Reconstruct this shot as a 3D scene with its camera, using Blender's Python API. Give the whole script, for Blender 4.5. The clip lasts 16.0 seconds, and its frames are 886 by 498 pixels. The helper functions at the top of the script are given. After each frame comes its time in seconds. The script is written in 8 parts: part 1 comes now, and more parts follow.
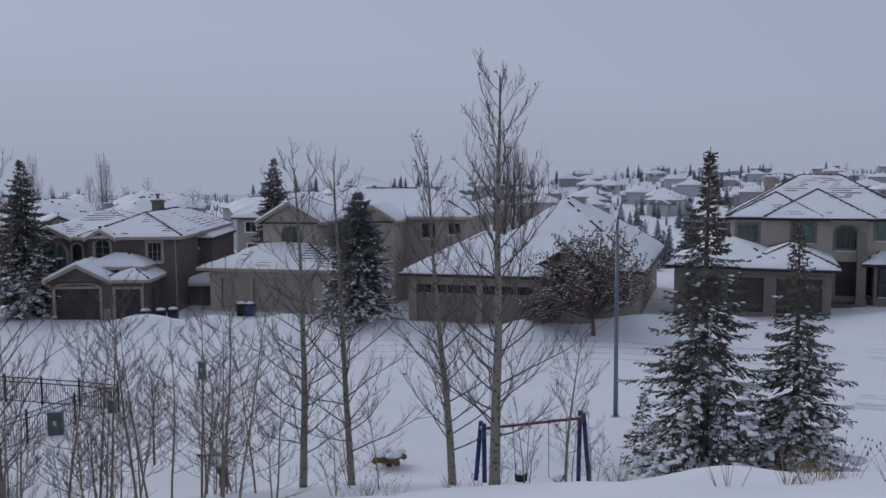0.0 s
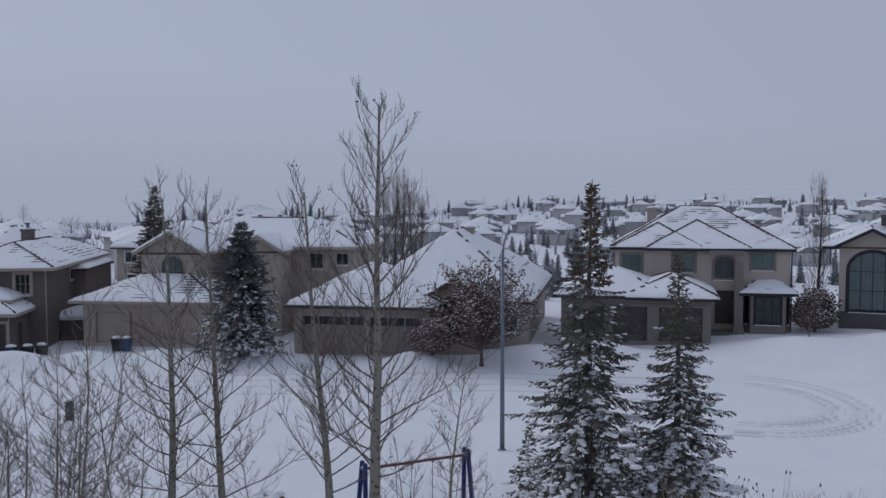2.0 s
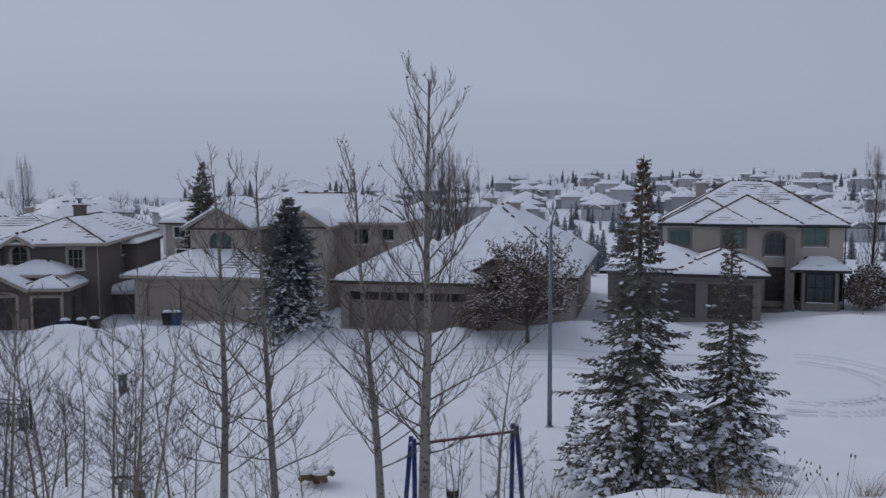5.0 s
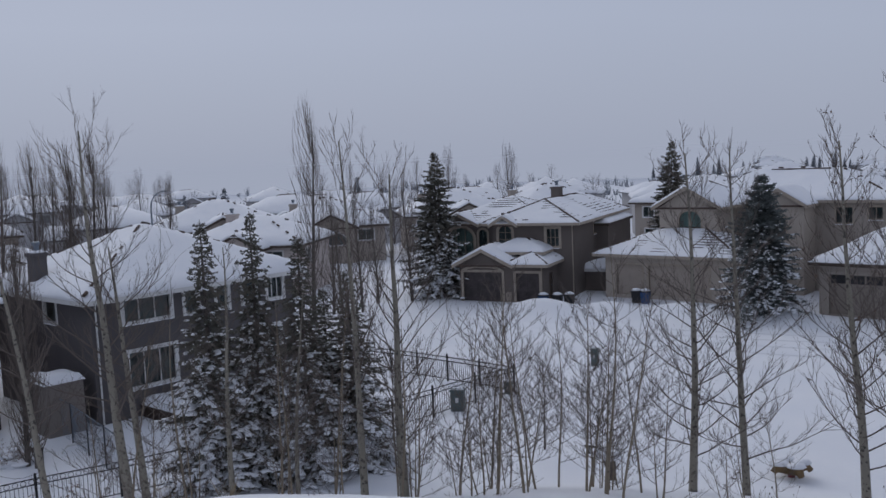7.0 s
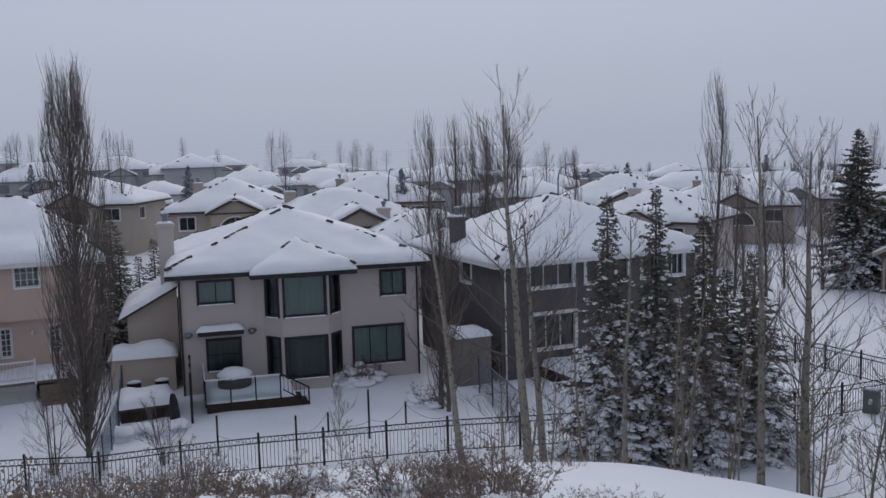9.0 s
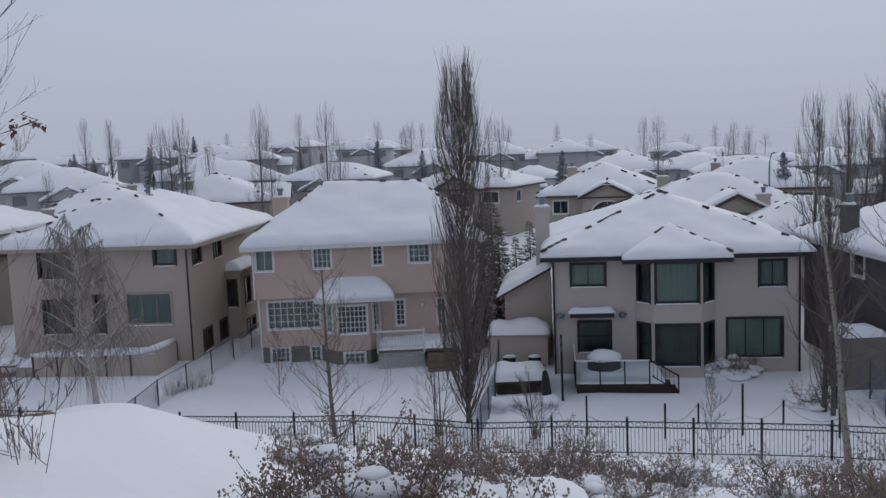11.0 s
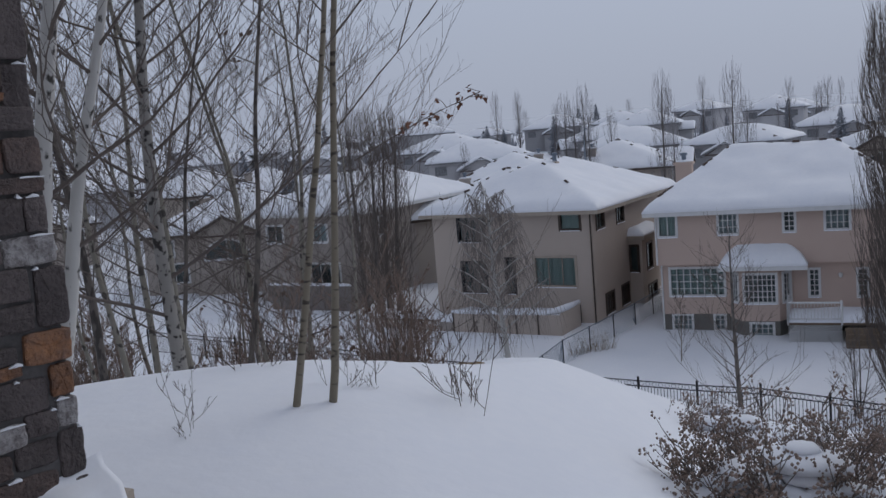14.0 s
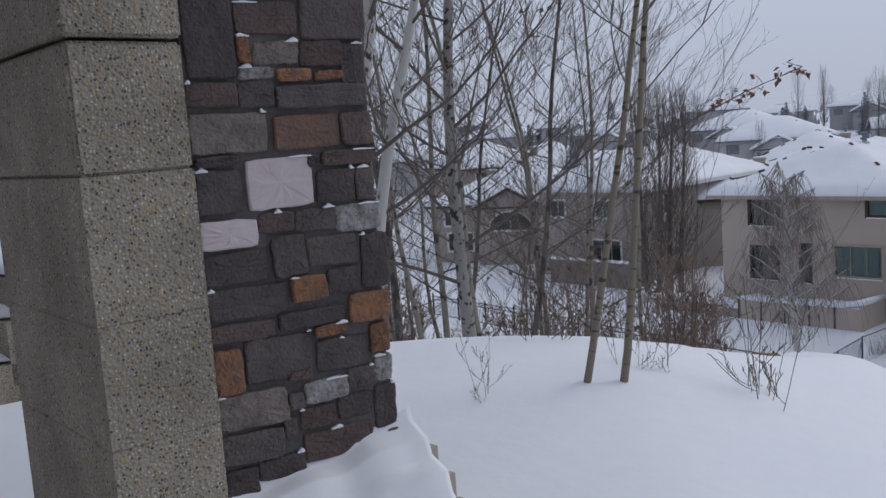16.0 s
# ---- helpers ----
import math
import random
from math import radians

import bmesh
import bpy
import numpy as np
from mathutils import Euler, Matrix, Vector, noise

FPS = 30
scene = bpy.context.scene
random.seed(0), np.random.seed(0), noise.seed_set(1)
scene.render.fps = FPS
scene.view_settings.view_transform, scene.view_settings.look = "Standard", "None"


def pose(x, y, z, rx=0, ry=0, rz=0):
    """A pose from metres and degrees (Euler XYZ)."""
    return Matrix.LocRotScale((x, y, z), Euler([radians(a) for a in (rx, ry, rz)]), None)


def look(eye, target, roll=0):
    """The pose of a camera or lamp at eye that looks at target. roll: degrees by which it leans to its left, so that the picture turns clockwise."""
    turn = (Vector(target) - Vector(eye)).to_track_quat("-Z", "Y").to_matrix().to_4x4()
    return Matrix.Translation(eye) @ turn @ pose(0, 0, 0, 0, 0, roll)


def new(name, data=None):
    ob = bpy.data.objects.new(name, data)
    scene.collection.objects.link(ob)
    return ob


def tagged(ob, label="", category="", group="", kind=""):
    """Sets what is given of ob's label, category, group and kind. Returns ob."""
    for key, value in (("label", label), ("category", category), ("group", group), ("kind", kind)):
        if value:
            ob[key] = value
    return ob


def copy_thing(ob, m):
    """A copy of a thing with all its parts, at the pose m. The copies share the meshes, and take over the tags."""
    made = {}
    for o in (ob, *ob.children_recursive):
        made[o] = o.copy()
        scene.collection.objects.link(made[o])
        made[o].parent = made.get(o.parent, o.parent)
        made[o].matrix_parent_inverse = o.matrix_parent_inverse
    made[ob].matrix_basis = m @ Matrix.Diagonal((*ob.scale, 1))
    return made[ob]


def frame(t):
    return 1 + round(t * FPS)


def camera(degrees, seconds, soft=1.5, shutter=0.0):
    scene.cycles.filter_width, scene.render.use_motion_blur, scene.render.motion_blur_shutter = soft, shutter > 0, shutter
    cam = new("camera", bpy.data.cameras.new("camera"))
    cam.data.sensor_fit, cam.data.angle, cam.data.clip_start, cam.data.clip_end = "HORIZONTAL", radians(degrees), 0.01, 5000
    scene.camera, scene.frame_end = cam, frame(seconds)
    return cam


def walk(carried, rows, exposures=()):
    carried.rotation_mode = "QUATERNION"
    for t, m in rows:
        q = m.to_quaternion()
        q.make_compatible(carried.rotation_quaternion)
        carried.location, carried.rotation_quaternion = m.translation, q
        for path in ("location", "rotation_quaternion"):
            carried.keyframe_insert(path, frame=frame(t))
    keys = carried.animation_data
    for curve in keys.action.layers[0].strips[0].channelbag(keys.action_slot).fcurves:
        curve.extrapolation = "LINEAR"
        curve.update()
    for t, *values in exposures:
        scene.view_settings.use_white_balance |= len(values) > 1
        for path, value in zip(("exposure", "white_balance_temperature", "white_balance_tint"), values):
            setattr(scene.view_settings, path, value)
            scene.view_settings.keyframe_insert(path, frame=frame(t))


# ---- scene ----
cam = camera(51.62, 16.0)
PATH = [
    (0.0, look((0.285, -0.264, 10.749), (-3.161, 9.078, 9.827), -0.48)),
    (0.5, look((0.366, -0.001, 10.754), (-2.684, 9.492, 9.989), -0.32)),
    (1.0, look((0.326, 0.257, 10.767), (-2.227, 9.900, 10.072), 0.05)),
    (1.5, look((0.303, 0.476, 10.789), (-1.858, 10.190, 9.802), -2.13)),
    (2.0, look((0.402, 0.636, 10.796), (-1.940, 10.338, 10.182), -0.10)),
    (2.5, look((0.456, 0.749, 10.806), (-1.808, 10.480, 10.396), -0.20)),
    (3.0, look((0.380, 0.767, 10.807), (-1.372, 10.604, 10.408), -0.53)),
    (3.2, look((0.348, 0.767, 10.809), (-1.374, 10.599, 10.201), -0.25)),
    (5.3, look((0.176, 0.723, 10.823), (-3.115, 10.124, 9.932), -0.78)),
    (5.5, look((0.166, 0.724, 10.823), (-3.543, 9.971, 9.968), -1.26)),
    (6.0, look((0.131, 0.742, 10.821), (-4.558, 9.522, 9.863), -1.03)),
    (6.5, look((0.065, 0.794, 10.813), (-5.925, 8.749, 9.898), -2.11)),
    (7.0, look((0.024, 0.812, 10.817), (-7.019, 7.843, 9.831), -2.50)),
    (7.5, look((0.039, 0.759, 10.821), (-7.789, 6.903, 9.846), -2.22)),
    (8.0, look((0.043, 0.708, 10.815), (-8.401, 5.979, 9.863), -2.08)),
    (8.5, look((0.035, 0.619, 10.814), (-8.848, 5.093, 9.779), -1.69)),
    (9.0, look((0.020, 0.522, 10.817), (-9.298, 3.978, 9.711), -1.54)),
    (9.5, look((-0.011, 0.440, 10.824), (-9.607, 3.054, 9.780), -1.69)),
    (10.0, look((-0.045, 0.385, 10.833), (-9.805, 2.219, 9.666), -1.60)),
    (10.2, look((-0.049, 0.367, 10.835), (-9.879, 1.795, 9.676), -1.52)),
    (12.3, look((0.008, 0.224, 10.830), (-9.630, -2.128, 9.576), -4.20)),
    (12.5, look((0.005, 0.226, 10.833), (-9.625, -2.140, 9.538), -4.17)),
    (13.0, look((0.003, 0.220, 10.828), (-9.535, -2.442, 9.440), -4.40)),
    (13.5, look((0.023, 0.202, 10.828), (-9.251, -3.283, 9.470), -4.71)),
    (14.0, look((0.020, 0.166, 10.821), (-8.791, -4.398, 9.578), -4.81)),
    (14.5, look((0.036, 0.138, 10.825), (-8.235, -5.349, 9.610), -4.82)),
    (15.0, look((0.042, 0.110, 10.823), (-7.779, -5.980, 9.505), -4.29)),
    (15.5, look((0.070, 0.078, 10.827), (-7.066, -6.802, 9.506), -4.16)),
    (16.0, look((0.080, 0.081, 10.838), (-6.943, -6.922, 9.559), -4.04)),
]
walk(cam, PATH, [(0.0, -0.05, 6280, 12), (3.0, -0.03, 6280, 12), (7.0, 0.0, 6400, 11.5), (8.5, 0.09, 6500, 10.5), (10.0, 0.24, 6600, 10), (12.5, 0.12, 6500, 10), (13.5, 0.1, 6480, 10), (14.5, -0.02, 6450, 10), (15.0, 0.12, 6470, 10), (15.5, 0.24, 6500, 10), (16.0, 0.33, 6530, 10)])

# ---- light ----
world = bpy.data.worlds.new("world")
scene.world = world
world.use_nodes = True
wn = world.node_tree
sky = wn.nodes.new("ShaderNodeTexSky")
sky.sky_type, sky.sun_disc = "NISHITA", False
sky.sun_elevation, sky.sun_rotation = radians(35), radians(290)
sky_bg = wn.nodes["Background"]
cloud = wn.nodes.new("ShaderNodeBackground")
cloud.inputs[0].default_value = (0.338, 0.376, 0.468, 1)
# the cloud is thinner toward the low western sun
way, toward, gain = wn.nodes.new("ShaderNodeTexCoord"), wn.nodes.new("ShaderNodeVectorMath"), wn.nodes.new("ShaderNodeMath")
toward.operation, gain.operation = "DOT_PRODUCT", "MULTIPLY_ADD"
toward.inputs[1].default_value = (-0.94, 0.34, 0.0)
gain.inputs[1].default_value, gain.inputs[2].default_value = 0.16, 1.03
wn.links.new(way.outputs["Generated"], toward.inputs[0])
wn.links.new(toward.outputs["Value"], gain.inputs[0])
wn.links.new(gain.outputs[0], cloud.inputs[1])
sky_bg.inputs[1].default_value = 0.06
wn.links.new(sky.outputs[0], sky_bg.inputs[0])
over = wn.nodes.new("ShaderNodeMixShader")
over.inputs[0].default_value = 0.94          # the cloud layer hides nearly all of the blue
wn.links.new(sky_bg.outputs[0], over.inputs[1])
wn.links.new(cloud.outputs[0], over.inputs[2])
wn.links.new(over.outputs[0], wn.nodes["World Output"].inputs[0])
sun_data = bpy.data.lights.new("sun", "SUN")
sun_data.energy, sun_data.angle, sun_data.color = 0.7, radians(40), (1.0, 0.97, 0.93)
sun = new("sun", sun_data)
sun.matrix_world = look((-77, 28, 57), (0, 0, 0))


# ---- materials ----
def material(name, colour, rough=0.8, metal=0.0, second=None, scale=3.0, fine=40.0, bump=0.3, amount=0.5, spec=0.3, dist=0.01, rand=0.0):
    """Two-scale noise between two colours, with a fine bump."""
    m = bpy.data.materials.new(name)
    m.use_nodes = True
    nt = m.node_tree
    n, l = nt.nodes, nt.links
    p = n["Principled BSDF"]
    p.inputs["Roughness"].default_value, p.inputs["Metallic"].default_value = rough, metal
    p.inputs["Specular IOR Level"].default_value = spec
    tc = n.new("ShaderNodeTexCoord")
    big, small = n.new("ShaderNodeTexNoise"), n.new("ShaderNodeTexNoise")
    big.inputs["Scale"].default_value, small.inputs["Scale"].default_value = scale, fine
    big.inputs["Detail"].default_value, small.inputs["Detail"].default_value = 4, 3
    for t in (big, small):
        l.new(tc.outputs["Object"], t.inputs["Vector"])
    add = n.new("ShaderNodeMath")
    add.operation = "MULTIPLY_ADD"
    l.new(small.outputs[0], add.inputs[0])
    add.inputs[1].default_value = 0.5
    l.new(big.outputs[0], add.inputs[2])
    rng = n.new("ShaderNodeMapRange")
    rng.inputs[1].default_value, rng.inputs[2].default_value = 0.5, 1.0
    l.new(add.outputs[0], rng.inputs[0])
    mix = n.new("ShaderNodeMix")
    mix.data_type = "RGBA"
    sec = second or tuple(c * (1 - amount) for c in colour)
    mix.inputs[6].default_value, mix.inputs[7].default_value = (*colour, 1), (*sec, 1)
    l.new(rng.outputs[0], mix.inputs[0])
    out = mix.outputs[2]
    if rand:
        info = n.new("ShaderNodeObjectInfo")
        hsv = n.new("ShaderNodeHueSaturation")
        mr = n.new("ShaderNodeMapRange")
        mr.inputs[3].default_value, mr.inputs[4].default_value = 1 - rand, 1 + rand
        l.new(info.outputs["Random"], mr.inputs[0])
        l.new(mr.outputs[0], hsv.inputs["Value"])
        l.new(out, hsv.inputs["Color"])
        out = hsv.outputs[0]
    l.new(out, p.inputs["Base Color"])
    if bump:
        b = n.new("ShaderNodeBump")
        b.inputs["Strength"].default_value, b.inputs["Distance"].default_value = bump, dist
        l.new(add.outputs[0], b.inputs["Height"])
        l.new(b.outputs[0], p.inputs["Normal"])
    return m


def glass_material(name, tint, gloss=0.02):
    m = bpy.data.materials.new(name)
    m.use_nodes = True
    n, l = m.node_tree.nodes, m.node_tree.links
    n.remove(n["Principled BSDF"])
    tr, gl, mx, fr = (n.new("ShaderNode" + k) for k in ("BsdfTransparent", "BsdfGlossy", "MixShader", "Fresnel"))
    tr.inputs[0].default_value = (*tint, 1)
    gl.inputs["Roughness"].default_value = gloss
    fr.inputs[0].default_value = 1.55
    l.new(fr.outputs[0], mx.inputs[0])
    l.new(tr.outputs[0], mx.inputs[1])
    l.new(gl.outputs[0], mx.inputs[2])
    l.new(mx.outputs[0], n["Material Output"].inputs[0])
    return m


def pebble_material(name, scale, ground, tones):
    """Exposed aggregate: pebbles of several tones bedded in cement."""
    m = bpy.data.materials.new(name)
    m.use_nodes = True
    nt = m.node_tree
    n, l = nt.nodes, nt.links
    p = n["Principled BSDF"]
    p.inputs["Roughness"].default_value = 0.75
    tc = n.new("ShaderNodeTexCoord")
    warp = n.new("ShaderNodeTexNoise")
    warp.inputs["Scale"].default_value = 30
    vm = n.new("ShaderNodeVectorMath")
    vm.operation = "MULTIPLY_ADD"
    vm.inputs[1].default_value = (0.012, 0.012, 0.012)
    l.new(tc.outputs["Object"], warp.inputs["Vector"])
    l.new(warp.outputs["Color"], vm.inputs[0])
    l.new(tc.outputs["Object"], vm.inputs[2])
    v = n.new("ShaderNodeTexVoronoi")
    v.inputs["Scale"].default_value = scale
    l.new(vm.outputs[0], v.inputs["Vector"])
    ramp = n.new("ShaderNodeValToRGB")
    ramp.color_ramp.interpolation = "CONSTANT"
    for k, c in enumerate(tones):
        e = ramp.color_ramp.elements[k] if k < 2 else ramp.color_ramp.elements.new(k / len(tones))
        e.position, e.color = k / len(tones), (*c, 1)
    sep = n.new("ShaderNodeSeparateColor")
    l.new(v.outputs["Color"], sep.inputs[0])
    l.new(sep.outputs[0], ramp.inputs[0])
    mr = n.new("ShaderNodeMapRange")
    mr.inputs[1].default_value, mr.inputs[2].default_value = 0.36, 0.44
    l.new(v.outputs["Distance"], mr.inputs[0])
    mix = n.new("ShaderNodeMix")
    mix.data_type = "RGBA"
    mix.inputs[7].default_value = (*ground, 1)
    l.new(mr.outputs[0], mix.inputs[0])
    l.new(ramp.outputs[0], mix.inputs[6])
    stain = n.new("ShaderNodeTexNoise")
    stain.inputs["Scale"].default_value, stain.inputs["Detail"].default_value = 3, 5
    l.new(tc.outputs["Object"], stain.inputs["Vector"])
    sm = n.new("ShaderNodeMapRange")
    sm.inputs[1].default_value, sm.inputs[2].default_value, sm.inputs[3].default_value, sm.inputs[4].default_value = 0.35, 0.7, 1.1, 0.72
    l.new(stain.outputs[0], sm.inputs[0])
    hsv = n.new("ShaderNodeHueSaturation")
    l.new(mix.outputs[2], hsv.inputs["Color"])
    l.new(sm.outputs[0], hsv.inputs["Value"])
    l.new(hsv.outputs[0], p.inputs["Base Color"])
    b = n.new("ShaderNodeBump")
    b.invert = True
    b.inputs["Strength"].default_value, b.inputs["Distance"].default_value = 1.0, 0.009
    l.new(v.outputs["Distance"], b.inputs["Height"])
    l.new(b.outputs[0], p.inputs["Normal"])
    return m


def bark_material(name, pale, dark, bands=6.0, cover=0.56):
    """Aspen bark: pale, with dark scars that lie across the trunk and more of them low down."""
    m = bpy.data.materials.new(name)
    m.use_nodes = True
    nt = m.node_tree
    n, l = nt.nodes, nt.links
    p = n["Principled BSDF"]
    p.inputs["Roughness"].default_value = 0.85
    tc, mp = n.new("ShaderNodeTexCoord"), n.new("ShaderNodeMapping")
    mp.inputs["Scale"].default_value = (7, 7, bands)
    l.new(tc.outputs["Object"], mp.inputs[0])
    t = n.new("ShaderNodeTexNoise")
    t.inputs["Scale"].default_value, t.inputs["Detail"].default_value = 1.6, 5
    l.new(mp.outputs[0], t.inputs["Vector"])
    mr = n.new("ShaderNodeMapRange")
    mr.inputs[1].default_value, mr.inputs[2].default_value = cover, cover + 0.07
    l.new(t.outputs[0], mr.inputs[0])
    mix = n.new("ShaderNodeMix")
    mix.data_type = "RGBA"
    mix.inputs[6].default_value, mix.inputs[7].default_value = (*pale, 1), (*dark, 1)
    l.new(mr.outputs[0], mix.inputs[0])
    l.new(mix.outputs[2], p.inputs["Base Color"])
    b = n.new("ShaderNodeBump")
    b.inputs["Strength"].default_value, b.inputs["Distance"].default_value = 0.4, 0.01
    l.new(t.outputs[0], b.inputs["Height"])
    l.new(b.outputs[0], p.inputs["Normal"])
    return m


SNOW = material("snow", (0.86, 0.87, 0.90), 0.65, second=(0.80, 0.82, 0.87), scale=0.35, fine=9, bump=0.25, dist=0.03, spec=0.2)
ROOF_SNOW = material("roof_snow", (0.87, 0.88, 0.91), 0.65, second=(0.80, 0.82, 0.87), scale=0.8, fine=7, bump=0.3, dist=0.03, spec=0.2)
GREIGE = material("greige_stucco", (0.53, 0.47, 0.445), 0.95, second=(0.48, 0.425, 0.40), scale=0.5, fine=60, bump=0.5)
PEACH = material("peach_stucco", (0.58, 0.455, 0.385), 0.95, second=(0.53, 0.41, 0.35), scale=0.5, fine=60, bump=0.5)
TAN = material("tan_stucco", (0.51, 0.435, 0.375), 0.95, second=(0.455, 0.39, 0.34), scale=0.5, fine=60, bump=0.5)
KHAKI = material("khaki_stucco", (0.39, 0.345, 0.31), 0.95, second=(0.35, 0.31, 0.28), scale=0.5, fine=60, bump=0.5)
CHARCOAL = material("charcoal_siding", (0.125, 0.115, 0.118), 0.9, second=(0.10, 0.093, 0.098), scale=0.7, fine=30, bump=0.5)
BROWN = material("dark_brown_stucco", (0.165, 0.14, 0.127), 0.95, second=(0.14, 0.12, 0.11), scale=0.5, fine=60, bump=0.5)
BEIGE = material("beige_stucco", (0.46, 0.405, 0.35), 0.95, second=(0.41, 0.36, 0.315), scale=0.5, fine=60, bump=0.5)
SAND = material("sand_stucco", (0.39, 0.345, 0.305), 0.95, second=(0.35, 0.31, 0.275), scale=0.5, fine=60, bump=0.5)
TAUPE = material("taupe_stucco", (0.235, 0.205, 0.19), 0.95, second=(0.20, 0.18, 0.165), scale=0.5, fine=60, bump=0.5)
MIST = material("pale_grey_siding", (0.34, 0.35, 0.37), 0.9, second=(0.30, 0.31, 0.33), scale=0.4, fine=20, bump=0.3)
CONCRETE = material("foundation_concrete", (0.20, 0.19, 0.17), 0.9, second=(0.15, 0.145, 0.135), scale=1.2, fine=30)
BLACK_TRIM = material("black_trim", (0.036, 0.036, 0.04), 0.5, fine=20, bump=0.1)
BROWN_TRIM = material("brown_trim", (0.10, 0.075, 0.06), 0.6, fine=20, bump=0.1)
WHITE_TRIM = material("white_trim", (0.70, 0.70, 0.69), 0.5, second=(0.62, 0.62, 0.62), fine=15, bump=0.1)
BEIGE_TRIM = material("beige_trim", (0.42, 0.36, 0.30), 0.7, fine=15, amount=0.15, bump=0.1)
TILE = material("clay_roof_tile", (0.12, 0.085, 0.07), 0.9, second=(0.07, 0.052, 0.046), scale=2, fine=14, bump=0.6, dist=0.02)
GLASS = glass_material("window_glass", (0.62, 0.70, 0.70))
CLEAR = glass_material("rail_glass", (0.75, 0.82, 0.82))
BLIND = material("drawn_blind", (0.50, 0.60, 0.575), 0.8, second=(0.43, 0.53, 0.51), scale=0.8, fine=6, bump=0.0)
CURTAIN = material("pale_curtain", (0.55, 0.60, 0.62), 0.9, second=(0.42, 0.47, 0.50), scale=2.5, fine=9, bump=0.3)
# flat sheet behind panes; its dark tone stands for the dim room
DIM_ROOM = material("dim_room_sheet", (0.17, 0.19, 0.195), 0.9, second=(0.10, 0.115, 0.12), scale=1.5, fine=5, bump=0.1)
GARAGE_DARK = material("dark_garage_door", (0.095, 0.08, 0.08), 0.6, fine=18, bump=0.1)
GARAGE_TAN = material("tan_garage_door", (0.27, 0.235, 0.205), 0.6, amount=0.12, fine=18, bump=0.1)
GARAGE_PALE = material("pale_garage_door", (0.42, 0.36, 0.31), 0.6, amount=0.12, fine=18, bump=0.1)
IRON = material("black_iron", (0.03, 0.03, 0.033), 0.45, 0.3, fine=30, bump=0.15)
GALV = material("galvanised_steel", (0.21, 0.25, 0.30), 0.45, 0.6, second=(0.16, 0.19, 0.23), fine=20, bump=0.1)
BLUE = material("blue_paint", (0.018, 0.035, 0.16), 0.4, amount=0.25, fine=12, bump=0.1)
RED = material("dull_red_paint", (0.21, 0.05, 0.065), 0.45, amount=0.3, fine=12, bump=0.1)
RUBBER = material("black_rubber", (0.035, 0.035, 0.038), 0.7, fine=30)
PLASTIC_BLUE = material("blue_bin_plastic", (0.03, 0.075, 0.19), 0.5, amount=0.2, fine=9, bump=0.1)
PLASTIC_BLACK = material("black_bin_plastic", (0.02, 0.022, 0.026), 0.5, amount=0.2, fine=9, bump=0.1)
CABINET = material("green_grey_cabinet", (0.13, 0.16, 0.16), 0.6, amount=0.2, fine=9, bump=0.1)
WOOD = material("weathered_wood", (0.24, 0.18, 0.13), 0.85, second=(0.15, 0.115, 0.085), scale=2, fine=25, bump=0.5)
TUB_WOOD = material("dark_tub_panel", (0.055, 0.036, 0.028), 0.7, scale=3, fine=20)
CLAY = material("ochre_rock", (0.21, 0.14, 0.07), 0.9, second=(0.16, 0.11, 0.06), scale=3, fine=20, bump=0.7, dist=0.03)
ASPEN = bark_material("aspen_bark", (0.255, 0.235, 0.195), (0.07, 0.062, 0.055))
YOUNG_BARK = bark_material("young_aspen_bark", (0.235, 0.205, 0.155), (0.07, 0.058, 0.048), 20.0, 0.565)
SAPLING = bark_material("sapling_bark", (0.235, 0.195, 0.145), (0.075, 0.06, 0.05), 9.0, 0.62)
WHITE_BARK = bark_material("white_birch_bark", (0.50, 0.485, 0.46), (0.05, 0.045, 0.04), 5.0, 0.6)
SCARRED = bark_material("scarred_birch_bark", (0.27, 0.255, 0.235), (0.035, 0.03, 0.028), 7.0, 0.52)
DARK_BARK = bark_material("dark_bark", (0.15, 0.13, 0.115), (0.065, 0.057, 0.052), 3.0, 0.5)
TWIG = material("grey_brown_twigs", (0.16, 0.132, 0.116), 0.9, second=(0.12, 0.10, 0.09), scale=2, fine=20, bump=0)
POPLAR_TWIG = material("poplar_twigs", (0.165, 0.137, 0.12), 0.9, second=(0.12, 0.10, 0.09), scale=2, fine=20, bump=0)
BIRCH_TWIG = material("birch_twigs", (0.27, 0.235, 0.215), 0.9, second=(0.19, 0.165, 0.15), scale=2, fine=20, bump=0)
# twigs of the far trees: distance haze put into the colour
HAZE_TWIG = material("haze_toned_twigs", (0.25, 0.235, 0.24), 0.9, second=(0.18, 0.17, 0.175), scale=0.6, fine=6, bump=0)
# far brush, with the haze painted in as pale blue-grey
HAZY_WOOD = material("haze_toned_brush", (0.33, 0.35, 0.385), 0.9, second=(0.26, 0.275, 0.305), scale=0.2, fine=2, bump=0)
# far houses: walls, windows and trim paled to imitate haze
HAZY_WALL = material("haze_toned_siding", (0.47, 0.465, 0.475), 0.9, second=(0.40, 0.395, 0.405), scale=0.3, fine=3, bump=0, rand=0.2)
HAZY_DARK = material("haze_toned_openings", (0.28, 0.285, 0.30), 0.6, fine=3, bump=0)
PACKED = material("packed_snow", (0.72, 0.735, 0.775), 0.6, second=(0.66, 0.68, 0.72), scale=0.6, fine=8, bump=0.3, dist=0.02)
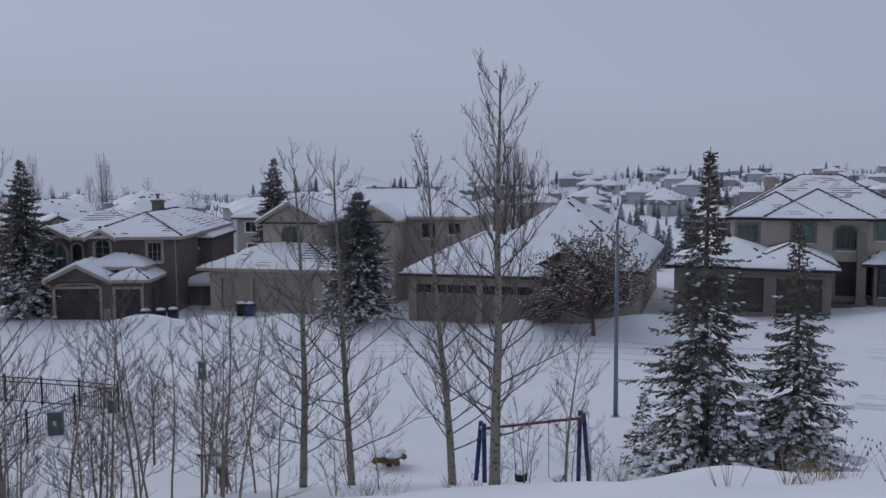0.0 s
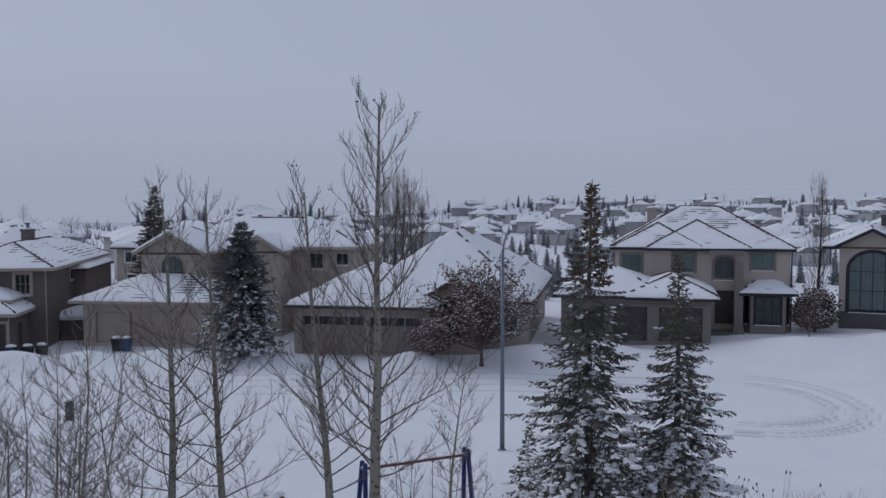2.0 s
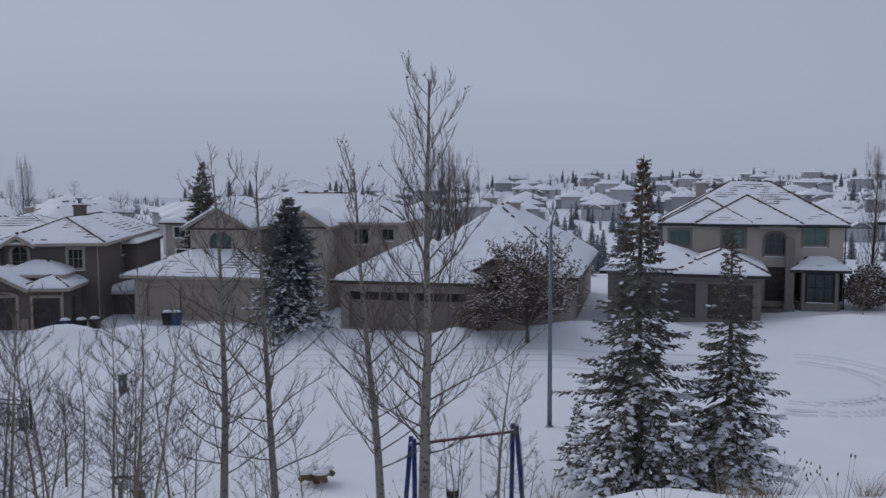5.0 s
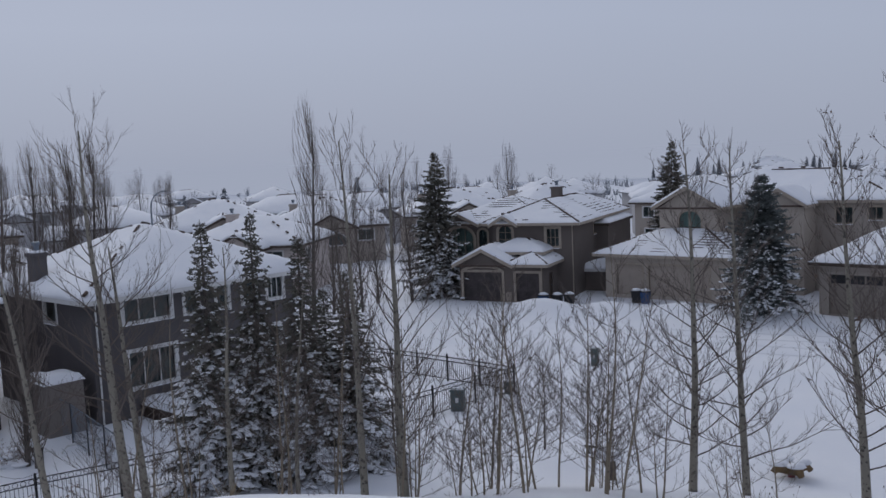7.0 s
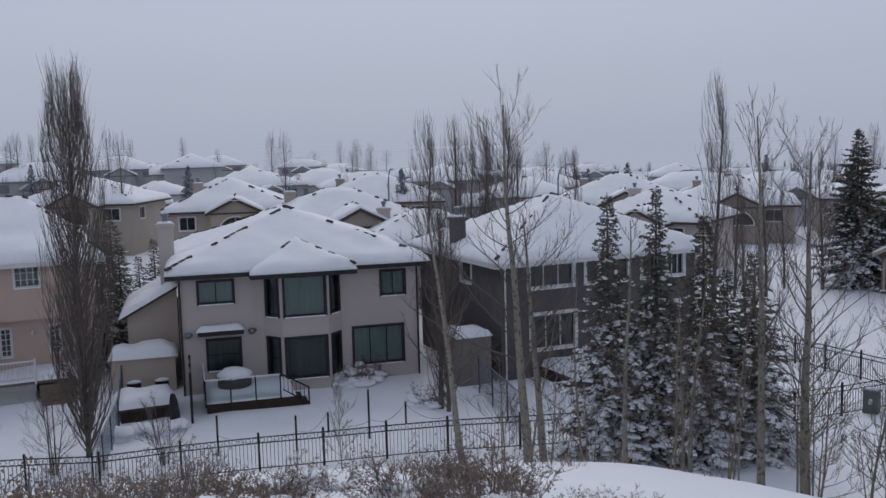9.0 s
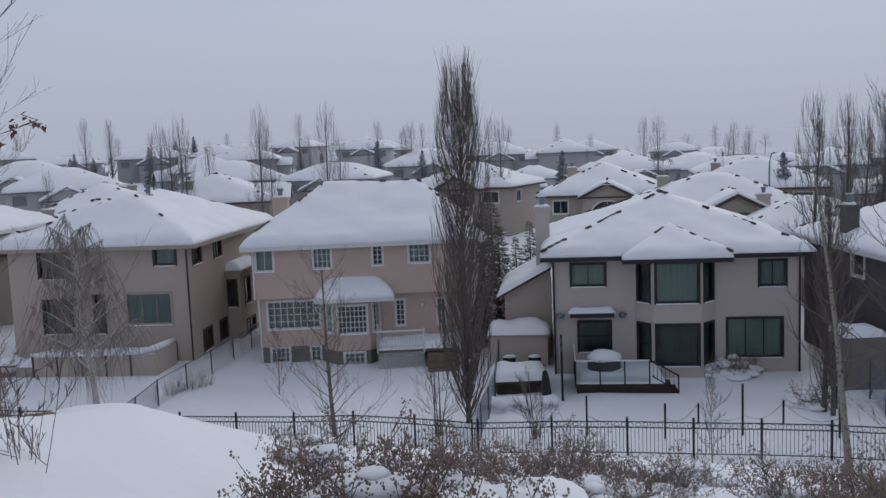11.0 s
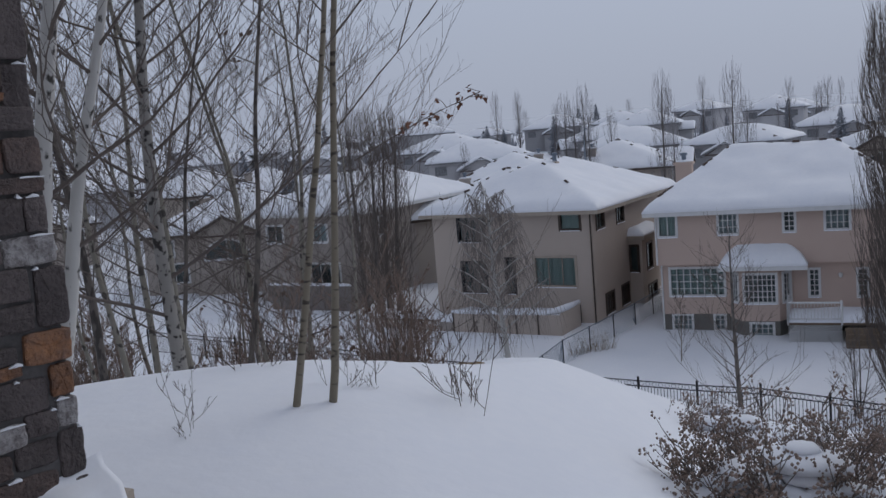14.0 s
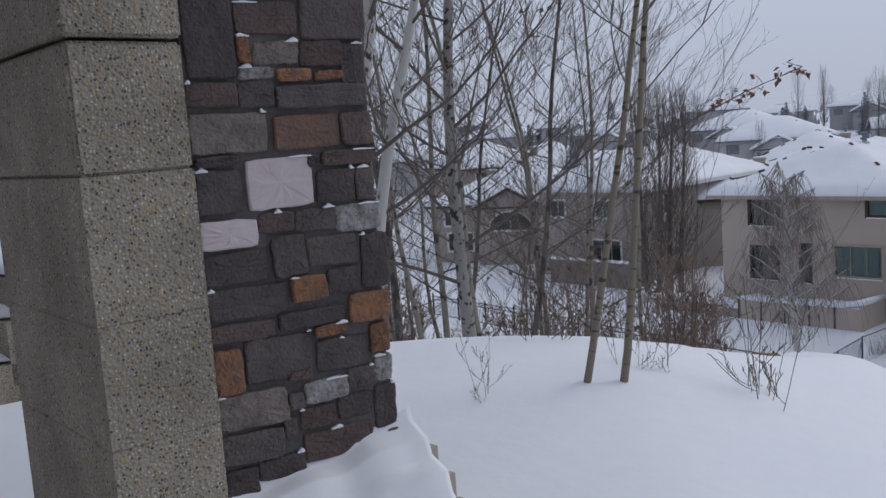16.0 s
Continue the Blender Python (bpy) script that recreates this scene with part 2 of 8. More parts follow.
NEEDLE = material("spruce_needles", (0.12, 0.12, 0.104), 0.75, second=(0.15, 0.138, 0.112), scale=1.2, fine=12, bump=0)
BLUE_NEEDLE = material("blue_spruce_needles", (0.145, 0.162, 0.162), 0.75, second=(0.115, 0.13, 0.124), scale=1.2, fine=12, bump=0)
# far conifers' needles, lightened in colour as if seen through haze
FAR_NEEDLE = material("haze_toned_needles", (0.225, 0.245, 0.275), 0.9, second=(0.29, 0.31, 0.35), scale=0.3, fine=3, bump=0)
CONE = material("brown_cones", (0.17, 0.095, 0.055), 0.85, second=(0.11, 0.066, 0.042), fine=20)
RUSSET_LEAF = material("russet_leaves", (0.24, 0.115, 0.075), 0.9, second=(0.14, 0.075, 0.055), scale=6, fine=30, bump=0)
DEAD_LEAF = material("dead_leaves", (0.175, 0.12, 0.095), 0.9, second=(0.12, 0.08, 0.06), scale=3, fine=20, bump=0)
SEED = material("dry_flower_heads", (0.30, 0.225, 0.185), 0.95, second=(0.20, 0.155, 0.13), scale=4, fine=30, bump=0)
GRASS = material("dry_grass", (0.30, 0.225, 0.135), 0.9, second=(0.2, 0.15, 0.095), scale=3, fine=20, bump=0)
AGGREGATE = pebble_material("exposed_aggregate", 84.0, (0.31, 0.275, 0.225), [(0.40, 0.34, 0.25), (0.19, 0.15, 0.105), (0.52, 0.47, 0.39), (0.42, 0.29, 0.13), (0.075, 0.068, 0.062), (0.30, 0.27, 0.225), (0.24, 0.205, 0.16)])
MORTAR = material("grey_mortar", (0.15, 0.141, 0.138), 0.95, fine=60, bump=0.5)
STONES = {
    "d": material("slate_stone", (0.135, 0.112, 0.108), 0.75, second=(0.082, 0.069, 0.068), scale=9, fine=70, bump=1.0, dist=0.03, rand=0.22),
    "b": material("umber_stone", (0.155, 0.11, 0.096), 0.75, second=(0.092, 0.074, 0.07), scale=8, fine=70, bump=1.0, dist=0.03, rand=0.2),
    "r": material("russet_stone", (0.145, 0.115, 0.105), 0.75, second=(0.235, 0.12, 0.075), scale=6, fine=60, bump=1.0, dist=0.03),
    "o": material("rust_stone", (0.31, 0.15, 0.075), 0.8, second=(0.17, 0.105, 0.08), scale=14, fine=60, bump=1.0, dist=0.03, rand=0.2),
    "g": material("mottled_stone", (0.13, 0.112, 0.107), 0.8, second=(0.26, 0.22, 0.19), scale=13, fine=70, bump=1.0, dist=0.03, rand=0.15),
    "w": material("lichen_stone", (0.16, 0.14, 0.137), 0.8, second=(0.45, 0.43, 0.42), scale=24, fine=70, bump=1.0, dist=0.03),
    "p": material("pink_paint_patch", (0.60, 0.52, 0.535), 0.7, second=(0.54, 0.46, 0.475), scale=5, fine=40, bump=0.25, dist=0.008),
}


# ---- helpers for meshes ----
def mesh_part(name, verts, faces, mat, parent=None, label="", smooth=False):
    me = bpy.data.meshes.new(name)
    me.from_pydata([tuple(v) for v in verts], [], faces)
    me.materials.append(mat)
    if smooth:
        me.shade_smooth()
    ob = new(name, me)
    ob.parent = parent
    if label:
        tagged(ob, label)
    return ob


class Geo:
    """Gathers vertices and faces of one mesh."""

    def __init__(self):
        self.v, self.f = [], []

    def quad(self, *pts):
        n = len(self.v)
        self.v += [tuple(p) for p in pts]
        self.f.append(tuple(range(n, n + len(pts))))

    def box(self, x0, x1, y0, y1, z0, z1):
        n = len(self.v)
        self.v += [(x, y, z) for z in (z0, z1) for x, y in ((x0, y0), (x1, y0), (x1, y1), (x0, y1))]
        self.f += [tuple(n + i for i in q) for q in ((3, 2, 1, 0), (4, 5, 6, 7), (0, 1, 5, 4), (1, 2, 6, 5), (2, 3, 7, 6), (3, 0, 4, 7))]

    def obox(self, fr, s0, s1, o0, o1, z0, z1):
        """A box in a wall's own frame: along, outward, up."""
        n = len(self.v)
        self.v += [fr(s, z, o) for z in (z0, z1) for s, o in ((s0, o1), (s1, o1), (s1, o0), (s0, o0))]
        self.f += [tuple(n + i for i in q) for q in ((3, 2, 1, 0), (4, 5, 6, 7), (0, 1, 5, 4), (1, 2, 6, 5), (2, 3, 7, 6), (3, 0, 4, 7))]

    def tube(self, pts, radii, sides=5, cap=True):
        pts = [Vector(p) for p in pts]
        n0, k = len(self.v), len(pts)
        ref = Vector((0.31, 0.17, 0.93)).normalized()
        for i, p in enumerate(pts):
            d = (pts[min(i + 1, k - 1)] - pts[max(i - 1, 0)]).normalized()
            a = d.cross(ref if abs(d.dot(ref)) < 0.95 else Vector((1, 0, 0))).normalized()
            b = d.cross(a)
            r = radii[i] if hasattr(radii, "__len__") else radii
            for j in range(sides):
                w = 2 * math.pi * j / sides
                self.v.append(tuple(p + r * (math.cos(w) * a + math.sin(w) * b)))
        for i in range(k - 1):
            for j in range(sides):
                j2 = (j + 1) % sides
                a, b = n0 + i * sides, n0 + (i + 1) * sides
                self.f.append((a + j, a + j2, b + j2, b + j))
        if cap:
            self.f.append(tuple(n0 + j for j in range(sides))[::-1])
            self.f.append(tuple(n0 + (k - 1) * sides + j for j in range(sides)))

    def blob(self, c, r, rng, rings=4, seg=7, rough=0.18, flat=False):
        """A lumpy ellipsoid; flat cuts its underside."""
        n0 = len(self.v)
        rx, ry, rz = r
        for i in range(rings + 1):
            th = math.pi * i / rings
            for j in range(seg):
                ph = 2 * math.pi * (j + 0.5 * (i % 2)) / seg
                k = 1 + rng.uniform(-rough, rough) * (0 < i < rings)
                z = math.cos(th)
                if flat and z < 0:
                    z *= 0.25
                self.v.append((c[0] + rx * k * math.sin(th) * math.cos(ph), c[1] + ry * k * math.sin(th) * math.sin(ph), c[2] + rz * k * z))
        for i in range(rings):
            for j in range(seg):
                a, b, c2, d = n0 + i * seg + j, n0 + i * seg + (j + 1) % seg, n0 + (i + 1) * seg + (j + 1) % seg, n0 + (i + 1) * seg + j
                self.f.append((a, d, c2, b))

    def lathe(self, prof, seg=12, c=(0, 0)):
        n0 = len(self.v)
        for r, z in prof:
            for j in range(seg):
                w = 2 * math.pi * j / seg
                self.v.append((c[0] + r * math.cos(w), c[1] + r * math.sin(w), z))
        for i in range(len(prof) - 1):
            for j in range(seg):
                j2 = (j + 1) % seg
                self.f.append((n0 + i * seg + j, n0 + i * seg + j2, n0 + (i + 1) * seg + j2, n0 + (i + 1) * seg + j))

    def part(self, name, mat, parent=None, label="", smooth=False):
        return mesh_part(name, self.v, self.f, mat, parent, label, smooth)


def snow_cap(x0, x1, y0, y1, z, thick, seed=1, step=0.16):
    """A rounded bed of snow on a flat top."""
    nx, ny = max(5, int((x1 - x0) / step)), max(5, int((y1 - y0) / step))
    xs, ys = np.linspace(x0 - 0.03, x1 + 0.03, nx + 1), np.linspace(y0 - 0.03, y1 + 0.03, ny + 1)
    g = Geo()
    for i in range(nx + 1):
        for j in range(ny + 1):
            e = min(i, nx - i, j, ny - j)
            edge = min(xs[i] - xs[0], xs[-1] - xs[i], ys[j] - ys[0], ys[-1] - ys[j])
            k = math.sqrt(min(1.0, edge / (thick * 1.2)))
            nz = float(value_noise(np.array([xs[i] / 0.6 + seed * 3.7]), np.array([ys[j] / 0.6]), seed)[0]) - 0.5
            g.v.append((xs[i], ys[j], z - 0.02 + (0 if e == 0 else thick * (0.25 + 0.75 * k) * (1 + 0.5 * nz))))
    m = ny + 1
    g.f = [(i * m + j, (i + 1) * m + j, (i + 1) * m + j + 1, i * m + j + 1) for i in range(nx) for j in range(ny)]
    return g


def thing(name, m, label, category, group="", kind=""):
    ob = new(name)
    ob.matrix_world = m
    return tagged(ob, label, category, group, kind)


def axis_pose(x, y, ux, uy, z=0.0):
    """The pose of a thing whose own x runs along (ux, uy)."""
    return pose(x, y, z, 0, 0, math.degrees(math.atan2(uy, ux)))


# ---- ground ----
BEAR = [-180, -60, -40, -13, -2, 7, 20, 45, 55, 65, 80, 93, 103, 108, 111, 118, 123, 130, 140, 160, 180]
SIGHT = [0.26, 0.25, 0.28, 0.322, 0.357, 0.366, 0.388, 0.382, 0.362, 0.354, 0.344, 0.335, 0.318, 0.272, 0.246, 0.252, 0.222, 0.208, 0.2, 0.21, 0.24]
CREST = [12, 12, 14, 15, 16, 17, 18, 18, 18, 18, 18, 17, 13, 9.5, 8.5, 7, 6.4, 6.3, 6.3, 6.5, 8]


def blur_table(values):
    """The table at every degree, softened so that the slope has no creases."""
    fine = np.interp(np.arange(-190, 191), BEAR, values)
    k = np.exp(-0.5 * (np.arange(-12, 13) / 3.5) ** 2)
    return np.convolve(np.pad(fine, 12, mode="edge"), k / k.sum(), mode="valid")


SIGHT_AT, CREST_AT = blur_table(SIGHT), blur_table(CREST)


def value_noise(x, y, seed=0):
    xi, yi = np.floor(x).astype(int), np.floor(y).astype(int)
    u, v = x - xi, y - yi
    u, v = u * u * (3 - 2 * u), v * v * (3 - 2 * v)

    def h(a, b):
        k = (a * 374761393 + b * 668265263 + seed * 974634777) & 0x7FFFFFFF
        k = ((k ^ (k >> 13)) * 1274126177) & 0x7FFFFFFF
        return ((k ^ (k >> 16)) & 0xFFFF) / 65535.0

    return (h(xi, yi) * (1 - u) + h(xi + 1, yi) * u) * (1 - v) + (h(xi, yi + 1) * (1 - u) + h(xi + 1, yi + 1) * u) * v


def ground_z(x, y):
    x, y = np.asarray(x, float), np.asarray(y, float)
    dx, dy = x - 0.05, y - 0.4
    d, b = np.hypot(dx, dy), np.degrees(np.arctan2(-dx, dy))
    s, dc = np.interp(b, np.arange(-190, 191), SIGHT_AT), np.interp(b, np.arange(-190, 191), CREST_AT)
    zc = 10.83 - s * dc

    def hill(q):
        near = 9.12 + (zc - 9.12) * np.clip((q - 2.5) / (dc - 2.5), 0, 1)
        far = np.interp(b, [-60, 0, 45, 100, 125, 180], [34, 30, 30, 30, 31, 40])
        k = np.clip((q - dc) / (far - dc), 0, 1)
        return np.where(q < dc, near, zc * (1 - k) ** 1.15)

    z = (hill(d - 1.0) + 2 * hill(d) + hill(d + 1.0)) / 4
    # the ground beyond the row of houses: a valley to the north, a gentle rise to the south-west
    out = np.clip((d - 84) / 90, 0, 1)
    out = out * out * (3 - 2 * out)
    valley = -9 * out + np.clip(d - 210, 0, 1600) * 0.0205
    flat = -1.5 * out + np.clip(d - 300, 0, 2000) * 0.006
    rise = np.clip(d - 75, 0, 120) * 0.045 + np.clip(d - 195, 0, 2000) * 0.012
    w1 = np.clip((b - 12) / 26, 0, 1)
    w2 = np.clip((b - 62) / 40, 0, 1)
    z = z + (valley * (1 - w1) + flat * w1) * (1 - w2) + rise * w2
    z = z + 0.75 * np.clip(1 - np.abs(b + 12) / 16, 0, 1) ** 0.7 * np.clip((d - 52) / 12, 0, 1) * (d < 140)
    # drifts
    n1, n2 = value_noise(x / 5.0, y / 5.0, 1), value_noise(x / 1.7 + 9, y / 1.7, 2)
    amp = np.clip((d - 4) / 10, 0.15, 1) * (1 - 0.65 * np.clip((d - 36) / 6, 0, 1))
    z = z + (0.32 * (n1 - 0.5) + 0.10 * (n2 - 0.5)) * amp
    # ploughed banks along the drives
    for bx, by, rx, ry, hh in ((-38.6, 48.8, 4.2, 1.8, 1.15), (-34.5, 50.8, 3.0, 1.6, 0.9), (-30.4, 53.0, 3.2, 1.6, 0.85), (-25.2, 55.4, 3.0, 1.7, 1.0), (-14.6, 55.2, 2.6, 1.5, 0.95), (-8.2, 60.4, 3.4, 1.7, 0.7),
                               (-3.8, 61.5, 3.6, 1.6, 0.9), (9, 64, 5, 2.5, 0.7), (16.5, 66, 5, 3, 0.9), (2.2, 15.2, 2.4, 1.3, 0.12), (-0.6, 16.2, 1.3, 0.9, 0.2), (-7.6, -2.3, 1.0, 1.9, 0.06), (-4.5, 0.95, 1.1, 1.25, 0.4)):
        k = ((x - bx) / rx) ** 2 + ((y - by) / ry) ** 2
        z = z + hh * np.exp(-1.6 * k)
    # tyre tracks in the turning circle
    r = np.hypot(x - 4.6, (y - 49.6) * 0.92)
    on = np.clip((x - 0.5) / 3, 0, 1)
    for r0 in (4.0, 4.55, 5.5, 6.1):
        z = z - 0.14 * np.exp(-((r - r0) / 0.2) ** 2) * on
    lane = np.interp(x, [-40, -20, -8, 0], [41, 47, 50.5, 50])
    for off in (-0.9, 0.9, 2.6, 4.3):
        z = z - 0.05 * np.exp(-((y - lane - off) / 0.2) ** 2) * (x < 1)
    return z


def gz(x, y):
    return float(ground_z(np.array([x]), np.array([y]))[0])


def build_ground():
    radii = np.concatenate([np.linspace(0.15, 12, 62), np.geomspace(12.25, 36, 75), np.linspace(36.3, 62, 115), np.geomspace(62.6, 110, 40), np.geomspace(114, 2600, 46)])
    angles = np.radians(np.concatenate([np.linspace(-30, 170, 560, endpoint=False), np.linspace(170, 330, 90, endpoint=False)]))
    rr, aa = np.meshgrid(radii, angles, indexing="ij")
    x, y = 0.05 - rr * np.sin(aa), 0.4 + rr * np.cos(aa)
    z = ground_z(x, y)
    na, nr = len(angles), len(radii)
    verts = np.stack([x, y, z], -1).reshape(-1, 3).tolist()
    faces = []
    for i in range(nr - 1):
        for j in range(na):
            j2 = (j + 1) % na
            faces.append((i * na + j, i * na + j2, (i + 1) * na + j2, (i + 1) * na + j))
    faces.append(tuple(range(na))[::-1])
    ob = mesh_part("ground", verts, faces, SNOW, smooth=True)
    tagged(ob, "deep undulating snow over hillside, street and yards", "snow", kind="structure")


build_ground()


def fog_bank():
    """A glowing shell painted as snow haze where distance ends, coloured like low cloud."""
    g = Geo()
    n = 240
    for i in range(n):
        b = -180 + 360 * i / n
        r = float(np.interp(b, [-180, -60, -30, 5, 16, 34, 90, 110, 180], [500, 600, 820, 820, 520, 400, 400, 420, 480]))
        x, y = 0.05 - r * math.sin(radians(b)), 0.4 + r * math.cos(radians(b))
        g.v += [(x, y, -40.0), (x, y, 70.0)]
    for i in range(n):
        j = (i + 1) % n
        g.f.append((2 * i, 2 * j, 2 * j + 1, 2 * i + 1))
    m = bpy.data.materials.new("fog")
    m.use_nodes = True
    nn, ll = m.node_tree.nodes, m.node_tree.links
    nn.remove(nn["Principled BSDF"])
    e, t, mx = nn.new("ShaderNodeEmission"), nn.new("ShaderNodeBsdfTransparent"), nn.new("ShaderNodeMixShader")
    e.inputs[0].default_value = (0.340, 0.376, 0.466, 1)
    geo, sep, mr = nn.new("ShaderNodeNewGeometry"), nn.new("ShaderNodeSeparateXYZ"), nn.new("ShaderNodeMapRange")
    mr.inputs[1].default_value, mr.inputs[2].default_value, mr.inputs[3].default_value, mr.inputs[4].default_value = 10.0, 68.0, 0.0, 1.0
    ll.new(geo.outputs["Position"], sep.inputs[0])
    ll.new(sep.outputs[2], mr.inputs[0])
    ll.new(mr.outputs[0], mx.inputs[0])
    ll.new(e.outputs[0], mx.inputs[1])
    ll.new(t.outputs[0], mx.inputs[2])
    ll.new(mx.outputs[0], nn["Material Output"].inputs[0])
    tagged(g.part("backdrop", m), "pale grey-blue glowing haze shell closing the distance", "haze", kind="structure")


fog_bank()


def tyre_track(points, width, label):
    """A band of packed snow where wheels have run."""
    g = Geo()
    for i, (x, y) in enumerate(points):
        a, b = points[max(i - 1, 0)], points[min(i + 1, len(points) - 1)]
        d = Vector((b[0] - a[0], b[1] - a[1])).normalized()
        w = width * (0.8 + 0.4 * float(value_noise(np.array([x * 0.7]), np.array([y * 0.7]), 4)[0]))
        for sg in (-1, -0.33, 0.33, 1):
            px, py = x - d.y * w * sg / 2, y + d.x * w * sg / 2
            g.v.append((px, py, gz(px, py) + (0.02 if abs(sg) < 0.5 else 0.004)))
    for i in range(len(points) - 1):
        for k in range(3):
            g.f.append((i * 4 + k, i * 4 + k + 1, i * 4 + 5 + k, i * 4 + 4 + k))
    tagged(g.part("tyre_track", PACKED, smooth=True), label, "tyre track", kind="structure")


for r0 in (4.0, 4.55, 5.5, 6.1):
    tyre_track([(4.6 + r0 * math.cos(w), 49.6 + r0 / 0.92 * math.sin(w)) for w in np.linspace(-1.75, 1.5, 44)], 0.36, "curved band of packed snow left by turning wheels")
for off in (-0.9, 0.9, 2.6, 4.3):
    tyre_track([(x, float(np.interp(x, [-40, -20, -8, 0], [41, 47, 50.5, 50])) + off) for x in np.linspace(-30, 3, 60)], 0.3, "long band of packed snow along the street")


# ---- houses ----
def wall_frame(a, b):
    a, b = Vector(a), Vector(b)
    length = (b - a).length
    d = (b - a) / length
    n = Vector((d.y, -d.x))
    return (lambda s, z, o=0.0: (a.x + d.x * s + n.x * o, a.y + d.y * s + n.y * o, z)), length


def window(house, fr, s0, z0, s1, z1, trim, cols=2, rows=1, fill=None, arch=False, tw=0.09, name="window"):
    """A window set in an opening: outer trim and frame, bars, panes, and behind them drawn blinds, a curtain or a dim
    sheet.
    """
    fw = 0.05
    rise = (s1 - s0) / 2 * 0.8 if arch else 0
    zt = z1 - rise

    def outline(grow):
        pts = [(s0 - grow, z0 - grow), (s1 + grow, z0 - grow), (s1 + grow, zt + (0 if arch else grow))]
        if arch:
            for i in range(1, 12):
                w = math.pi * i / 12
                pts.append(((s0 + s1) / 2 + ((s1 - s0) / 2 + grow) * math.cos(w), zt + (rise + grow) * math.sin(w)))
        return pts + [(s0 - grow, zt + (0 if arch else grow))]

    # one closed moulding: outer trim and inner frame
    outer, inner = outline(tw), outline(-fw)
    n = len(outer)
    g = Geo()
    g.v = [fr(*q, 0.035) for q in outer] + [fr(*q, 0.035) for q in inner] + [fr(*q, -0.12) for q in inner] + [fr(*q, -0.02) for q in outer]
    for k in range(n):
        k2 = (k + 1) % n
        g.f += [(k, k2, n + k2, n + k), (n + k, n + k2, 2 * n + k2, 2 * n + k), (3 * n + k, 3 * n + k2, k2, k)]
    w = g.part(name, trim, house)
    for i in range(1, cols):
        s = s0 + (s1 - s0) * i / cols
        q = Geo()
        top = zt + rise * math.sqrt(max(0.0, 1 - ((s - (s0 + s1) / 2) / ((s1 - s0) / 2)) ** 2)) if arch else z1
        q.obox(fr, s - 0.022, s + 0.022, -0.11, -0.05, z0 + fw, top - fw)
        q.part("mullion", trim, w)
    for j in range(1, rows):
        z = z0 + (z1 - z0) * j / rows
        q = Geo()
        q.obox(fr, s0 + fw, s1 - fw, -0.105, -0.055, z - 0.018, z + 0.018)
        q.part("muntin", trim, w)
    p = Geo()
    p.quad(*[fr(s, z, -0.085) for s, z in ((s0 + fw, z0 + fw), (s1 - fw, z0 + fw), (s1 - fw, z1 - fw * 0.5), (s0 + fw, z1 - fw * 0.5))])
    p.part("pane", GLASS, w)
    # a window with no fill gets an added sheet coloured as dim room
    fill = fill or DIM_ROOM
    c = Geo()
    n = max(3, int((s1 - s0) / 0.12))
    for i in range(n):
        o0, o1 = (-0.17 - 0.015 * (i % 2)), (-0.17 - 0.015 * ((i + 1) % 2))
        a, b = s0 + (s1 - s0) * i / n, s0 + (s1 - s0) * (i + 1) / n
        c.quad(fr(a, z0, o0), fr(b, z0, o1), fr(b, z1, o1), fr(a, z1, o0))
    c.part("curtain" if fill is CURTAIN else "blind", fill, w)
    sn = Geo()
    sn.obox(fr, s0, s1, 0.035, 0.07, z0 - tw, z0 - tw + 0.05)
    sn.part("sill_snow", SNOW, w)
    return w


def garage_door(house, fr, s0, z0, s1, z1, mat, lights=False):
    base = Geo()
    base.obox(fr, s0, s1, -0.2, -0.17, z0, z1)
    d = base.part("garage_door", mat, house)
    rows, cols = 4, max(2, round((s1 - s0) / 1.2))
    for r in range(rows):
        for c in range(cols):
            g = Geo()
            a, b = s0 + (s1 - s0) * c / cols + 0.06, s0 + (s1 - s0) * (c + 1) / cols - 0.06
            e, f = z0 + (z1 - z0) * r / rows + 0.05, z0 + (z1 - z0) * (r + 1) / rows - 0.05
            g.obox(fr, a, b, -0.17, -0.15, e, f)
            g.part("panel", BLACK_TRIM if lights and r == rows - 1 else mat, d)
    return d


